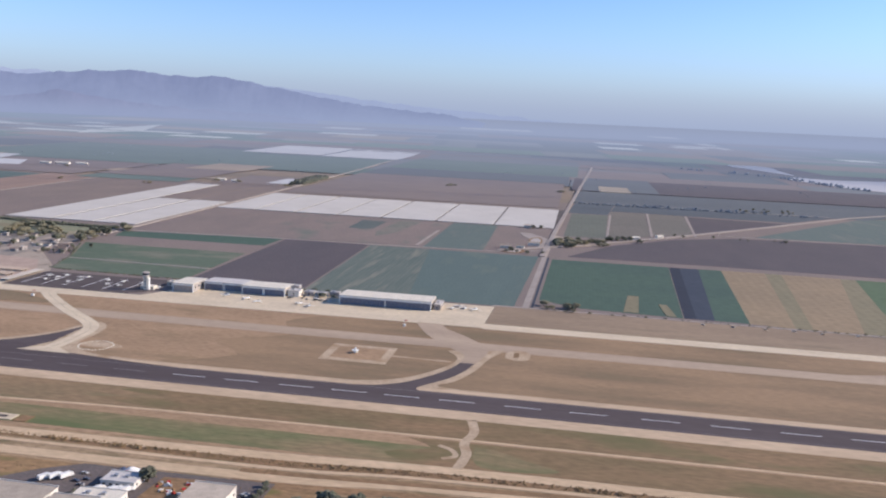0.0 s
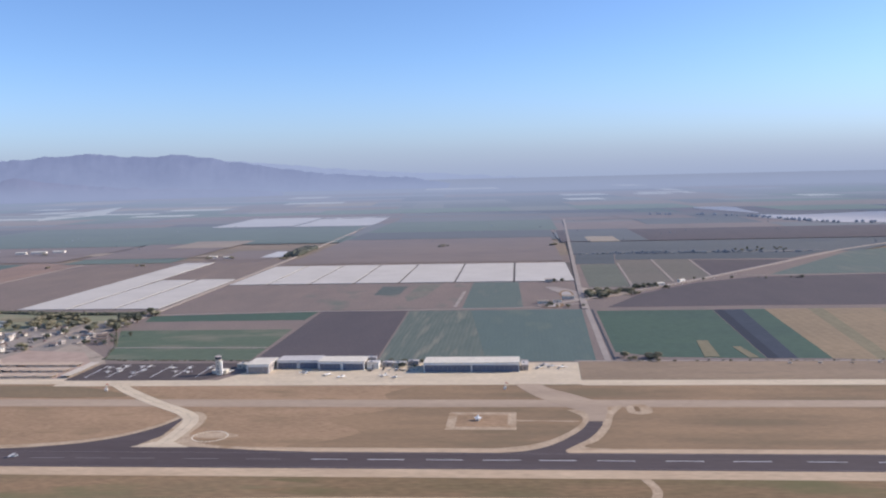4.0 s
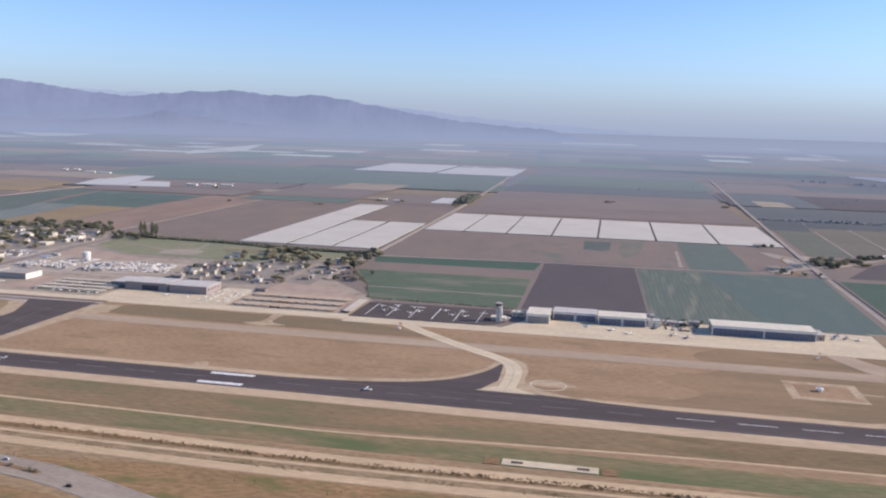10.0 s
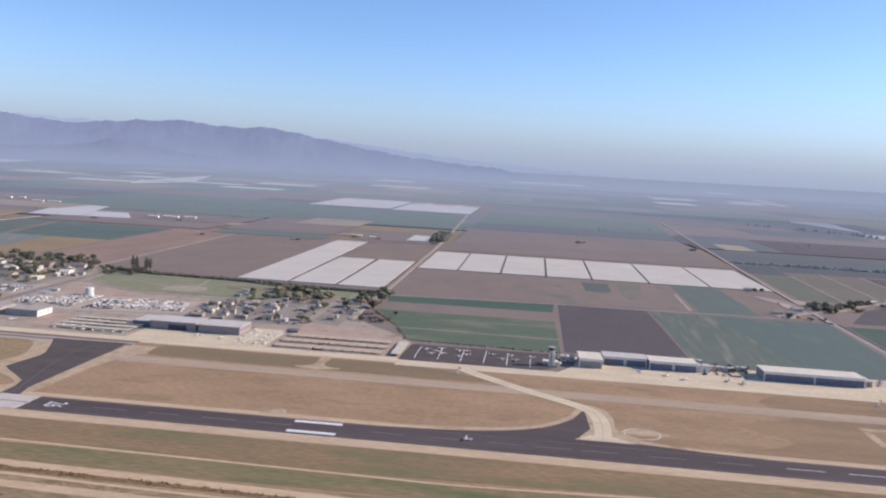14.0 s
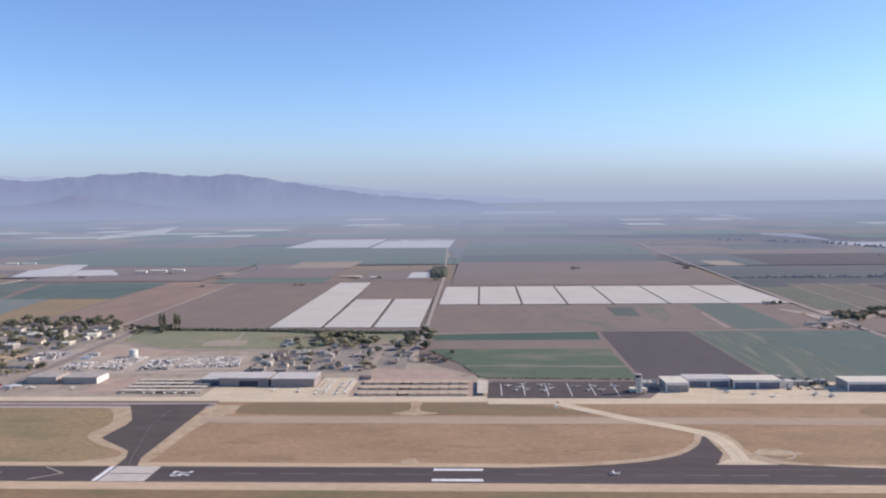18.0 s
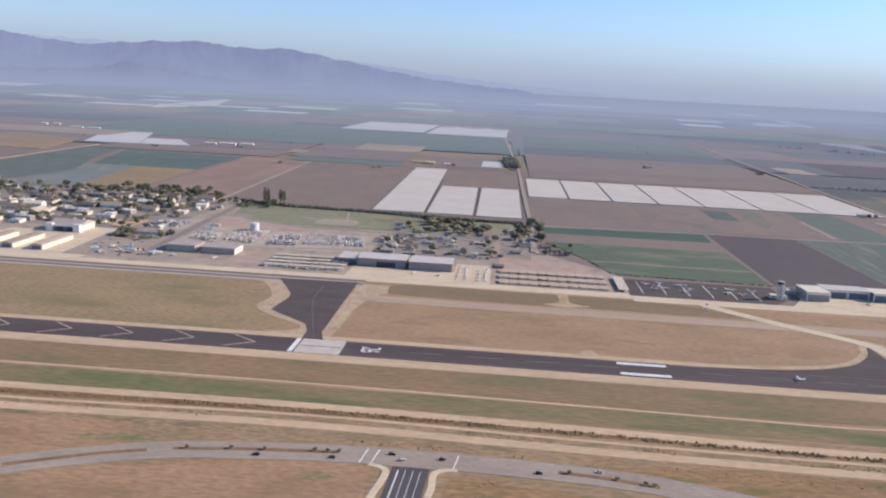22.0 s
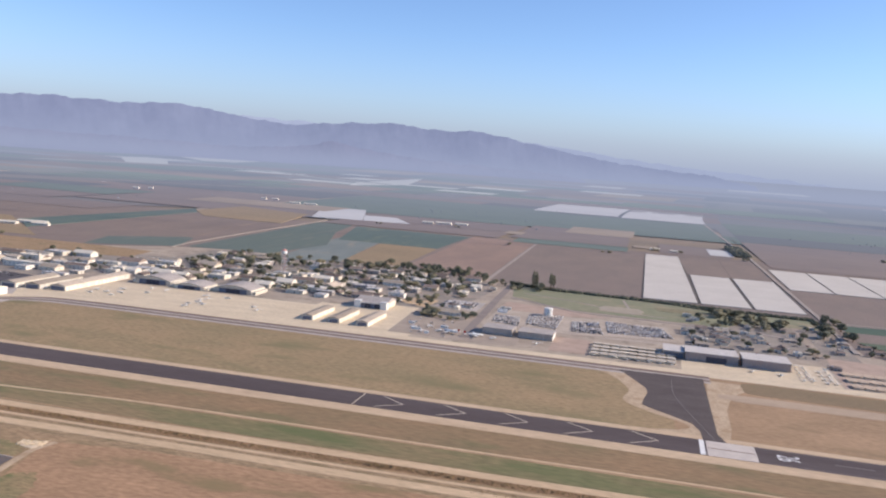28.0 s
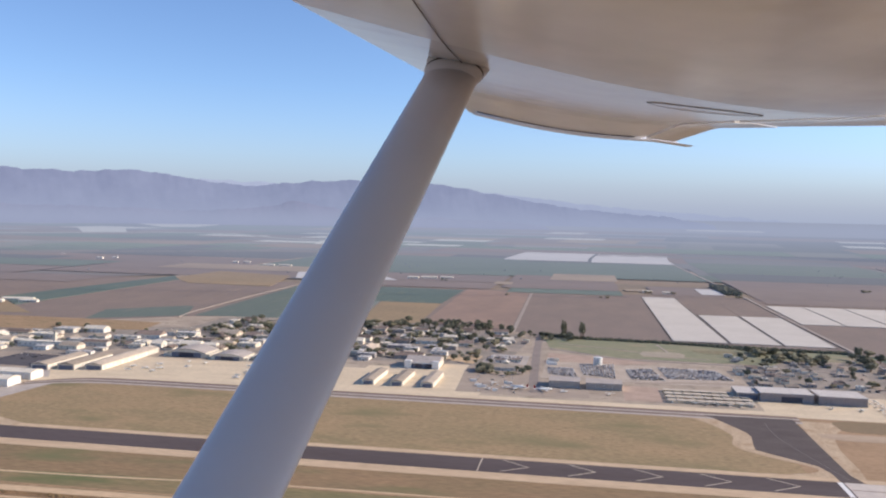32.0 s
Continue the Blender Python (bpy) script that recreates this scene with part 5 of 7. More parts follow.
for x, y, w, d, h, m in ((668, 322, 14, 14, 7, WALL_WHITE), (684, 330, 12, 10, 5, WALL_GREY), (664, 338, 10, 10, 9, WALL_GREY), (698, 332, 14, 9, 4, WALL_CREAM), (714, 336, 12, 9, 5, WALL_GREY)):
    house(x, y, w, d, h, label="small office block between the hangars", wall=m, top=ROOF_GREY, group="airport offices")
twin = hangar(-3, 56, 324, 364, 10.5, 12, "long grey-roofed hangar with one open bay in front", ROOF_GREY, WALL_LILAC, WALL_LILAC, fascia=WALL_LILAC)
# a dark slab on the front paints the shade inside the bay
part("open_bay", Geo().box(-6, 17, -0.3, 0.7, 0, 6.6), OPENING, twin, "dark slab painted as the shade inside an open bay")
hangar(61, 113, 320, 362, 10.5, 12, "long hangar with grey roof and lilac-grey doors", ROOF_GREY, WALL_LILAC, WALL_LILAC, fascia=WALL_LILAC)
hangar(-28, -4, 330, 372, 8, 4, "small blue-grey hangar beside the long hangars", ROOF_GREY, WALL_GREY, DOOR_DARK, fascia=WALL_GREY)
sheet("apron_hangar", rect(-8, 116, 270, 322), 0.21, CONCRETE, "cream concrete apron before the twin hangars", "apron")
hangar(-249, -212, 338, 372, 9, 4, "grey metal hangar with dark door openings", ROOF_OLD, CONCRETE_GREY, CONCRETE_GREY, fascia=CONCRETE_GREY)
hangar(-204, -161, 338, 372, 8.5, 4, "white and grey metal hangar", ROOF_OLD, WHITE, CONCRETE_GREY, fascia=CONCRETE_GREY)

# old base hangars
arched_hangar(-765, 412, 58, 44, 12.5, "old hangar with an arched grey roof", ROOF_OLD)
arched_hangar(-700, 404, 48, 40, 9.5, "old hangar with a low arched grey roof", ROOF_OLD)
arched_hangar(-634, 412, 58, 44, 12, "old hangar with an arched grey roof", ROOF_OLD)
gabled = thing("gabled_hangar", -440, 418, 0, 0, "large old gabled hangar with white frame and dark front", "hangar", "old hangars")
part("wall", Geo().box(-34, 34, 0.5, 50, 0, 10), WALL_CREAM, gabled)
part("roof", Geo().gable(-36, 36, -1, 52, 10, 16.5, "x"), ROOF_OLD, gabled)
for s in (-36, 22):
    part("end_tower", Geo().box(s, s + 14, -3, 6, 0, 12.5), WHITE, gabled)
for i in range(6):
    # panels in the opening colour paint a shaded doorway between closed leaves
    part("door_panel", Geo().box(-21 + i * 7, -14.3 + i * 7, -0.2 - 0.2 * (i % 2), 0.3 - 0.2 * (i % 2), 0, 8.4), OPENING if i % 3 else DOOR_DARK, gabled)
gabled.scale = (0.66, 0.9, 0.85)
gabled.location.x = -425
part("front_rail", Geo().box(-36, 36, -3.4, -2.6, 8.6, 10), WHITE, gabled)
sheet("yard_gabled_hangar", [(-500, 290), (-358, 285), (-365, 420), (-366, 462), (-400, 462), (-402, 424), (-500, 424)], 0.18, CONCRETE, "pale concrete yard before the gabled hangar", "apron")
for x0 in (-476, -440, -402):
    long_shed(x0, x0 + 15, 296, 372, 6, "long cream hangar shed on the apron")
for x0, y0, y1 in ((-912, 276, 366), (-880, 284, 374), (-846, 292, 440)):
    long_shed(x0, x0 + 24, y0, y1, 7, "long tan storage building on the apron", WALL_CREAM, ROOF_TAN)
for y0 in (128, 172, 214):
    long_shed(-1040, -868, y0, y0 + 24, 9, "long white-roofed hangar building", WHITE, ROOF_WHITE, "x")

# shelters and rows by the twin hangars
for y0 in (287, 306, 325, 344):
    shelter(-112, -14, y0, y0 + 11.5, 2.8, "tan-roofed open aircraft shelter row", ROOF_SAND, 9)
for y0 in (275, 304, 333):
    shelter(170, 298, y0, y0 + 17, 2.1, "long dusty tan aircraft shelter row", ROOF_DUSTY, 11)
sheet("shelter_yard", [(162, 270), (304, 270), (306, 352), (165, 362)], 0.155, DIRT_PINK, "pale pinkish dirt between the shelter rows", "yard")
sheet("parking_strip", [(116, 271), (160, 271), (160, 372), (116, 372)], 0.175, CONCRETE, "pale concrete strip for parked aircraft", "apron")
house(168, 364, 15, 9, 3.2, 0, "flat", WALL_GREY, ROOF_TILE, "low dark-roofed shed beside the shelter rows")
shelter(308, 320, 276, 346, 2.6, "pale roofed shelter beside the parking", ROOF_PALE, 7)

# ---- yards and streets of the base ----
sheet("base_ground", [(-1150, 268), (320, 268), (325, 350), (300, 392), (225, 480), (212, 720), (90, 716), (-60, 740), (-300, 800), (-520, 890), (-790, 900), (-980, 830), (-1150, 700)], 0.07, WORN, "tan dirt and worn paving of the airport base", "ground")
sheet("tiedown_apron", [(319, 262), (480, 262), (500, 285), (500, 350), (322, 348)], 0.2, ASPHALT_TAR, "dark asphalt aircraft parking apron", "apron")
for i in range(6):
    x0 = 334 + i * 26.5
    mark_ob = part("tiedown_line", Geo().strip([(x0 + 2, 276), (x0 + 2, 338)], 0.9, 0, 0.26), PAINT)
    tagged(mark_ob, "white painted tie-down line", "marking", kind="structure")
band("street_base", [(-264, 300), (-270, 362), (-280, 600), (-286, 800)], 12, 0.2, STREET, "grey street through the base", "road")
band("street_houses", [(163, 372), (165, 480), (163, 640)], 11, 0.2, ROAD, "grey street between houses", "road")
band("street_rear", [(-900, 560), (-600, 600), (-285, 600)], 9, 0.19, ROAD, "grey street among base buildings", "road")
band("street_lane", [(-700, 470), (-690, 760)], 8, 0.195, ROAD, "grey street among base buildings", "road")
TOWN = mat("town_streets_and_yards", C(148, 138, 126), C(122, 115, 106), 0.03, 0.3, spots=(0.06, 0.58, C(156, 144, 128)))
sheet("town_ground", [(-900, 458), (-320, 462), (-300, 700), (-330, 800), (-520, 892), (-790, 900), (-900, 840)], 0.11, TOWN, "grey streets and worn yards between base houses", "ground")
sheet("town_ground", [(0, 392), (212, 410), (212, 712), (60, 640), (0, 560)], 0.11, TOWN, "grey streets and worn yards between small houses", "ground")
sheet("town_ground", [(-1150, 385), (-900, 385), (-900, 690), (-1150, 640)], 0.11, TOWN, "grey streets and worn yards between long buildings", "ground")
sheet("car_storage_lot", rect(-262, -20, 396, 524), 0.16, LOT_PALE, "pale worn lot crowded with stored cars", "lot")
sheet("car_park_lot", [(-353, 492), (-288, 484), (-288, 560), (-340, 566)], 0.16, CONCRETE_GREY, "grey car park", "lot")
sheet("ramp_old", [(-358, 285), (-200, 285), (-200, 338), (-258, 338), (-262, 400), (-276, 440), (-350, 440), (-364, 470), (-366, 420)], 0.185, ROAD, "worn grey aircraft ramp", "apron")
sheet("dirt_lot", rect(-160, -116, 286, 372), 0.15, DIRT_PINK, "bare pinkish-brown dirt lot", "lot")
sheet("tank_yard", [(-262, 528), (-160, 524), (-100, 548), (-150, 572), (-262, 600)], 0.15, DIRT_PINK, "pinkish-tan dirt yard round the tank", "yard")
sheet("dirt_yard", [(160, 352), (305, 352), (262, 418), (172, 432)], 0.14, DIRT_PINK, "bare tan dirt yard", "yard")
sheet("base_dark_lot", [(-1010, 296), (-925, 292), (-905, 372), (-1000, 384)], 0.16, ROAD_NEW, "dark asphalt parking lot", "lot")

# ---- control tower ----
tower = thing("control_tower", 492, 290, 0, 0, "concrete control tower with dark glazed cab", "control tower")
part("shaft", Geo().box(-2.7, 2.7, -2.7, 2.7, 0, 17.5, 0.2), WALL_CREAM, tower)
part("stair_core", Geo().box(2.5, 4.2, -1.8, 1.8, 0, 16.0), WHITE, tower)
for k in range(4):
    part("shaft_window", Geo().box(-0.6, 0.6, -2.76, -2.5, 3 + k * 3.6, 4.6 + k * 3.6), GLASS, tower)
part("balcony", Geo().cyl(0, 0, 17.5, 18.2, 4.4, 4.6, 8), CONCRETE_GREY, tower)
for i in range(8):
    a = 2 * math.pi * i / 8
    part("rail_post", Geo().cyl(4.4 * math.cos(a), 4.4 * math.sin(a), 18.2, 19.3, 0.06, n=5), STEEL, tower)
cab = part("cab", Geo().cyl(0, 0, 18.2, 21.2, 3.2, 3.9, 8), GLASS, tower, "dark tinted glass cab")
for i in range(8):
    a = 2 * math.pi * i / 8
    part("mullion", Geo().rings([((3.25 * math.cos(a), 3.25 * math.sin(a), 18.2), 0.12, 0.12, (1, 0, 0), (0, 1, 0)), ((3.95 * math.cos(a), 3.95 * math.sin(a), 21.2), 0.12, 0.12, (1, 0, 0), (0, 1, 0))], 6), STEEL, cab)
part("cab_roof", Geo().cyl(0, 0, 21.2, 21.9, 4.4, 4.0, 8), CONCRETE_GREY, tower)
for x, z in ((-1.2, 25.0), (1.4, 23.8)):
    part("antenna", Geo().cyl(x, 0.5, 21.8, z, 0.09, 0.05, 6), STEEL, tower)
part("base_room", Geo().box(-9, 8, 2, 12, 0, 4), WALL_CREAM, tower)
part("base_room_roof", Geo().box(-9.3, 8.3, 1.7, 12.3, 4, 4.4), ROOF_WHITE, tower)

# tank, water tower, beacon
tank = thing("storage_tank", -188, 515, 0, 0, "round white steel storage tank", "tank")
part("shell", Geo().cyl(0, 0, 0, 11, 6.2, n=28), WHITE, tank, smooth=False)
part("lid", Geo().cyl(0, 0, 11, 12.2, 6.3, 0.6, 28), WHITE, tank)
for i in range(3):
    part("hoop", Geo().cyl(0, 0, 2.6 + i * 3, 2.9 + i * 3, 6.3, n=28), STEEL, tank)
part("ladder", Geo().box(-0.4, 0.4, -6.6, -6.3, 0, 11.5), STEEL, tank)
CAP_PINK = mat("faded_red_paint", C(196, 138, 126), C(180, 128, 118), 0.6, 2.0, rough=0.7)
wt = thing("water_tower", -671, 666, 0, 0, "red and white steel water tower on legs", "water tower")
for i in range(6):
    a = 2 * math.pi * i / 6
    leg = part("leg", Geo().rings([((5.2 * math.cos(a), 5.2 * math.sin(a), 0), 0.4, 0.4, (1, 0, 0), (0, 1, 0)), ((3.2 * math.cos(a), 3.2 * math.sin(a), 29), 0.35, 0.35, (1, 0, 0), (0, 1, 0))], 6), CAP_PINK if i % 2 else WHITE, wt)
for z in (9, 18, 26):
    part("ring_brace", Geo().cyl(0, 0, z, z + 0.5, 5.2 - z * 0.07, n=6), STEEL, wt)
part("riser", Geo().cyl(0, 0, 0, 30, 0.8), WHITE, wt)
part("tank_shell", Geo().rings([((0, 0, 29), 2.5, 2.5, (1, 0, 0), (0, 1, 0)), ((0, 0, 31), 5, 5, (1, 0, 0), (0, 1, 0)), ((0, 0, 36), 5, 5, (1, 0, 0), (0, 1, 0))], 18), WHITE, wt)
part("tank_cap", Geo().rings([((0, 0, 36), 5.1, 5.1, (1, 0, 0), (0, 1, 0)), ((0, 0, 38), 3.2, 3.2, (1, 0, 0), (0, 1, 0)), ((0, 0, 38.8), 0.4, 0.4, (1, 0, 0), (0, 1, 0))], 18), CAP_PINK, wt)
part("finial", Geo().cyl(0, 0, 38.8, 43, 0.15), STEEL, wt)
bc = thing("navigation_beacon", 801, 108, 0, 0, "white cone navigation beacon on a round hut", "beacon")
part("hut", Geo().cyl(0, 0, 0, 2.6, 2.0, n=16), WALL_WHITE, bc)
part("counterpoise", Geo().cyl(0, 0, 2.6, 2.9, 3.4, n=20), WHITE, bc)
part("cone", Geo().cyl(0, 0, 2.9, 6.0, 1.1, 0.2, 14), WHITE, bc)
part("hut_door", Geo().box(-0.5, 0.5, -2.1, -1.9, 0, 2.0), STEEL, bc)
ws = thing("windsock_mast", 824, 221, 0, 0, "white mast with lit windsock in a dirt ring", "windsock")
part("mast", Geo().cyl(0, 0, 0, 7, 0.15), WHITE, ws)
part("sock", Geo().rings([((0.2, 0, 6.8), 0.6, 0.6, (0, 1, 0), (0, 0, 1)), ((3.4, 0, 6.2), 0.3, 0.3, (0, 1, 0), (0, 0, 1))], 10), RED, ws)
part("box", Geo().box(-1.4, 1.4, -1.2, 1.2, 0, 2.4), WHITE, ws)
copy_thing(ws, pose(392, 218, 0))
ring = thing("segmented_circle", 567, 58, 0, 0, "ring of white stones in the dry grass", "ground marker")
stone = Geo().box(-1.0, 1.0, -0.7, 0.7, 0, 0.35, 0.1).mesh("stone", STONE)
for i in range(30):
    a = 2 * math.pi * i / 30
    o = part("stone", stone, None, ring)
    o.location = (15.5 * math.cos(a), 15 * math.sin(a), 0.05)
    o.rotation_euler = (0, 0, a + 1.57)
sheet("worn_patch", curve([(548, 60), (558, 70), (578, 69), (592, 60), (576, 54), (558, 55), (548, 60)]), 0.115, DIRT_THIN, "pale worn patch inside the stone ring", "ground")
band("circle_ring", [(567 + 15.5 * math.cos(a / 15 * math.pi), 58 + 15 * math.sin(a / 15 * math.pi)) for a in range(31)], 1.2, 0.12, DIRT_THIN, "worn ring under the white stones", "ring")


# ---- aircraft and cars ----
def light_plane(x, y, rz, high=True, tint=None, size=1.0):
    ob = thing("light_aircraft", x, y, 0, rz, "small white propeller aircraft tied down on the apron", "aircraft", "parked aircraft")
    c = shared()
    key = ("plane", high, size)
    if key not in c:
        s = size
        X, Z = (0, 1, 0), (0, 0, 1)
        fus = Geo().rings([((3.9 * s, 0, 1.15 * s), 0.18 * s, 0.18 * s, X, Z), ((3.2 * s, 0, 1.2 * s), 0.55 * s, 0.5 * s, X, Z), ((1.6 * s, 0, 1.45 * s), 0.62 * s, 0.75 * s, X, Z),
                           ((-0.4 * s, 0, 1.45 * s), 0.58 * s, 0.72 * s, X, Z), ((-3.8 * s, 0, 1.35 * s), 0.18 * s, 0.25 * s, X, Z)], 10)
        zw = (2.15 if high else 0.95) * s
        wing = Geo().rings([((0.7 * s, -5.3 * s, zw + 0.1), 0.6 * s, 0.06 * s, (1, 0, 0), Z), ((0.9 * s, -2.5 * s, zw), 0.8 * s, 0.1 * s, (1, 0, 0), Z), ((0.9 * s, 2.5 * s, zw), 0.8 * s, 0.1 * s, (1, 0, 0), Z),
                            ((0.7 * s, 5.3 * s, zw + 0.1), 0.6 * s, 0.06 * s, (1, 0, 0), Z)], 8)
        tail = Geo().box(-4.0 * s, -3.1 * s, -1.7 * s, 1.7 * s, 1.42 * s, 1.52 * s)
        fin = Geo()
        fin.prism([(-4.2 * s, 1.4 * s), (-3.0 * s, 1.4 * s), (-3.8 * s, 2.8 * s), (-4.3 * s, 2.8 * s)], -0.06, 0.06)
        fin.v = [(a, z, b) for a, b, z in fin.v]
        cab = Geo().rings([((2.2 * s, 0, 1.7 * s), 0.5 * s, 0.2 * s, X, Z), ((1.4 * s, 0, 1.9 * s), 0.56 * s, 0.35 * s, X, Z), ((-0.6 * s, 0, 1.85 * s), 0.5 * s, 0.3 * s, X, Z)], 8)
        prop = Geo().box(3.95 * s, 4.02 * s, -0.08, 0.08, 0.25 * s, 2.05 * s)
        wheel = Geo().rings([((0, -0.09, 0), 0.26 * s, 0.26 * s, (1, 0, 0), Z), ((0, 0.09, 0), 0.26 * s, 0.26 * s, (1, 0, 0), Z)], 10)
        c[key] = [fus.mesh("fuselage", WHITE, True), wing.mesh("wing", WHITE), tail.mesh("tailplane", WHITE), fin.mesh("fin", WHITE),
                  cab.mesh("cabin_glass", GLASS, True), prop.mesh("propeller", OPENING), wheel.mesh("wheel", RUBBER)]
    fus, wing, tail, fin, cab, prop, wheel = c[key]
    for n, m in (("fuselage", fus), ("wing", wing), ("tailplane", tail), ("fin", fin), ("cabin_glass", cab), ("propeller", prop)):
        part(n, m, None, ob)
    for p in ((2.6, 0), (0.6, 1.1), (0.6, -1.1)):
        o = part("wheel", wheel, None, ob)
        o.location = (p[0] * size, p[1] * size, 0.45)
    return ob


R = random.Random(11)
for x, y, a in ((345, 322, 80), (353, 300, 100), (358, 318, 90), (366, 304, 85), (362, 330, 95), (384, 326, 90), (394, 308, 88), (386, 296, 92), (392, 330, 90), (424, 322, 90), (436, 300, 95), (446, 320, 85), (452, 298, 90), (470, 322, 92), (486, 300, 80)):
    light_plane(x, y, a, R.random() < 0.6)
for x, y, a in ((622, 284, 70), (640, 272, 60), (688, 280, 80), (702, 272, 95), (592, 292, 10), (876, 322, 90), (888, 318, 70), (868, 330, 100), (862, 316, 85), (500, 302, 20)):
    light_plane(x, y, a, False, size=1.35)
for i in range(9):
    light_plane(118 + (i % 2) * 24 + 4, 284 + (i // 2) * 18, 90 + 180 * (i % 2))
for y0 in (286, 306, 326, 346):
    for i in range(8):
        if R.random() < 0.7:
            light_plane(-106 + i * 12.5, y0 + R.uniform(-1, 1), 90)
for x, y in ((-636, 287), (-641, 303), (-634, 318), (-640, 334), (-638, 350), (-624, 310), (-791, 302), (-796, 324), (-774, 316), (-756, 300), (-770, 347), (-757, 322), (-728, 342), (-742, 376),
             (-716, 372), (-650, 366), (-618, 368), (-560, 330), (-545, 312)):
    light_plane(x, y, R.choice([0, 15, 90, 100, 170]) + R.uniform(-8, 8), R.random() < 0.5, size=1.2)
for x, y, a in ((-335, 326, 40), (-318, 340, 70), (-320, 305, 110), (-300, 318, 30), (70, 300, 80), (100, 296, 100), (-230, 312, 40), (-176, 310, 80)):
    light_plane(x, y, a, True, size=1.2)


def airliner(x, y, rz):
    ob = thing("transport_aircraft", x, y, 0, rz, "old white twin-engine transport aircraft on the ramp", "aircraft")
    X, Z = (0, 1, 0), (0, 0, 1)
    part("fuselage", Geo().rings([((11, 0, 3.0), 0.4, 0.4, X, Z), ((9, 0, 3.1), 1.2, 1.2, X, Z), ((5, 0, 3.2), 1.5, 1.6, X, Z), ((-4, 0, 3.2), 1.5, 1.6, X, Z), ((-12, 0, 3.8), 0.4, 0.6, X, Z)], 14), WHITE, ob, smooth=True)
    for s in (-1, 1):
        part("wing", Geo().rings([((1.5, s * 1.2, 2.6), 2.2, 0.3, (1, 0, 0), Z), ((0.4, s * 14, 3.4), 0.9, 0.1, (1, 0, 0), Z)], 8), WHITE, ob)
        part("engine", Geo().rings([((4.2, s * 4.5, 2.9), 0.5, 0.5, X, Z), ((3.2, s * 4.5, 2.9), 0.8, 0.8, X, Z), ((0, s * 4.5, 2.9), 0.5, 0.5, X, Z)], 12), STEEL, ob)
        part("wheel", Geo().rings([((1.5, s * 4.5 - 0.2, 0.7), 0.7, 0.7, (1, 0, 0), Z), ((1.5, s * 4.5 + 0.2, 0.7), 0.7, 0.7, (1, 0, 0), Z)], 12), RUBBER, ob)
        part("strut", Geo().box(1.35, 1.65, s * 4.5 - 0.12, s * 4.5 + 0.12, 0.7, 2.7), STEEL, ob)
    part("tailplane", Geo().box(-12.5, -10.4, -4.6, 4.6, 3.9, 4.05), WHITE, ob)
    fin = Geo().prism([(-12.8, 4.0), (-9.5, 4.0), (-11.6, 7.6), (-13.0, 7.6)], -0.12, 0.12)
    fin.v = [(a, z, b) for a, b, z in fin.v]
    part("fin", fin, RED, ob, "red tail fin")
    part("nose_wheel", Geo().rings([((8, -0.15, 0.5), 0.5, 0.5, (1, 0, 0), Z), ((8, 0.15, 0.5), 0.5, 0.5, (1, 0, 0), Z)], 10), RUBBER, ob)
    part("nose_strut", Geo().box(7.9, 8.1, -0.1, 0.1, 0.5, 2.2), STEEL, ob)


airliner(-254, 312, 20)
airliner(-285, 316, 160)

CAR_PAINTS = [mat("car_white", C(222, 217, 208), C(208, 203, 195), 0.5, 3, rough=0.4, spec=0.4), mat("car_silver", C(170, 166, 160), C(156, 152, 147), 0.5, 3, rough=0.4, spec=0.4),
              mat("car_black", C(52, 50, 50), C(44, 42, 42), 0.5, 3, rough=0.4, spec=0.4), mat("car_blue", C(84, 90, 106), C(74, 80, 96), 0.5, 3, rough=0.4, spec=0.4),
              mat("car_red", C(132, 44, 40), C(118, 38, 36), 0.5, 3, rough=0.3, spec=0.5)]
CAR_WORDS = ["white", "silver", "black", "dark blue", "red"]


def car(x, y, rz, tint, group, where, z=0.2):
    c = shared()
    if ("car", tint) not in c:
        X, Z = (0, 1, 0), (0, 0, 1)
        b = Geo()
        b.prism([(-2.2, 0.35), (2.2, 0.35), (2.25, 0.75), (1.2, 0.95), (-2.15, 0.98)], -0.9, 0.9)
        b.v = [(p, r, q) for p, q, r in b.v]
        t = Geo()
        t.prism([(-1.8, 0.95), (1.0, 0.95), (0.35, 1.45), (-1.3, 1.45)], -0.78, 0.78)
        t.v = [(p, r, q) for p, q, r in t.v]
        top = Geo().box(-1.25, 0.3, -0.74, 0.74, 1.44, 1.5)
        w = Geo().rings([((0, -0.1, 0), 0.33, 0.33, (1, 0, 0), Z), ((0, 0.1, 0), 0.33, 0.33, (1, 0, 0), Z)], 8)
        c["car", tint] = (b.mesh("body", CAR_PAINTS[tint]), t.mesh("cabin_glass", GLASS), top.mesh("roof", CAR_PAINTS[tint]), w.mesh("wheel", RUBBER))
    ob = thing("car", x, y, z, rz, CAR_WORDS[tint] + " car " + where, "car", group)
    b, t, top, w = c["car", tint]
    part("body", b, None, ob)
    part("cabin_glass", t, None, ob)
    part("roof", top, None, ob)
    for px, py in ((1.4, 0.82), (1.4, -0.82), (-1.4, 0.82), (-1.4, -0.82)):
        o = part("wheel", w, None, ob)
        o.location = (px, py, 0.33)
    return ob


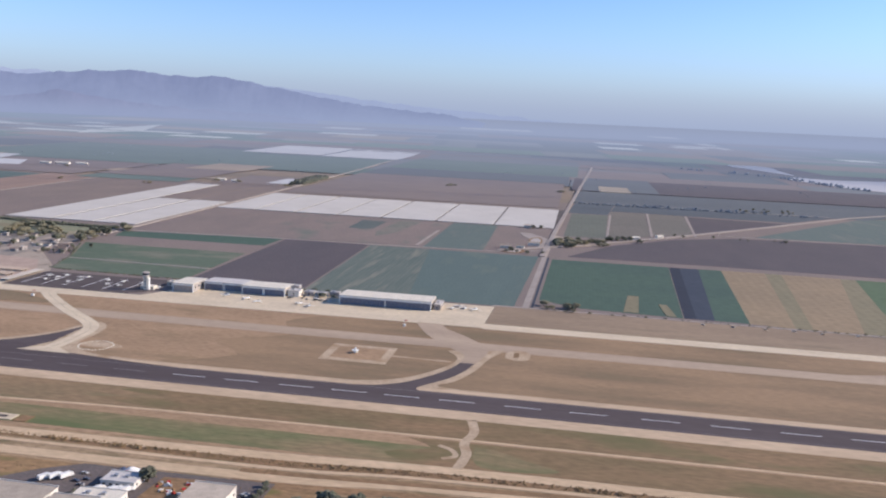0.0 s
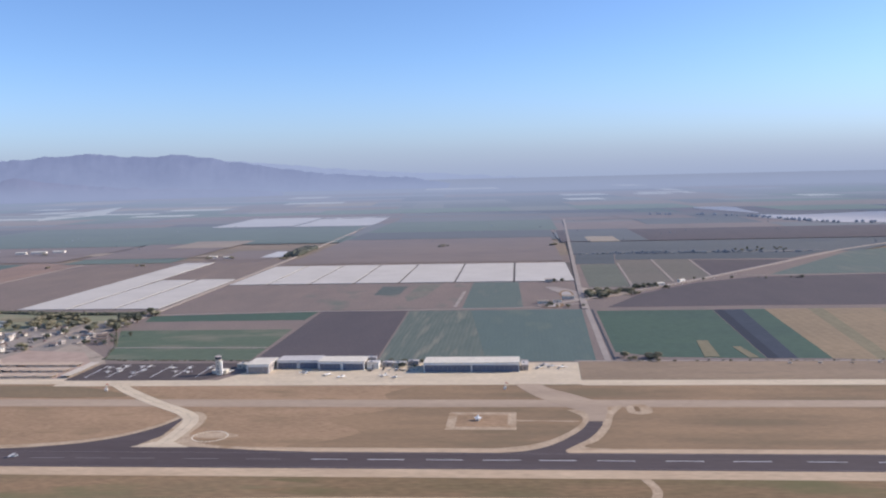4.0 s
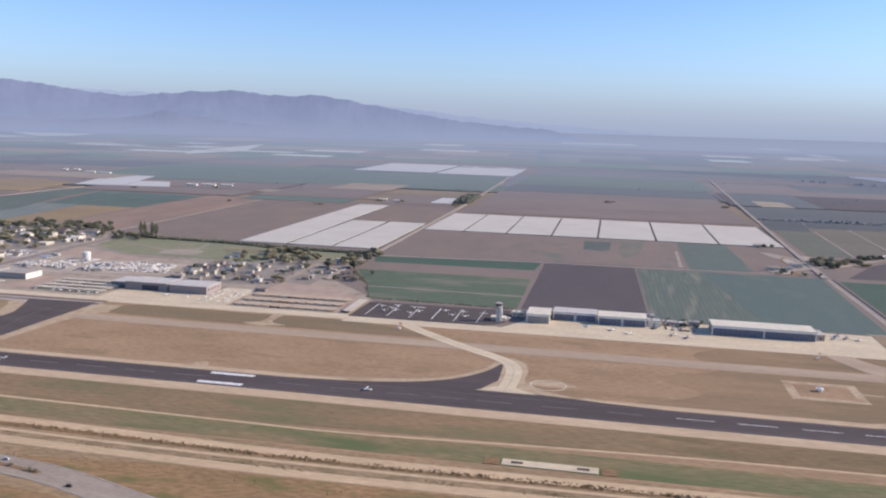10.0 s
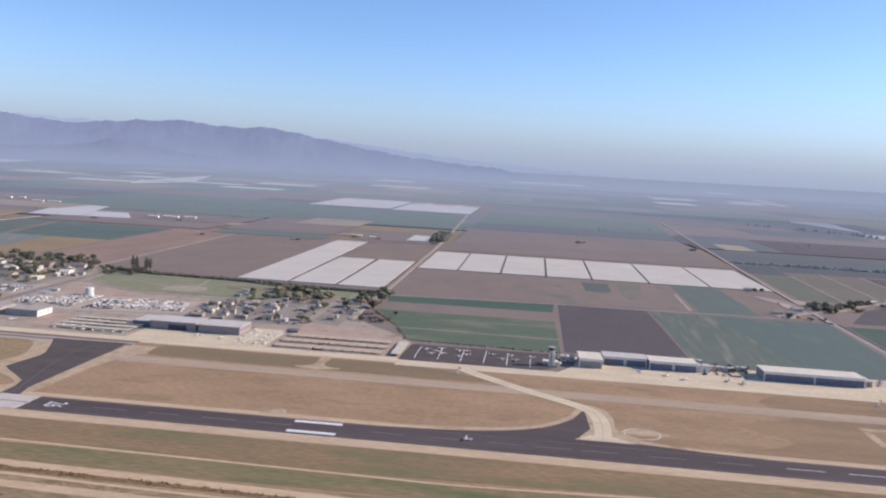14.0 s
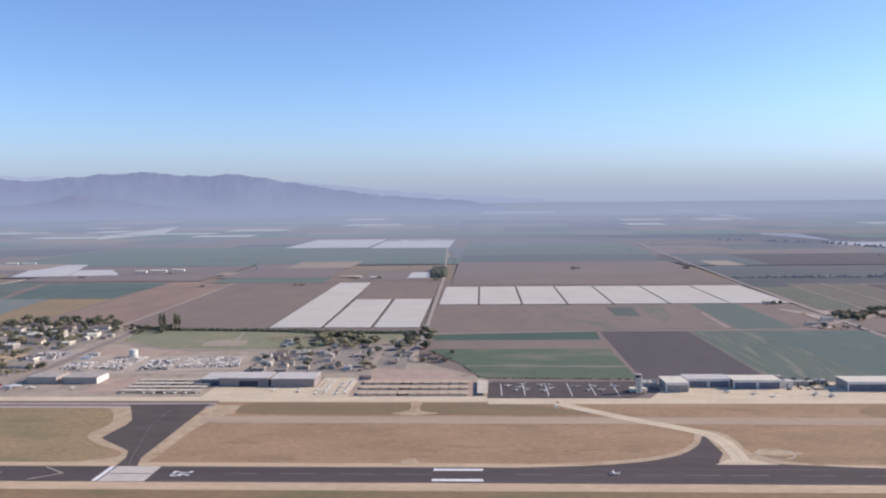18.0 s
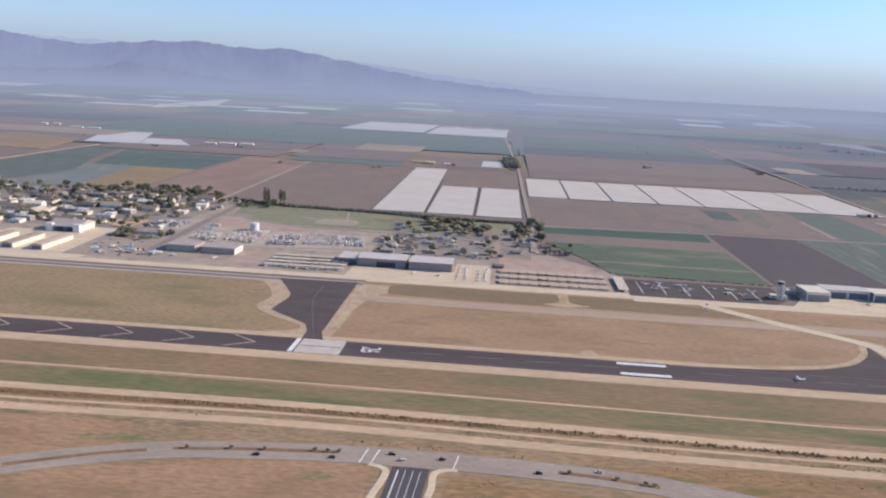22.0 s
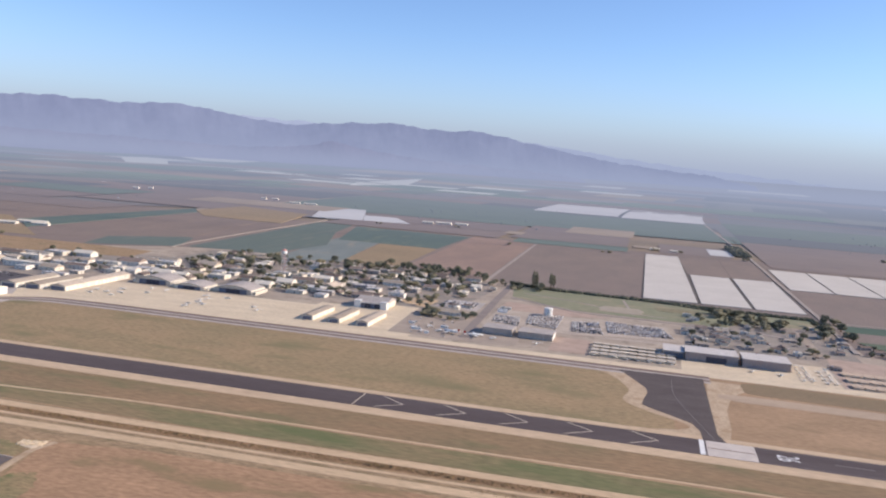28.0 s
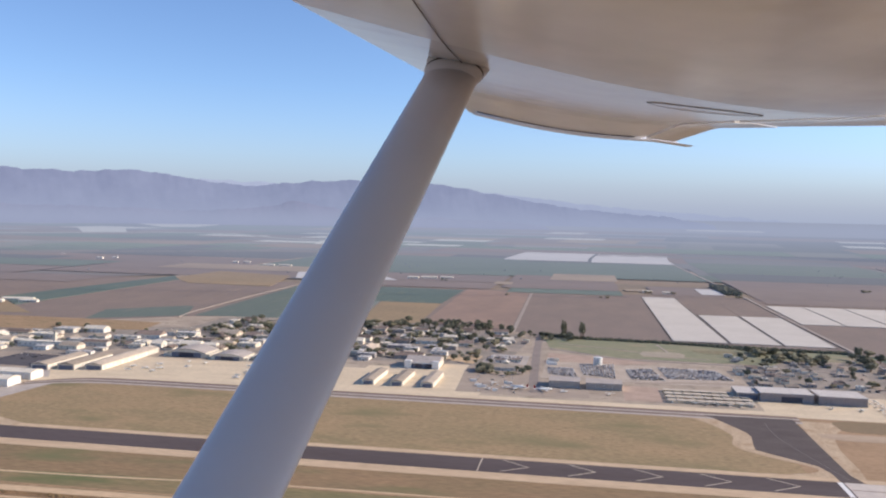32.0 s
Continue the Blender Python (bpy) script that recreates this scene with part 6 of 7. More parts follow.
def car_crowd(spots, name, label):
    """Far stored cars that nobody could count, joined by paint."""
    for tint in range(4):
        g = Geo()
        for x, y, a, k in spots:
            if k != tint:
                continue
            ca, sa = math.cos(a), math.sin(a)
            n0 = len(g.v)
            g.box(-2.2, 2.2, -0.9, 0.9, 0.3, 0.95)
            g.box(-1.6, 0.9, -0.8, 0.8, 0.95, 1.5, 0.25)
            g.v[n0:] = [(x + p * ca - q * sa, y + p * sa + q * ca, r + 0.16) for p, q, r in g.v[n0:]]
        if g.v:
            tagged(part(name, g, CAR_PAINTS[tint]), CAR_WORDS[tint] + " " + label, "cars", kind="stuff")


spots = []
LOTS = (((-252, 424), (-216, 411), (-224, 476), (-256, 474), 3.7), ((-206, 430), (-167, 416), (-167, 520), (-212, 498), 3.9),
        ((-144, 415), (-104, 415), (-116, 500), (-149, 486), 3.6), ((-97, 432), (-14, 440), (-30, 508), (-104, 514), 4.1))
for (ax, ay), (bx, by), (ex, ey), (dx, dy), gap in LOTS:
    columns = int((bx - ax) / gap)
    for c in range(columns + 1):
        u = c / columns
        foot, head = (ax + (bx - ax) * u, ay + (by - ay) * u), (dx + (ex - dx) * u, dy + (ey - dy) * u)
        n = int((head[1] - foot[1]) / 5.7)
        for k in range(n):
            if R.random() < 0.08 or (k == n // 2 and n > 12):
                continue
            v = (k + 0.5) / n
            spots.append((foot[0] + (head[0] - foot[0]) * v + R.uniform(-0.3, 0.3), foot[1] + (head[1] - foot[1]) * v, math.pi * (0.5 + R.randint(0, 1)) + R.uniform(-0.06, 0.06),
                          R.choices([0, 1, 2, 3], [6, 7, 1, 2])[0]))
spots.sort(key=lambda q: q[1])
near = spots[:96]
for x, y, a, k in near:
    car(x, y, math.degrees(a), k, "cars in the storage lot", "parked in the storage lot", 0.16)
car_crowd(spots[96:], "stored_cars", "cars stored close together in rows")
sheet("tan_yard", [(-410, 500), (-362, 470), (-356, 540), (-402, 545)], 0.165, DIRT, "bare tan yard behind the gabled hangar", "yard")
band("lot_lane", [(-143, 392), (-82, 412), (-8, 420)], 9, 0.19, ROAD, "worn grey lane beside the storage lot", "road")
for x, y in ((-252, 499), (-254, 512)):
    crate = thing("storage_container", x, y, 0.16, 0, "white flat-roofed container behind the storage lot", "container", "lot containers")
    part("box", Geo().box(-7, 7, -1.3, 1.3, 0, 2.7), WHITE, crate)
    part("container_door", Geo().box(7, 7.06, -1.1, 1.1, 0.1, 2.4), STEEL, crate)
lot2 = [(-346 + i * 3.0, 500 + r * 9, 1.57, R.choices([0, 1, 2, 3], [4, 4, 3, 2])[0]) for r in range(6) for i in range(17) if R.random() > 0.2]
car_crowd(lot2, "parked_cars", "cars parked in the base car park")
for x, y, a, k in ((76, -212, 185, 2), (111, -201, 5, 2), (118, -208, 30, 0), (142, -203, 5, 2), (200, -211, -2, 2), (236, -203, 176, 0), (300, -229, -20, 2), (31, -216, 185, 2)):
    car(x, y, a, k, "cars on the road", "on the main road" if y < -100 else "parked on the runway edge", 0.18)
light_plane(420, 0.5, 180, True)
for i in range(14):
    light_plane(131 + (i % 2) * 24 + R.uniform(-1, 1), 286 + (i // 2) * 11, R.choice([80, 95, 265]), True)
for i in range(9):
    car(1150 + i * 33 + R.uniform(-5, 5), 338 + R.uniform(-3, 3), R.uniform(-10, 10), 0, "cars along the airfield fence", "parked along the airfield fence", 0.12)
for i in range(16):
    car(R.uniform(660, 724), R.uniform(302, 318), R.choice([0, 90]), R.randint(0, 3), "cars by the hangars", "parked between the hangars", 0.2)
for i in range(34):
    car(R.uniform(20, 200), R.uniform(400, 560), R.choice([0, 90]), R.randint(0, 4), "cars in the yards", "parked in a yard by houses", 0.1)
for i in range(14):
    car(R.uniform(-1000, -920), R.choice([306, 322, 338, 354, 368]), 90, R.randint(0, 3), "cars in the dark lot", "parked in the dark lot", 0.16)

# ---- base town ----
def town(x0, x1, y0, y1, count, size=(9, 26), avoid=()):
    done = []
    tries = 0
    while len(done) < count and tries < count * 30:
        tries += 1
        w, d = R.uniform(*size), R.uniform(size[0] * 0.8, size[1] * 0.6)
        x, y = R.uniform(x0, x1), R.uniform(y0, y1)
        if any(abs(x - a) < (w + c) / 2 + 3 and abs(y - b) < (d + e) / 2 + 3 for a, b, c, e in done + list(avoid)):
            continue
        done.append((x, y, w, d))
    return done


BLOCKED = [(-765, 430, 75, 60), (-700, 425, 65, 60), (-634, 430, 75, 60), (-425, 440, 70, 80), (-320, 570, 80, 80), (-372, 500, 60, 70), (-320, 400, 90, 140), (-690, 600, 14, 400), (-671, 666, 14, 14), (-280, 600, 20, 500)]
ALL_HOUSES = []
for zone in ((-880, -320, 460, 640, 62, (14, 42)), (-860, -330, 640, 800, 60, (10, 30)), (-1130, -890, 390, 600, 26, (12, 44)), (-330, -300, 470, 700, 6, (8, 14)),
             (0, 155, 410, 560, 34, (8, 22)), (175, 212, 440, 640, 8, (8, 14)), (0, 150, 560, 640, 8, (8, 16))):
    spots = town(*zone[:4], zone[4], zone[5], BLOCKED)
    for x, y, w, d in spots:
        if x > -300 and R.random() < 0.1:
            continue
        kind = R.random()
        if x > -300:
            w, d = w * 0.85, d * 0.85
        wall = R.choice([WALL_CREAM, WALL_WHITE, WALL_CREAM, WALL_WHITE, WALL_GREY] if x < -300 else [WALL_GREY, WALL_CREAM, WALL_WHITE])
        flat = kind < 0.45
        top = R.choice([ROOF_TAN, ROOF_WHITE, ROOF_GREY]) if flat else R.choice([ROOF_TILE, ROOF_TAN, ROOF_TILE, ROOF_WHITE] if x < -300 else [ROOF_TILE, ROOF_TAN, ROOF_TILE])
        label = ("flat-roofed " if flat else "pitched-roof ") + {WALL_CREAM: "cream", WALL_WHITE: "white", WALL_GREY: "grey"}[wall] + " building among trees on the base"
        house(x, y, w, d, R.uniform(3.4, 7.0) if w > 18 else R.uniform(3, 4.5), R.choice([0, 0, 90, 4]) if abs(w - d) < 8 else R.uniform(-4, 4), "flat" if flat else "gable", wall, top, label)
    ALL_HOUSES += spots
for x, y, w, d, h in ((-1000, 440, 90, 16, 8), (-960, 480, 60, 14, 7), (-1060, 520, 44, 24, 7), (-930, 540, 40, 12, 5)):
    house(x, y, w, d, h, 2, "flat", WALL_WHITE, ROOF_WHITE, "long white-roofed base building", every=8)
chim = thing("brick_chimney", -1010, 470, 0, 0, "square tan brick chimney tower", "chimney")
part("stack", Geo().box(-2, 2, -2, 2, 0, 17, 0.4), WALL_CREAM, chim)
part("cap", Geo().box(-2, 2, -2, 2, 17, 18), ROOF_TAN, chim)

# ---- buildings on the near side ----
for x, y, w, d, h, rz, top, lab in ((697, -260, 42, 62, 8, 0, ROOF_TAN, "large white industrial building with tan roof"), (742, -228, 28, 13, 6, 3, ROOF_WHITE, "white-roofed workshop behind the office"),
                                    (735, -250, 27, 28, 8, 3, ROOF_TAN, "white two-storey office with tan roof"), (741, -200, 21, 14, 4, 2, ROOF_GREY, "low grey-roofed building beside a tent"),
                                    (801, -230, 25, 54, 8, 0, ROOF_TAN, "long white industrial building with tan roof")):
    house(x, y, w, d, h, rz, "flat", WALL_WHITE, top, lab, group="industrial buildings", every=4)
sheet("industrial_lot", [(664, -212), (682, -194), (704, -180), (828, -178), (827, -300), (655, -300)], 0.11, LOT, "dark asphalt yard of the industrial buildings", "lot")
sheet("scrap_yard", [(760, -186), (786, -184), (786, -216), (758, -216)], 0.15, DIRT_DARK, "brown dirt yard with scrap", "yard")
for i in range(22):
    scrap = thing("scrap_pile", R.uniform(762, 784), R.uniform(-213, -189), 0.15, R.uniform(0, 90), R.choice(["rusty red scrap in a dirt yard", "pale crate in a dirt yard"]), "scrap", "scrap in the yard")
    part("heap", Geo().box(-R.uniform(0.6, 1.6), R.uniform(0.6, 1.6), -0.8, 0.8, 0, R.uniform(0.6, 1.6), 0.2), R.choice([RED, DIRT_DARK, WHITE, STEEL]), scrap)
for i, (x, y) in enumerate(((694, -206), (699, -203), (705, -201), (741, -212), (745, -211), (749, -210), (733, -213))):
    truck = thing("white_truck", x, y, 0.11, 62, "white box truck parked in the yard", "truck", "trucks in the industrial yard")
    part("box", Geo().box(-4.2, 2.2, -1.25, 1.25, 0.9, 3.4), WHITE, truck)
    part("cab", Geo().box(2.4, 4.2, -1.15, 1.15, 0.6, 2.5, 0.15), WHITE, truck)
    part("windscreen", Geo().box(4.05, 4.16, -0.9, 0.9, 1.5, 2.3), GLASS, truck)
    for px in (-2.8, 3.2):
        for py in (-1.1, 1.1):
            part("wheel", Geo().rings([((px, py - 0.15, 0.45), 0.45, 0.45, (1, 0, 0), (0, 0, 1)), ((px, py + 0.15, 0.45), 0.45, 0.45, (1, 0, 0), (0, 0, 1))], 8), RUBBER, truck)
sheet("workshop_lot", [(856, -196), (922, -190), (924, -300), (853, -300)], 0.1, CONCRETE_GREY, "grey yard round the ribbed-roof building", "lot")
wr = thing("ribbed_roof_building", 890, -250, 0, 0, "large building with ribbed white roof and skylights", "building", "industrial buildings")
part("wall", Geo().box(-31, 31, -25, 25, -0.3, 8.2), WALL_GREY, wr)
part("roof", Geo().gable(-32, 32, -26, 26, 8.22, 10.6, "x"), ROOF_WHITE, wr)
for i in range(14):
    for s in (-1, 1):
        for k in (7, 17):
            o = part("skylight", shared().setdefault("skylight", Geo().box(-0.6, 0.6, -3, 3, 0, 0.25).mesh("skylight", ROOF_TAN)), None, wr)
            o.location = (-28 + i * 4.3, s * k, 10.6 - 2.4 * k / 26 + 0.05)
            o.rotation_euler = (radians(-s * 5.2), 0, 0)
for i in range(4):
    part("roll_door", Geo().box(-24 + i * 13, -17 + i * 13, -25.3, -24.9, 0, 5), WALL_WHITE, wr)
band("driveway", [(929, -176), (929, -300)], 10, 0.15, ROAD, "grey driveway", "road")
sub = thing("substation_yard", 940, -186, 0, 0, "walled yard with white equipment boxes", "yard")
for a in (Geo().box(-11, 11, 7.6, 8, 0, 2.2), Geo().box(-11, 11, -8, -7.6, 0, 2.2), Geo().box(-11, -10.6, -8, 8, 0, 2.2), Geo().box(10.6, 11, -8, 8, 0, 2.2)):
    part("yard_wall", a, ROOF_TILE, sub)
for i in range(5):
    part("equipment_box", Geo().box(-8 + i * 3.6, -6 + i * 3.6, -3, 1, 0, 2.6 + 0.5 * (i % 2)), ROOF_TAN if i % 2 else STEEL, sub)
sheet("covered_rows_field", [(938, -224), (1000, -196), (1060, -190), (1250, -186), (1250, -420), (930, -420)], 0.14, SCREEN, "dark crop field under mesh with fine rows", "field")
tent = thing("party_tent", 739, -187, 0.1, 0, "red, white and blue peaked tent", "tent")
part("canopy", Geo().cyl(0, 0, 2.2, 4.6, 5.5, 0.4, 8), WHITE, tent)
part("stripe_canopy", Geo().cyl(-1, -3.5, 2.0, 3.8, 3.4, 0.3, 8), RED, tent)
part("stripe_canopy", Geo().cyl(-5, 0, 2.0, 3.9, 3.6, 0.3, 8), CAR_PAINTS[3], tent)
for s in (-4, 4):
    part("pole", Geo().cyl(s, -3, 0, 2.4, 0.12), STEEL, tent)
for i in range(18):
    car(R.choice([R.uniform(712, 728), R.uniform(816, 822)]), R.uniform(-240, -188), R.choice([0, 5]), R.randint(0, 3), "cars in the industrial yard", "parked in the industrial yard", 0.1)
for i in range(14):
    car(R.uniform(866, 916), R.uniform(-214, -204), 90, R.randint(0, 3), "cars by the ribbed-roof building", "parked by the ribbed-roof building", 0.1)
band("lot_path", curve([(-438, -300), (-442, -271), (-444, -254), (-448, -233), (-450, -216), (-446, -199)]), 5, 0.14, DIRT_THIN, "sandy path beside the office lot", "path")
band("lot_kerb", [(-545, -241.5), (-499, -235), (-475, -233.5), (-452, -234)], 1.0, 0.3, CONCRETE_GREY, "pale concrete kerb of the office lot", "kerb")
sheet("office_lot", [(-660, -284), (-545, -242), (-499, -236), (-475, -234.5), (-451, -235), (-447, -261), (-441, -295), (-450, -330), (-520, -400), (-700, -400)], 0.12, LOT, "dark asphalt lot round the white office", "lot")
off = thing("office_building", -490, -290, 0, 8, "white two-storey office with dark windows", "building", "industrial buildings")
part("wall", Geo().box(-26, 26, -16, 16, -0.2, 9), WALL_CREAM, off)
part("roof", Geo().box(-25.6, 25.6, -15.6, 15.6, 9, 9.4), ROOF_TAN, off)
for x0, x1, y0, y1 in ((-26.4, 26.4, -16.4, -15.6), (-26.4, 26.4, 15.6, 16.4), (-26.4, -25.6, -15.6, 15.6), (25.6, 26.4, -15.6, 15.6)):
    part("parapet", Geo().box(x0, x1, y0, y1, 9, 10.2), WALL_CREAM, off)
for y0 in (-16.8, -7.4, 5.0, 12.6):
    part("pier", Geo().box(25.6, 27.0, y0, y0 + 3.4, 0, 10.7), WALL_CREAM, off)
for y0 in (-3.4, -0.6, 2.2):
    part("tall_opening", Geo().box(25.9, 26.15, y0, y0 + 1.9, 0.2, 7.4), GLASS, off, "tall dark entrance opening")
for y0 in (-12.6, -10.0, 9.0):
    for z0 in (1.2, 5.4):
        part("window", Geo().box(25.9, 26.15, y0, y0 + 2.0, z0, z0 + 2.4), GLASS, off)
        part("sill", Geo().box(26.0, 26.4, y0 - 0.2, y0 + 2.2, z0 - 0.3, z0), WALL_WHITE, off)
for x0 in (-26.6, -9, 9, 21.6):
    part("pier", Geo().box(x0, x0 + 4, -16.8, -15.9, 0, 10.4), WALL_CREAM, off)
for i in range(10):
    for z0 in (1.4, 5.6):
        part("window", Geo().box(-21 + i * 4.4, -18.6 + i * 4.4, -16.14, -15.9, z0, z0 + 2.2), GLASS, off)
for x0, y0 in ((-12, -4), (2, 3), (14, -6)):
    part("roof_unit", Geo().box(x0, x0 + 3, y0, y0 + 2.4, 9.4, 10.9), STEEL, off)
for i in range(20):
    car(R.uniform(-540, -458), R.choice([-247, -254, -262]) + R.uniform(-1, 1), 95, R.randint(0, 3), "cars by the white office", "parked by the white office", 0.12)
sheet("rubble_patch", ragged([(-469, -211), (-467, -205), (-459, -203), (-451, -199), (-450, -207), (-452, -217), (-460, -214)], 2.0, 5, 4), 0.3, CONCRETE, "pale spread rubble and sand", "ground")

# farms on the plain
NEAR_FARMS = ((880, 800, 18, 8, 5), (905, 808, 14, 8, -4), (926, 850, 20, 9, 8), (1110, 1010, 18, 8, 20), (1160, 1055, 16, 7, 40), (985, 905, 14, 8, 0), (900, 1090, 16, 8, 0),
              (-1480, 930, 60, 14, 10), (-1450, 985, 70, 14, 10), (-1400, 950, 40, 12, 10))
FAR_FARMS = ((-40, 1720, 26, 10), (10, 1700, 20, 10), (-2405, 2560, 34, 14), (-2380, 2610, 24, 12), (-2130, 2405, 26, 12), (-2098, 2462, 20, 12), (-1557, 2409, 20, 12),
             (-1520, 2435, 24, 12), (-1386, 2322, 44, 12), (-1320, 2317, 50, 12), (-752, 1935, 34, 12), (-705, 1958, 50, 14), (-652, 1985, 40, 12))
for x, y, w, d, rz in NEAR_FARMS + tuple(q + (0,) for q in FAR_FARMS):
    house(x, y, w, d, R.uniform(3.5, 5.5), rz, "gable", WALL_WHITE, ROOF_TAN if 860 < x < 1000 else ROOF_WHITE, "tan-roofed farm shed by the crossroads" if 860 < x < 1000 else "white farm building beside fields", "farm building", group="farm buildings", every=8)
sheet("farm_yard", curve([(890, 1010), (915, 1000), (950, 930), (954, 850), (935, 840), (925, 900), (900, 960), (890, 1010)]), 0.4, LANE, "pale dirt track round the farm pads", "yard")
for x, y, a, b in ((926, 905, 13, 52), (893, 780, 22, 26)):
    rim = [(x + a * math.cos(t * 0.3142), y + b * math.sin(t * 0.3142)) for t in range(20)]
    sheet("farm_pad_rim", rim, 0.43, DIRT_DARK, "dark bank round a farm pad", "bank")
    sheet("farm_pad", [(x + (p - x) * 0.72, y + (q - y) * 0.78) for p, q in rim], 0.5, CONCRETE_GREY, "pale round farm pad", "yard")
sheet("farm_yard", [(956, 842), (1050, 905), (1010, 940), (956, 1000)], 0.45, WORN, "worn dirt farm yard by the crossroads", "yard")

# ---- trees ----
def crown_mesh(name, seed, rx, rz, zc, clumps, material, base=0.0):
    rr = random.Random(seed)
    g = Geo()
    t = (1 + 5 ** 0.5) / 2
    ico = [Vector(p).normalized() for p in ((-1, t, 0), (1, t, 0), (-1, -t, 0), (1, -t, 0), (0, -1, t), (0, 1, t), (0, -1, -t), (0, 1, -t), (t, 0, -1), (t, 0, 1), (-t, 0, -1), (-t, 0, 1))]
    tri = [(0, 11, 5), (0, 5, 1), (0, 1, 7), (0, 7, 10), (0, 10, 11), (1, 5, 9), (5, 11, 4), (11, 10, 2), (10, 7, 6), (7, 1, 8), (3, 9, 4), (3, 4, 2), (3, 2, 6), (3, 6, 8), (3, 8, 9), (4, 9, 5), (2, 4, 11), (6, 2, 10), (8, 6, 7), (9, 8, 1)]
    for _ in range(clumps):
        while True:
            p = Vector((rr.uniform(-1, 1), rr.uniform(-1, 1), rr.uniform(-1, 1)))
            if 0.25 < p.length < 1:
                break
        p *= 0.72 + 0.28 * rr.random()
        width = 1 - base * max(0, p.z)
        c = Vector((p.x * rx * width, p.y * rx * width, zc + p.z * rz))
        s = rr.uniform(0.16, 0.36) * rx
        k = len(g.v)
        g.v += [tuple(c + Vector((q.x * s * rr.uniform(0.6, 1.35), q.y * s * rr.uniform(0.6, 1.35), q.z * s * rr.uniform(0.5, 1.1)))) for q in ico]
        g.f += [tuple(k + i for i in f) for f in tri]
    return g.mesh("crown", material)


def trunk_mesh(seed, h, r):
    rr = random.Random(seed)
    g = Geo()
    U, V = (1, 0, 0), (0, 1, 0)
    g.rings([((0, 0, -0.2), r * 1.3, r * 1.3, U, V), ((0.1, 0, h * 0.4), r * 0.9, r * 0.9, U, V), ((0.2, 0.1, h), r * 0.4, r * 0.4, U, V)], 7)
    for i in range(4):
        a = rr.uniform(0, 6.3)
        z = h * rr.uniform(0.5, 0.85)
        g.rings([((0.1, 0, z), r * 0.5, r * 0.5, U, V), ((math.cos(a) * h * 0.3, math.sin(a) * h * 0.3, z + h * 0.3), r * 0.15, r * 0.15, U, V)], 5)
    return g.mesh("trunk", TRUNK)


KINDS = {
    "round": [(crown_mesh("c", s, 3.6, 2.9, 5.4, 46, LEAF), trunk_mesh(s, 5.2, 0.32)) for s in (1, 2, 3)],
    "wide": [(crown_mesh("c", s, 5.4, 3.2, 6.2, 60, LEAF_DRY), trunk_mesh(s, 6.0, 0.42)) for s in (4, 5)],
    "dark": [(crown_mesh("c", s, 4.2, 4.4, 6.8, 56, LEAF_DARK), trunk_mesh(s, 7.0, 0.4)) for s in (6, 7, 8)],
    "tall": [(crown_mesh("c", s, 3.0, 9.0, 11.5, 70, LEAF_DARK, 0.6), trunk_mesh(s, 14.0, 0.45)) for s in (9, 10)],
    "shrub": [(crown_mesh("c", s, 1.5, 0.9, 1.0, 16, LEAF_DRY), trunk_mesh(s, 0.9, 0.1)) for s in (12, 13)],
}
TREE_LABELS = {"round": "round green street tree", "wide": "wide olive-green tree", "dark": "dense dark green tree", "tall": "tall slim dark evergreen", "shrub": "low dry olive shrub"}


def tree(x, y, kind, size=1.0, where="among buildings"):
    cr, tr = R.choice(KINDS[kind])
    ob = thing("tree" if kind != "shrub" else "shrub", x, y, 0.0, R.uniform(0, 360), TREE_LABELS[kind] + " " + where, "tree" if kind != "shrub" else "shrub", "trees")
    ob.scale = (size * 1.3, size * 1.3, size * R.uniform(0.75, 0.95)) if kind != "tall" else (size, size, size)
    part("trunk", tr, None, ob)
    part("crown", cr, None, ob)
    return ob


FAR_TREES = []


def grove(x0, x1, y0, y1, count, kinds, where, size=(0.7, 1.3)):
    """Trees set at random; of the ones in a town or wood past 540 m only every seventh is a thing of its own."""
    for i in range(count):
        x, y, k, s = R.uniform(x0, x1), R.uniform(y0, y1), R.choice(kinds), R.uniform(*size)
        if y > 540 and i % 7:
            FAR_TREES.append((x, y, k, s))
        else:
            tree(x, y, k, s, where)


def joined_trees():
    for kind in KINDS:
        for v, (cr, tr) in enumerate(KINDS[kind]):
            mine = [q for i, q in enumerate(q for q in FAR_TREES if q[2] == kind) if i % len(KINDS[kind]) == v]
            for name, me in (("tree_crowns", cr), ("tree_trunks", tr)):
                co = np.array([p.co[:] for p in me.vertices])
                fa = [tuple(p.vertices) for p in me.polygons]
                g = Geo()
                for x, y, _, s in mine:
                    a = R.uniform(0, 6.3)
                    c, n = math.cos(a) * s * 1.35, math.sin(a) * s * 1.35
                    k = len(g.v)
                    g.v += [(x + p[0] * c - p[1] * n, y + p[0] * n + p[1] * c, p[2] * s * 0.85) for p in co]
                    g.f += [tuple(k + i for i in f) for f in fa]
                if g.v:
                    tagged(part(name, g, me.materials[0]), "crowded trees among the base houses" if name == "tree_crowns" else "trunks of the crowded base trees", "trees", kind="stuff")


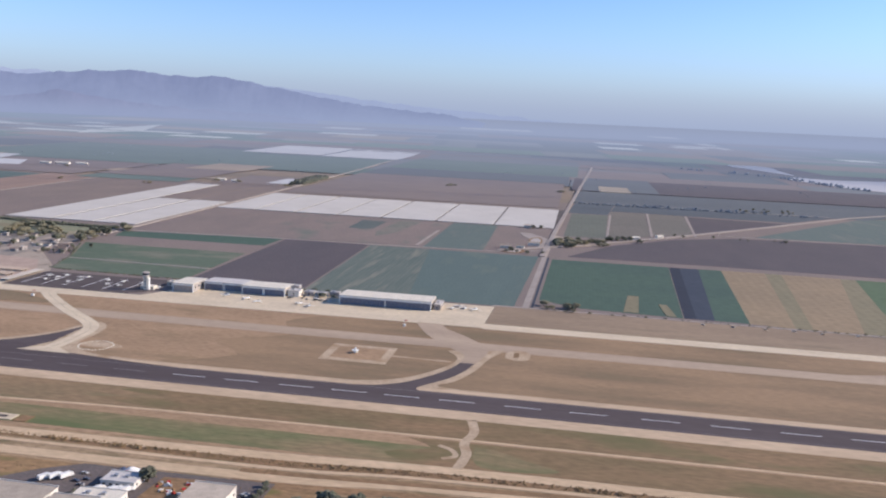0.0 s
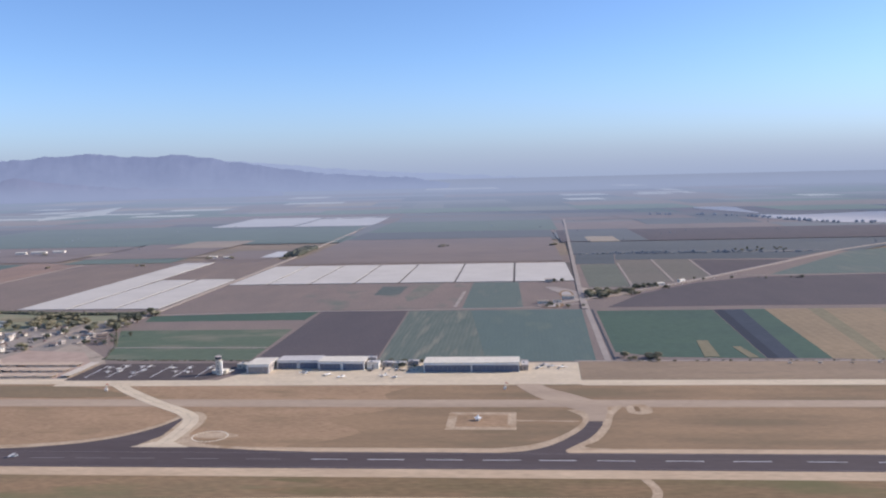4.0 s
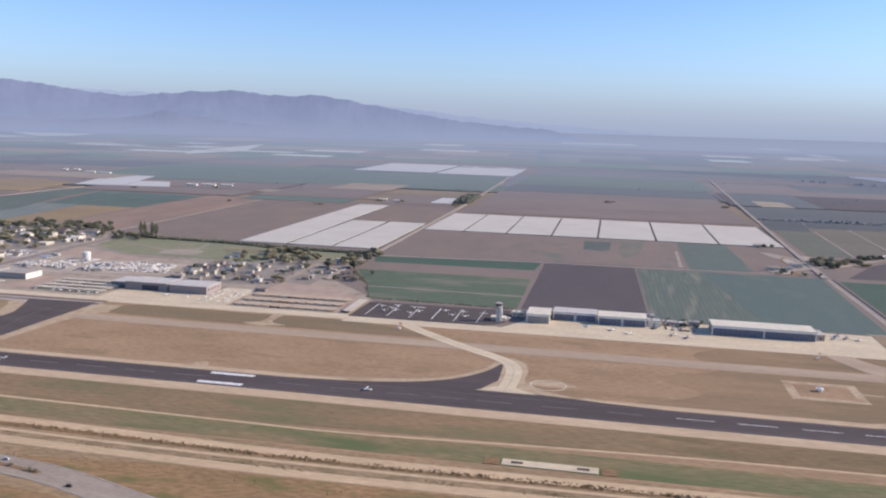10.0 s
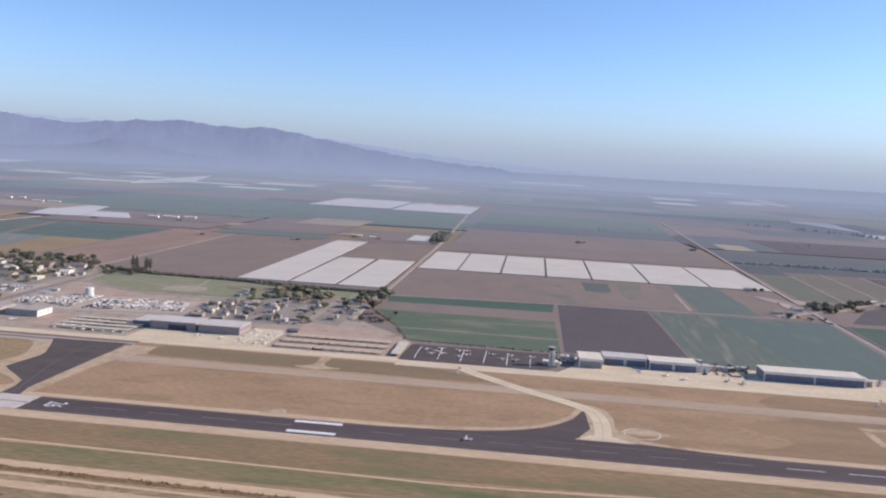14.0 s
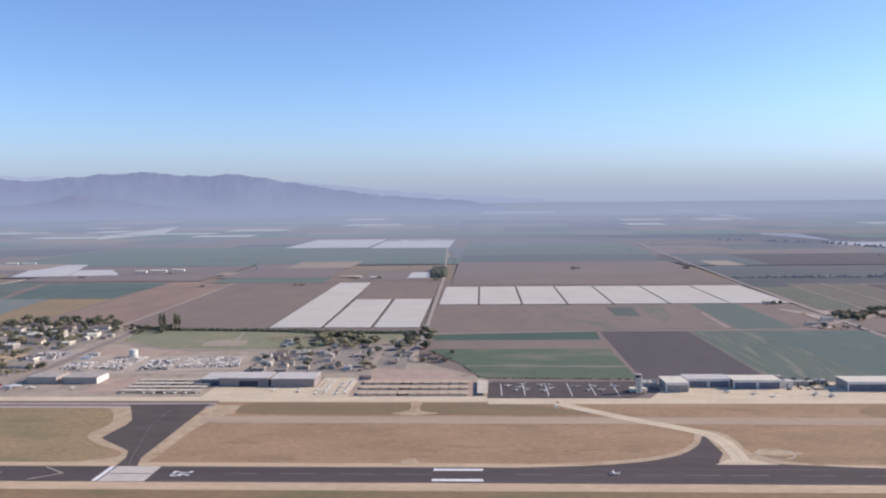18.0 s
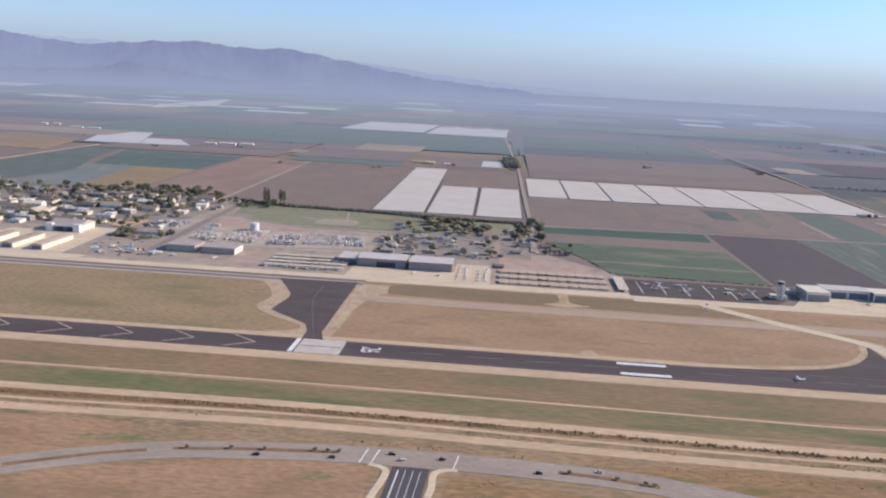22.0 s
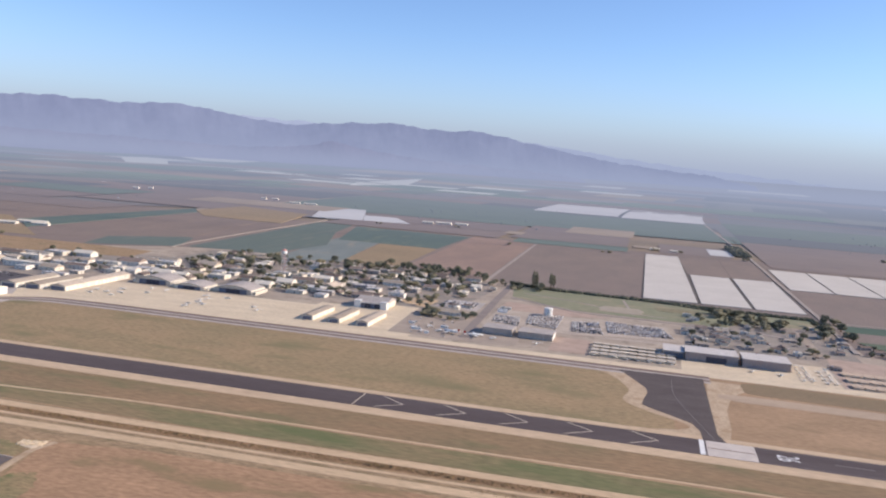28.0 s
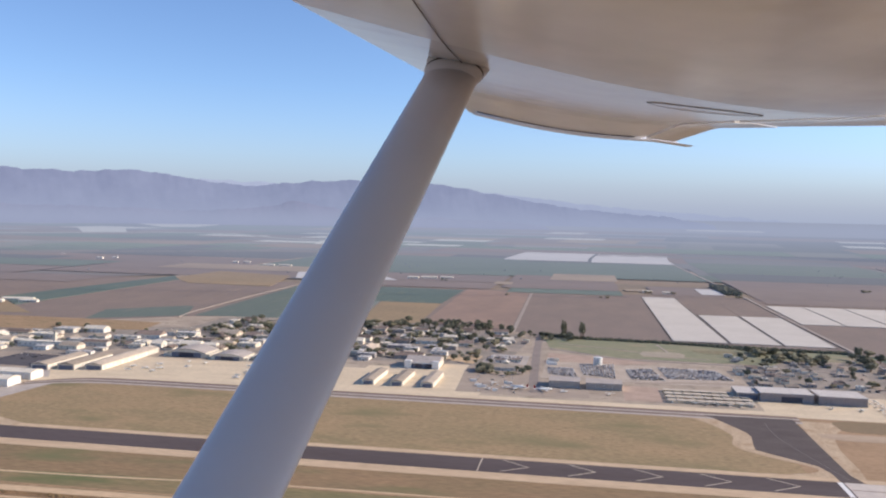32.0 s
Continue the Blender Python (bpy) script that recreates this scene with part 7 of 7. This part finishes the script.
grove(-880, -320, 470, 640, 118, ["round", "dark", "wide", "dark"], "among base buildings", (0.6, 1.1))
grove(-860, -330, 640, 850, 175, ["dark", "round", "dark", "wide"], "among base houses", (0.75, 1.35))
grove(-560, -330, 780, 900, 46, ["dark", "dark", "round"], "at the edge of the fields", (0.9, 1.5))
grove(-1130, -900, 400, 640, 40, ["round", "dark"], "among base buildings", (0.6, 1.1))
grove(-352, -330, 408, 440, 9, ["dark", "wide"], "beside the ramp", (0.8, 1.2))
grove(-300, -280, 415, 450, 7, ["dark", "round"], "beside the ramp", (0.7, 1.1))
grove(-340, -290, 396, 412, 8, ["round", "wide"], "beside the ramp", (0.5, 0.8))
house(-316, 440, 34, 16, 4.5, 0, "gable", WALL_WHITE, ROOF_TAN, "low tan-roofed building among ramp trees")
house(-252, 527, 16, 6, 3, 0, "flat", WALL_WHITE, ROOF_WHITE, "small white portable building beside the car lot")
for x, y, w in ((-330, 318, 12), (-345, 350, 8), (-300, 345, 10), (-312, 300, 6)):
    crate = thing("storage_box", x, y, 0.19, R.uniform(-8, 8), "white storage box on the worn ramp", "container", "ramp storage boxes")
    part("box", Geo().box(-w / 2, w / 2, -1.2, 1.2, 0, 2.5), WHITE, crate)
    part("box_door", Geo().box(w / 2, w / 2 + 0.06, -1.0, 1.0, 0.1, 2.3), STEEL, crate)
for i in range(14):
    car(R.uniform(-352, -275), R.choice([292, 330, 362, 384]) + R.uniform(-3, 3), R.choice([0, 90, 80]), R.choice([0, 0, 1, 3]), "cars on the worn ramp", "parked on the worn ramp", 0.19)
grove(-320, -220, 720, 790, 24, ["dark", "round", "wide"], "beside the lawn", (0.7, 1.2))
grove(10, 200, 420, 640, 34, ["round", "wide", "dark"], "among the houses", (0.6, 1.2))
grove(40, 150, 600, 700, 20, ["dark", "wide"], "beside the lawn", (0.8, 1.4))
grove(190, 232, 560, 720, 16, ["dark", "wide"], "beside the dirt road", (0.9, 1.5))
grove(226, 272, 470, 540, 12, ["round", "dark"], "at the corner of the green field", (0.5, 0.9))
for x, y, w, d in ((234, 520, 15, 9), (246, 496, 14, 10), (258, 474, 12, 9)):
    house(x, y, w, d, 3.6, 20, "gable", WALL_GREY, ROOF_TILE, "small grey house at the corner of a green field")
for x, y, s in ((-246, 770, 1.6), (-242, 776, 1.5), (-214, 756, 1.7), (-210, 762, 1.5)):
    tree(x, y, "tall", s, "beside the lawn")
grove(962, 1000, 850, 935, 34, ["dark", "wide", "round"], "at the crossroads", (0.7, 1.2))
grove(1000, 1060, 890, 940, 26, ["dark", "wide"], "at the crossroads", (0.6, 1.0))
grove(1056, 1120, 960, 1010, 22, ["dark", "round"], "along the country road", (0.6, 1.0))
grove(1420, 1560, 1660, 1760, 12, ["dark", "wide"], "among far fields", (0.5, 0.8))
grove(-1400, -1330, 680, 760, 22, ["dark", "wide"], "beside the white farm buildings", (0.8, 1.3))
for x, y in ((1114, 998), (1128, 1006), (1140, 1012), (1154, 1018), (1172, 1040), (1205, 1075), (1236, 1105), (1290, 1165)):
    car(x, y, 45, 0, "vehicles along the country road", "parked beside the country road", 0.5)
grove(862, 950, 750, 775, 8, ["round", "dark"], "beside the farm yard", (0.5, 0.9))
grove(900, 945, 1075, 1100, 4, ["dark"], "beside the farm yard", (0.5, 0.9))
grove(1180, 1420, 1080, 1120, 10, ["round"], "along the country road", (0.5, 0.9))
grove(960, 1010, 345, 372, 10, ["round", "wide"], "beside the airfield fence", (0.5, 0.9))
grove(660, 725, 322, 350, 14, ["round", "dark"], "between the hangars", (0.5, 0.9))
for i in range(9):
    tree(862 + i * 5.4 + R.uniform(-1, 1), -198 + R.uniform(-4, 3), "dark", R.uniform(0.7, 1.1), "beside the ribbed-roof building")
for i in range(12):
    tree(853 + R.uniform(-3, 3), -204 - i * 7, "dark", R.uniform(0.7, 1.1), "beside the ribbed-roof building")
grove(934, 937, -240, -200, 5, ["round"], "beside the driveway", (0.6, 0.9))
for i in range(12):
    tree(721 + R.uniform(-1.5, 1.5), -218 - i * 6, "round", R.uniform(0.3, 0.5), "beside the white office")
for i in range(10):
    tree(754 + R.uniform(-2, 4), -238 - i * 5, "round", R.uniform(0.5, 0.8), "beside the white office")
grove(753, 757, -196, -190, 2, ["dark"], "beside the industrial yard", (0.8, 1.0))
for i in range(10):
    tree(825 + R.uniform(-1, 1), -184 - i * 6, "dark", R.uniform(0.35, 0.5), "in a hedge beside the yard")
for x, y in ((410, -262), (424, -265), (438, -268), (450, -270), (462, -272), (472, -274)):
    tree(x, y, "round", 0.42, "in the road median")
for x, y in ((-12, -214.5), (14, -210.5), (34, -208), (64, -204.5), (72, -204), (79, -203), (218, -208), (246, -211), (262, -214.5), (267, -215.5)):
    tree(x, y, "round", 0.34, "in the road median")
for x, y in ((-40, 1690), (20, 1690), (190, 1640), (-420, 1500), (-160, 1500), (600, 1960), (610, 1980), (940, 1960), (955, 1975), (930, 1950), (-860, 1760), (-640, 1880)):
    for _ in range(3):
        tree(x + R.uniform(-12, 12), y + R.uniform(-10, 10), "wide", R.uniform(0.5, 0.9), "out among the fields")
for i in range(26):
    tree(975 + i * 22 + R.uniform(-8, 8), 350 + R.uniform(-2, 2), "shrub", R.uniform(0.7, 1.2), "along the airfield fence")


joined_trees()

# hedges, ditch growth and far woods
def growth(name, line, width, count, size, material, label, seed, category="bushes", clump=0.0):
    rr = random.Random(seed)
    g = Geo()
    seg = [(Vector(a), Vector(b)) for a, b in zip(line[:-1], line[1:])]
    lens = [(b - a).length for a, b in seg]
    for _ in range(count):
        a, b = rr.choices(seg, lens)[0]
        u = rr.random()
        p = a + (b - a) * u
        n = Vector((-(b - a).y, (b - a).x)).normalized() * rr.uniform(-width / 2, width / 2)
        s = rr.uniform(*size)
        if clump and noise.noise(Vector((p.x * clump, p.y * clump, seed))) < 0.12:
            continue
        q = far(p.x + n.x, p.y + n.y)
        k = len(g.v)
        m = 6
        for lev, rad in ((0.0, 0.9), (0.5, 1.0), (0.9, 0.55)):
            for i in range(m):
                t = 2 * math.pi * i / m
                r = s * rad * rr.uniform(0.6, 1.25)
                g.v.append((q[0] + r * math.cos(t), q[1] + r * math.sin(t), q[2] + s * 1.5 * lev * rr.uniform(0.8, 1.2)))
        for lev in range(2):
            for i in range(m):
                j = (i + 1) % m
                g.f.append((k + lev * m + i, k + lev * m + j, k + (lev + 1) * m + j, k + (lev + 1) * m + i))
        g.f.append(tuple(k + 2 * m + i for i in range(m)))
    return tagged(part(name, g, material), label, category, kind="stuff")


DITCH = curve([(-1300, -167), (-600, -152), (-160, -147), (40, -142), (240, -146), (420, -152), (640, -148), (825, -148), (1006, -139), (1800, -136)])
growth("ditch_growth", DITCH, 7.0, 6000, (0.25, 0.7), BRUSH, "dry bushes and reeds along the drainage ditch", 3)
growth("ditch_growth", DITCH, 4.5, 2600, (0.4, 1.1), BRUSH, "dry brown brush in clumps along the drainage ditch", 4, clump=0.02)
growth("verge_weeds", curve([(-600, -168), (-160, -165), (45, -158), (240, -164), (420, -168), (640, -164), (834, -163)]), 8.0, 1800, (0.15, 0.5), BRUSH, "dry weeds in clumps between the dirt roads", 16, clump=0.015)
growth("roadside_shrubs", [(60, -188), (160, -187), (240, -190)], 5.0, 26, (0.3, 0.8), BRUSH, "dark shrubs beside the main road", 17)
growth("field_weeds", [(150, -240), (420, -300)], 40.0, 700, (0.15, 0.5), BRUSH, "tufts of weeds in the orange field", 18, clump=0.03)
growth("hedge", [(-285, 790), (-200, 760), (-60, 752), (90, 728), (205, 722)], 9, 800, (1.8, 3.4), LEAF_DARK, "long dark hedge below the plastic tunnels", 5)
growth("lawn_hedge", curve([(-18, 744), (43, 716), (94, 684), (130, 640), (140, 580)]), 6, 260, (1.2, 2.4), LEAF_DARK, "dark curved hedge across the lawn", 19)
growth("field_edge_brush", [(236, 560), (283, 462), (312, 370), (505, 360)], 4, 260, (0.5, 1.2), LEAF_DARK, "dark brush at the field edge", 6)
growth("tree_belt", [(190, 1720), (184, 1990)], 40, 220, (4, 8), LEAF_DARK, "dark belt of trees beside the straight road", 7, "trees")
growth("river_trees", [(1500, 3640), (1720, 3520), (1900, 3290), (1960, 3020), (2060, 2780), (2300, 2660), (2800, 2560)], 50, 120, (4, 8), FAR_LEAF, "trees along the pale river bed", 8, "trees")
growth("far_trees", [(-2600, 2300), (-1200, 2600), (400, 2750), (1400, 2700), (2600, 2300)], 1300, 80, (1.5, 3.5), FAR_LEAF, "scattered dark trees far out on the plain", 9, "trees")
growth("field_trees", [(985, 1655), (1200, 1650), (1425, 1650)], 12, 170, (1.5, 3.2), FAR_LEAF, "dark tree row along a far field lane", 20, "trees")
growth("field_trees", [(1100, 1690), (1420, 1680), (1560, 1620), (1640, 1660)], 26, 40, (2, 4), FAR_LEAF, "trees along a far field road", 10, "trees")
growth("fence_brush", [(965, 352), (1750, 344)], 3, 50, (0.7, 1.6), LEAF_DRY, "low brush along the airfield fence", 12)
growth("weeds", [(150, -256), (300, -282), (420, -350)], 30, 160, (0.2, 0.45), BRUSH, "dry weeds beside the road", 13)
growth("weeds", [(210, -190), (420, -196), (830, -192)], 12, 160, (0.2, 0.45), BRUSH, "dry weeds beside the dirt road", 14)

growth("rubble", [(-468, -209), (-459, -208), (-451, -205)], 9, 220, (0.2, 0.8), CONCRETE, "pale heap of broken concrete", 15, "rubble")

# pale river bed: a narrow upper pool and the broad sand flat
for pts in (((1910, 4320), (2108, 4300), (2060, 3900), (2020, 3560), (1985, 3640), (1950, 3800), (1915, 4000), (1880, 4180)),
            ((1960, 3420), (2110, 3340), (2330, 3420), (2600, 3500), (3300, 3500), (3300, 2850), (2300, 2700), (2060, 2800), (1960, 3040), (1900, 3220))):
    rv = Geo()
    mid = (sum(p[0] for p in pts) / len(pts), sum(p[1] for p in pts) / len(pts))
    edge = curve(list(pts) + [pts[0]], 4)[:-1]
    steps = 6
    for k in range(steps + 1):
        for p in edge:
            q = far(mid[0] + (p[0] - mid[0]) * k / steps, mid[1] + (p[1] - mid[1]) * k / steps)
            rv.v.append((q[0], q[1], q[2] + 1.6))
    n = len(edge)
    for k in range(steps):
        for i in range(n):
            j = (i + 1) % n
            rv.f.append((k * n + i, (k + 1) * n + i, (k + 1) * n + j, k * n + j))
    tagged(part("river_bed", rv, hazy("river_sand", (200, 196, 192), (188, 186, 186), 0.01)), "pale sandy river bed beyond the fields", "river", kind="structure")

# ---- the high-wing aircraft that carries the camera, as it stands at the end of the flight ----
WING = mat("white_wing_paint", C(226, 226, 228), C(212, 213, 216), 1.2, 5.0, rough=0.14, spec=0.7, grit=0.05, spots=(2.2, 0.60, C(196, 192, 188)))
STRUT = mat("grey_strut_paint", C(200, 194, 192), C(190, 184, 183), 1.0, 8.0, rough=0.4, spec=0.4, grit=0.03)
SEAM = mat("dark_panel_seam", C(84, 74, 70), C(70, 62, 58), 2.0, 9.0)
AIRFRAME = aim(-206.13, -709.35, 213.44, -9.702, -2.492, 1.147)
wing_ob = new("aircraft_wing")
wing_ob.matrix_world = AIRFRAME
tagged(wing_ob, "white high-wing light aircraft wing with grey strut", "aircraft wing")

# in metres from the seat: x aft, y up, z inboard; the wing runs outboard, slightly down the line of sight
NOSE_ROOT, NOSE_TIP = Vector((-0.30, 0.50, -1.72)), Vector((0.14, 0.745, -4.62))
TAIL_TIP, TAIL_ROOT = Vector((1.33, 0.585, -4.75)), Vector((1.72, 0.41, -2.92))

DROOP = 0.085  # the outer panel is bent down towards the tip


def under(u, v):
    """A point of the wing's underside: u outboard, v from the nose edge aft."""
    a = NOSE_ROOT.lerp(NOSE_TIP, u)
    b = TAIL_ROOT.lerp(TAIL_TIP, u)
    p = a.lerp(b, v)
    if u < 0:
        p.y += 0.15 * u * u
    p.y -= 0.05 * math.sin(math.pi * min(1.0, v * 1.15)) * (1 - 0.4 * u)
    p.y += DROOP * (max(0.0, u) - max(0.0, u - 0.72) / 0.28)
    return p


def skin(name, u0, u1, v0, v1, nu, nv, thick, material, label="", drop=0.0):
    g = Geo()
    for lev in (0, 1):
        for i in range(nu + 1):
            for j in range(nv + 1):
                u, v = u0 + (u1 - u0) * i / nu, v0 + (v1 - v0) * j / nv
                p = under(u, v)
                p.y += -drop if lev == 0 else thick * (0.35 + 0.65 * math.sin(math.pi * min(1, max(0, (v + 0.12) / 1.1))))
                g.v.append(tuple(p))
    n = (nu + 1) * (nv + 1)
    for i in range(nu):
        for j in range(nv):
            q = i * (nv + 1) + j
            g.f.append((q, q + 1, q + nv + 2, q + nv + 1))
            g.f.append((n + q, n + q + nv + 1, n + q + nv + 2, n + q + 1))
    rim = [i * (nv + 1) for i in range(nu + 1)] + [nu * (nv + 1) + j for j in range(1, nv + 1)] + [i * (nv + 1) + nv for i in range(nu - 1, -1, -1)] + [j for j in range(nv - 1, 0, -1)]
    for a, b in zip(rim, rim[1:] + rim[:1]):
        g.f.append((a, b, n + b, n + a))
    return part(name, g, material, wing_ob, label, smooth=False)


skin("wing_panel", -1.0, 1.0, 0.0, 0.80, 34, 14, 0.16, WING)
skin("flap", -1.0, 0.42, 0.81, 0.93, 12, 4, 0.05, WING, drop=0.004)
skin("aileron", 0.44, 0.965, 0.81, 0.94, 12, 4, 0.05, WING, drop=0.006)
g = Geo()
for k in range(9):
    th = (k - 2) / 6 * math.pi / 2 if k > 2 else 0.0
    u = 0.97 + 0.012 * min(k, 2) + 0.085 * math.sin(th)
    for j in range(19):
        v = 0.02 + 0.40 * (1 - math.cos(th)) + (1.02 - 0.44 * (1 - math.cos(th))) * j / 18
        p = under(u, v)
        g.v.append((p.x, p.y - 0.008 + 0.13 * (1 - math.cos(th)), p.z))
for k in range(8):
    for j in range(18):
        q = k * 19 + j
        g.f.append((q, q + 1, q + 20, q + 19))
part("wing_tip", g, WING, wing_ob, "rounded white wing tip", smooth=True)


def tube(name, pts, r, material, label=""):
    g = Geo()
    rows_t = []
    for i, p in enumerate(pts):
        rows_t.append((tuple(p), r, r, (1, 0, 0), (0, 1, 0)))
    return part(name, g.rings(rows_t, 6), material, wing_ob, label)


tube("panel_seam", [under(-0.4 + 0.62 * k / 10, 0.15) - Vector((0, 0.003, 0)) for k in range(11)], 0.0014, SEAM)
tube("panel_seam", [under(0.72, 0.02 + 0.76 * k / 10) - Vector((0, 0.002, 0)) for k in range(11)], 0.0010, SEAM)
tube("panel_seam", [under(0.955, 0.05 + 0.70 * k / 10) - Vector((0, 0.003, 0)) for k in range(11)], 0.0022, SEAM)
for u, v, a, b in ((0.16, 0.58, 0.20, 0.14),):
    c0 = under(u, v)
    g = Geo()
    for lev in (0.0, 0.0015):
        for k in range(20):
            t = 2 * math.pi * k / 20
            p = under(u + b * math.sin(t) * 0.3, v + a * math.cos(t) * 0.6)
            g.v.append((p.x, p.y - lev, p.z))
    for k in range(20):
        j = (k + 1) % 20
        g.f.append((k, j, 20 + j, 20 + k))
    g.f.append(tuple(range(20, 40)))
    part("inspection_cover", g, WING, wing_ob)
    tube("cover_rim", [under(u + b * math.sin(2 * math.pi * k / 20) * 0.3, v + a * math.cos(2 * math.pi * k / 20) * 0.6) - Vector((0, 0.0015, 0)) for k in range(21)], 0.0012, SEAM)

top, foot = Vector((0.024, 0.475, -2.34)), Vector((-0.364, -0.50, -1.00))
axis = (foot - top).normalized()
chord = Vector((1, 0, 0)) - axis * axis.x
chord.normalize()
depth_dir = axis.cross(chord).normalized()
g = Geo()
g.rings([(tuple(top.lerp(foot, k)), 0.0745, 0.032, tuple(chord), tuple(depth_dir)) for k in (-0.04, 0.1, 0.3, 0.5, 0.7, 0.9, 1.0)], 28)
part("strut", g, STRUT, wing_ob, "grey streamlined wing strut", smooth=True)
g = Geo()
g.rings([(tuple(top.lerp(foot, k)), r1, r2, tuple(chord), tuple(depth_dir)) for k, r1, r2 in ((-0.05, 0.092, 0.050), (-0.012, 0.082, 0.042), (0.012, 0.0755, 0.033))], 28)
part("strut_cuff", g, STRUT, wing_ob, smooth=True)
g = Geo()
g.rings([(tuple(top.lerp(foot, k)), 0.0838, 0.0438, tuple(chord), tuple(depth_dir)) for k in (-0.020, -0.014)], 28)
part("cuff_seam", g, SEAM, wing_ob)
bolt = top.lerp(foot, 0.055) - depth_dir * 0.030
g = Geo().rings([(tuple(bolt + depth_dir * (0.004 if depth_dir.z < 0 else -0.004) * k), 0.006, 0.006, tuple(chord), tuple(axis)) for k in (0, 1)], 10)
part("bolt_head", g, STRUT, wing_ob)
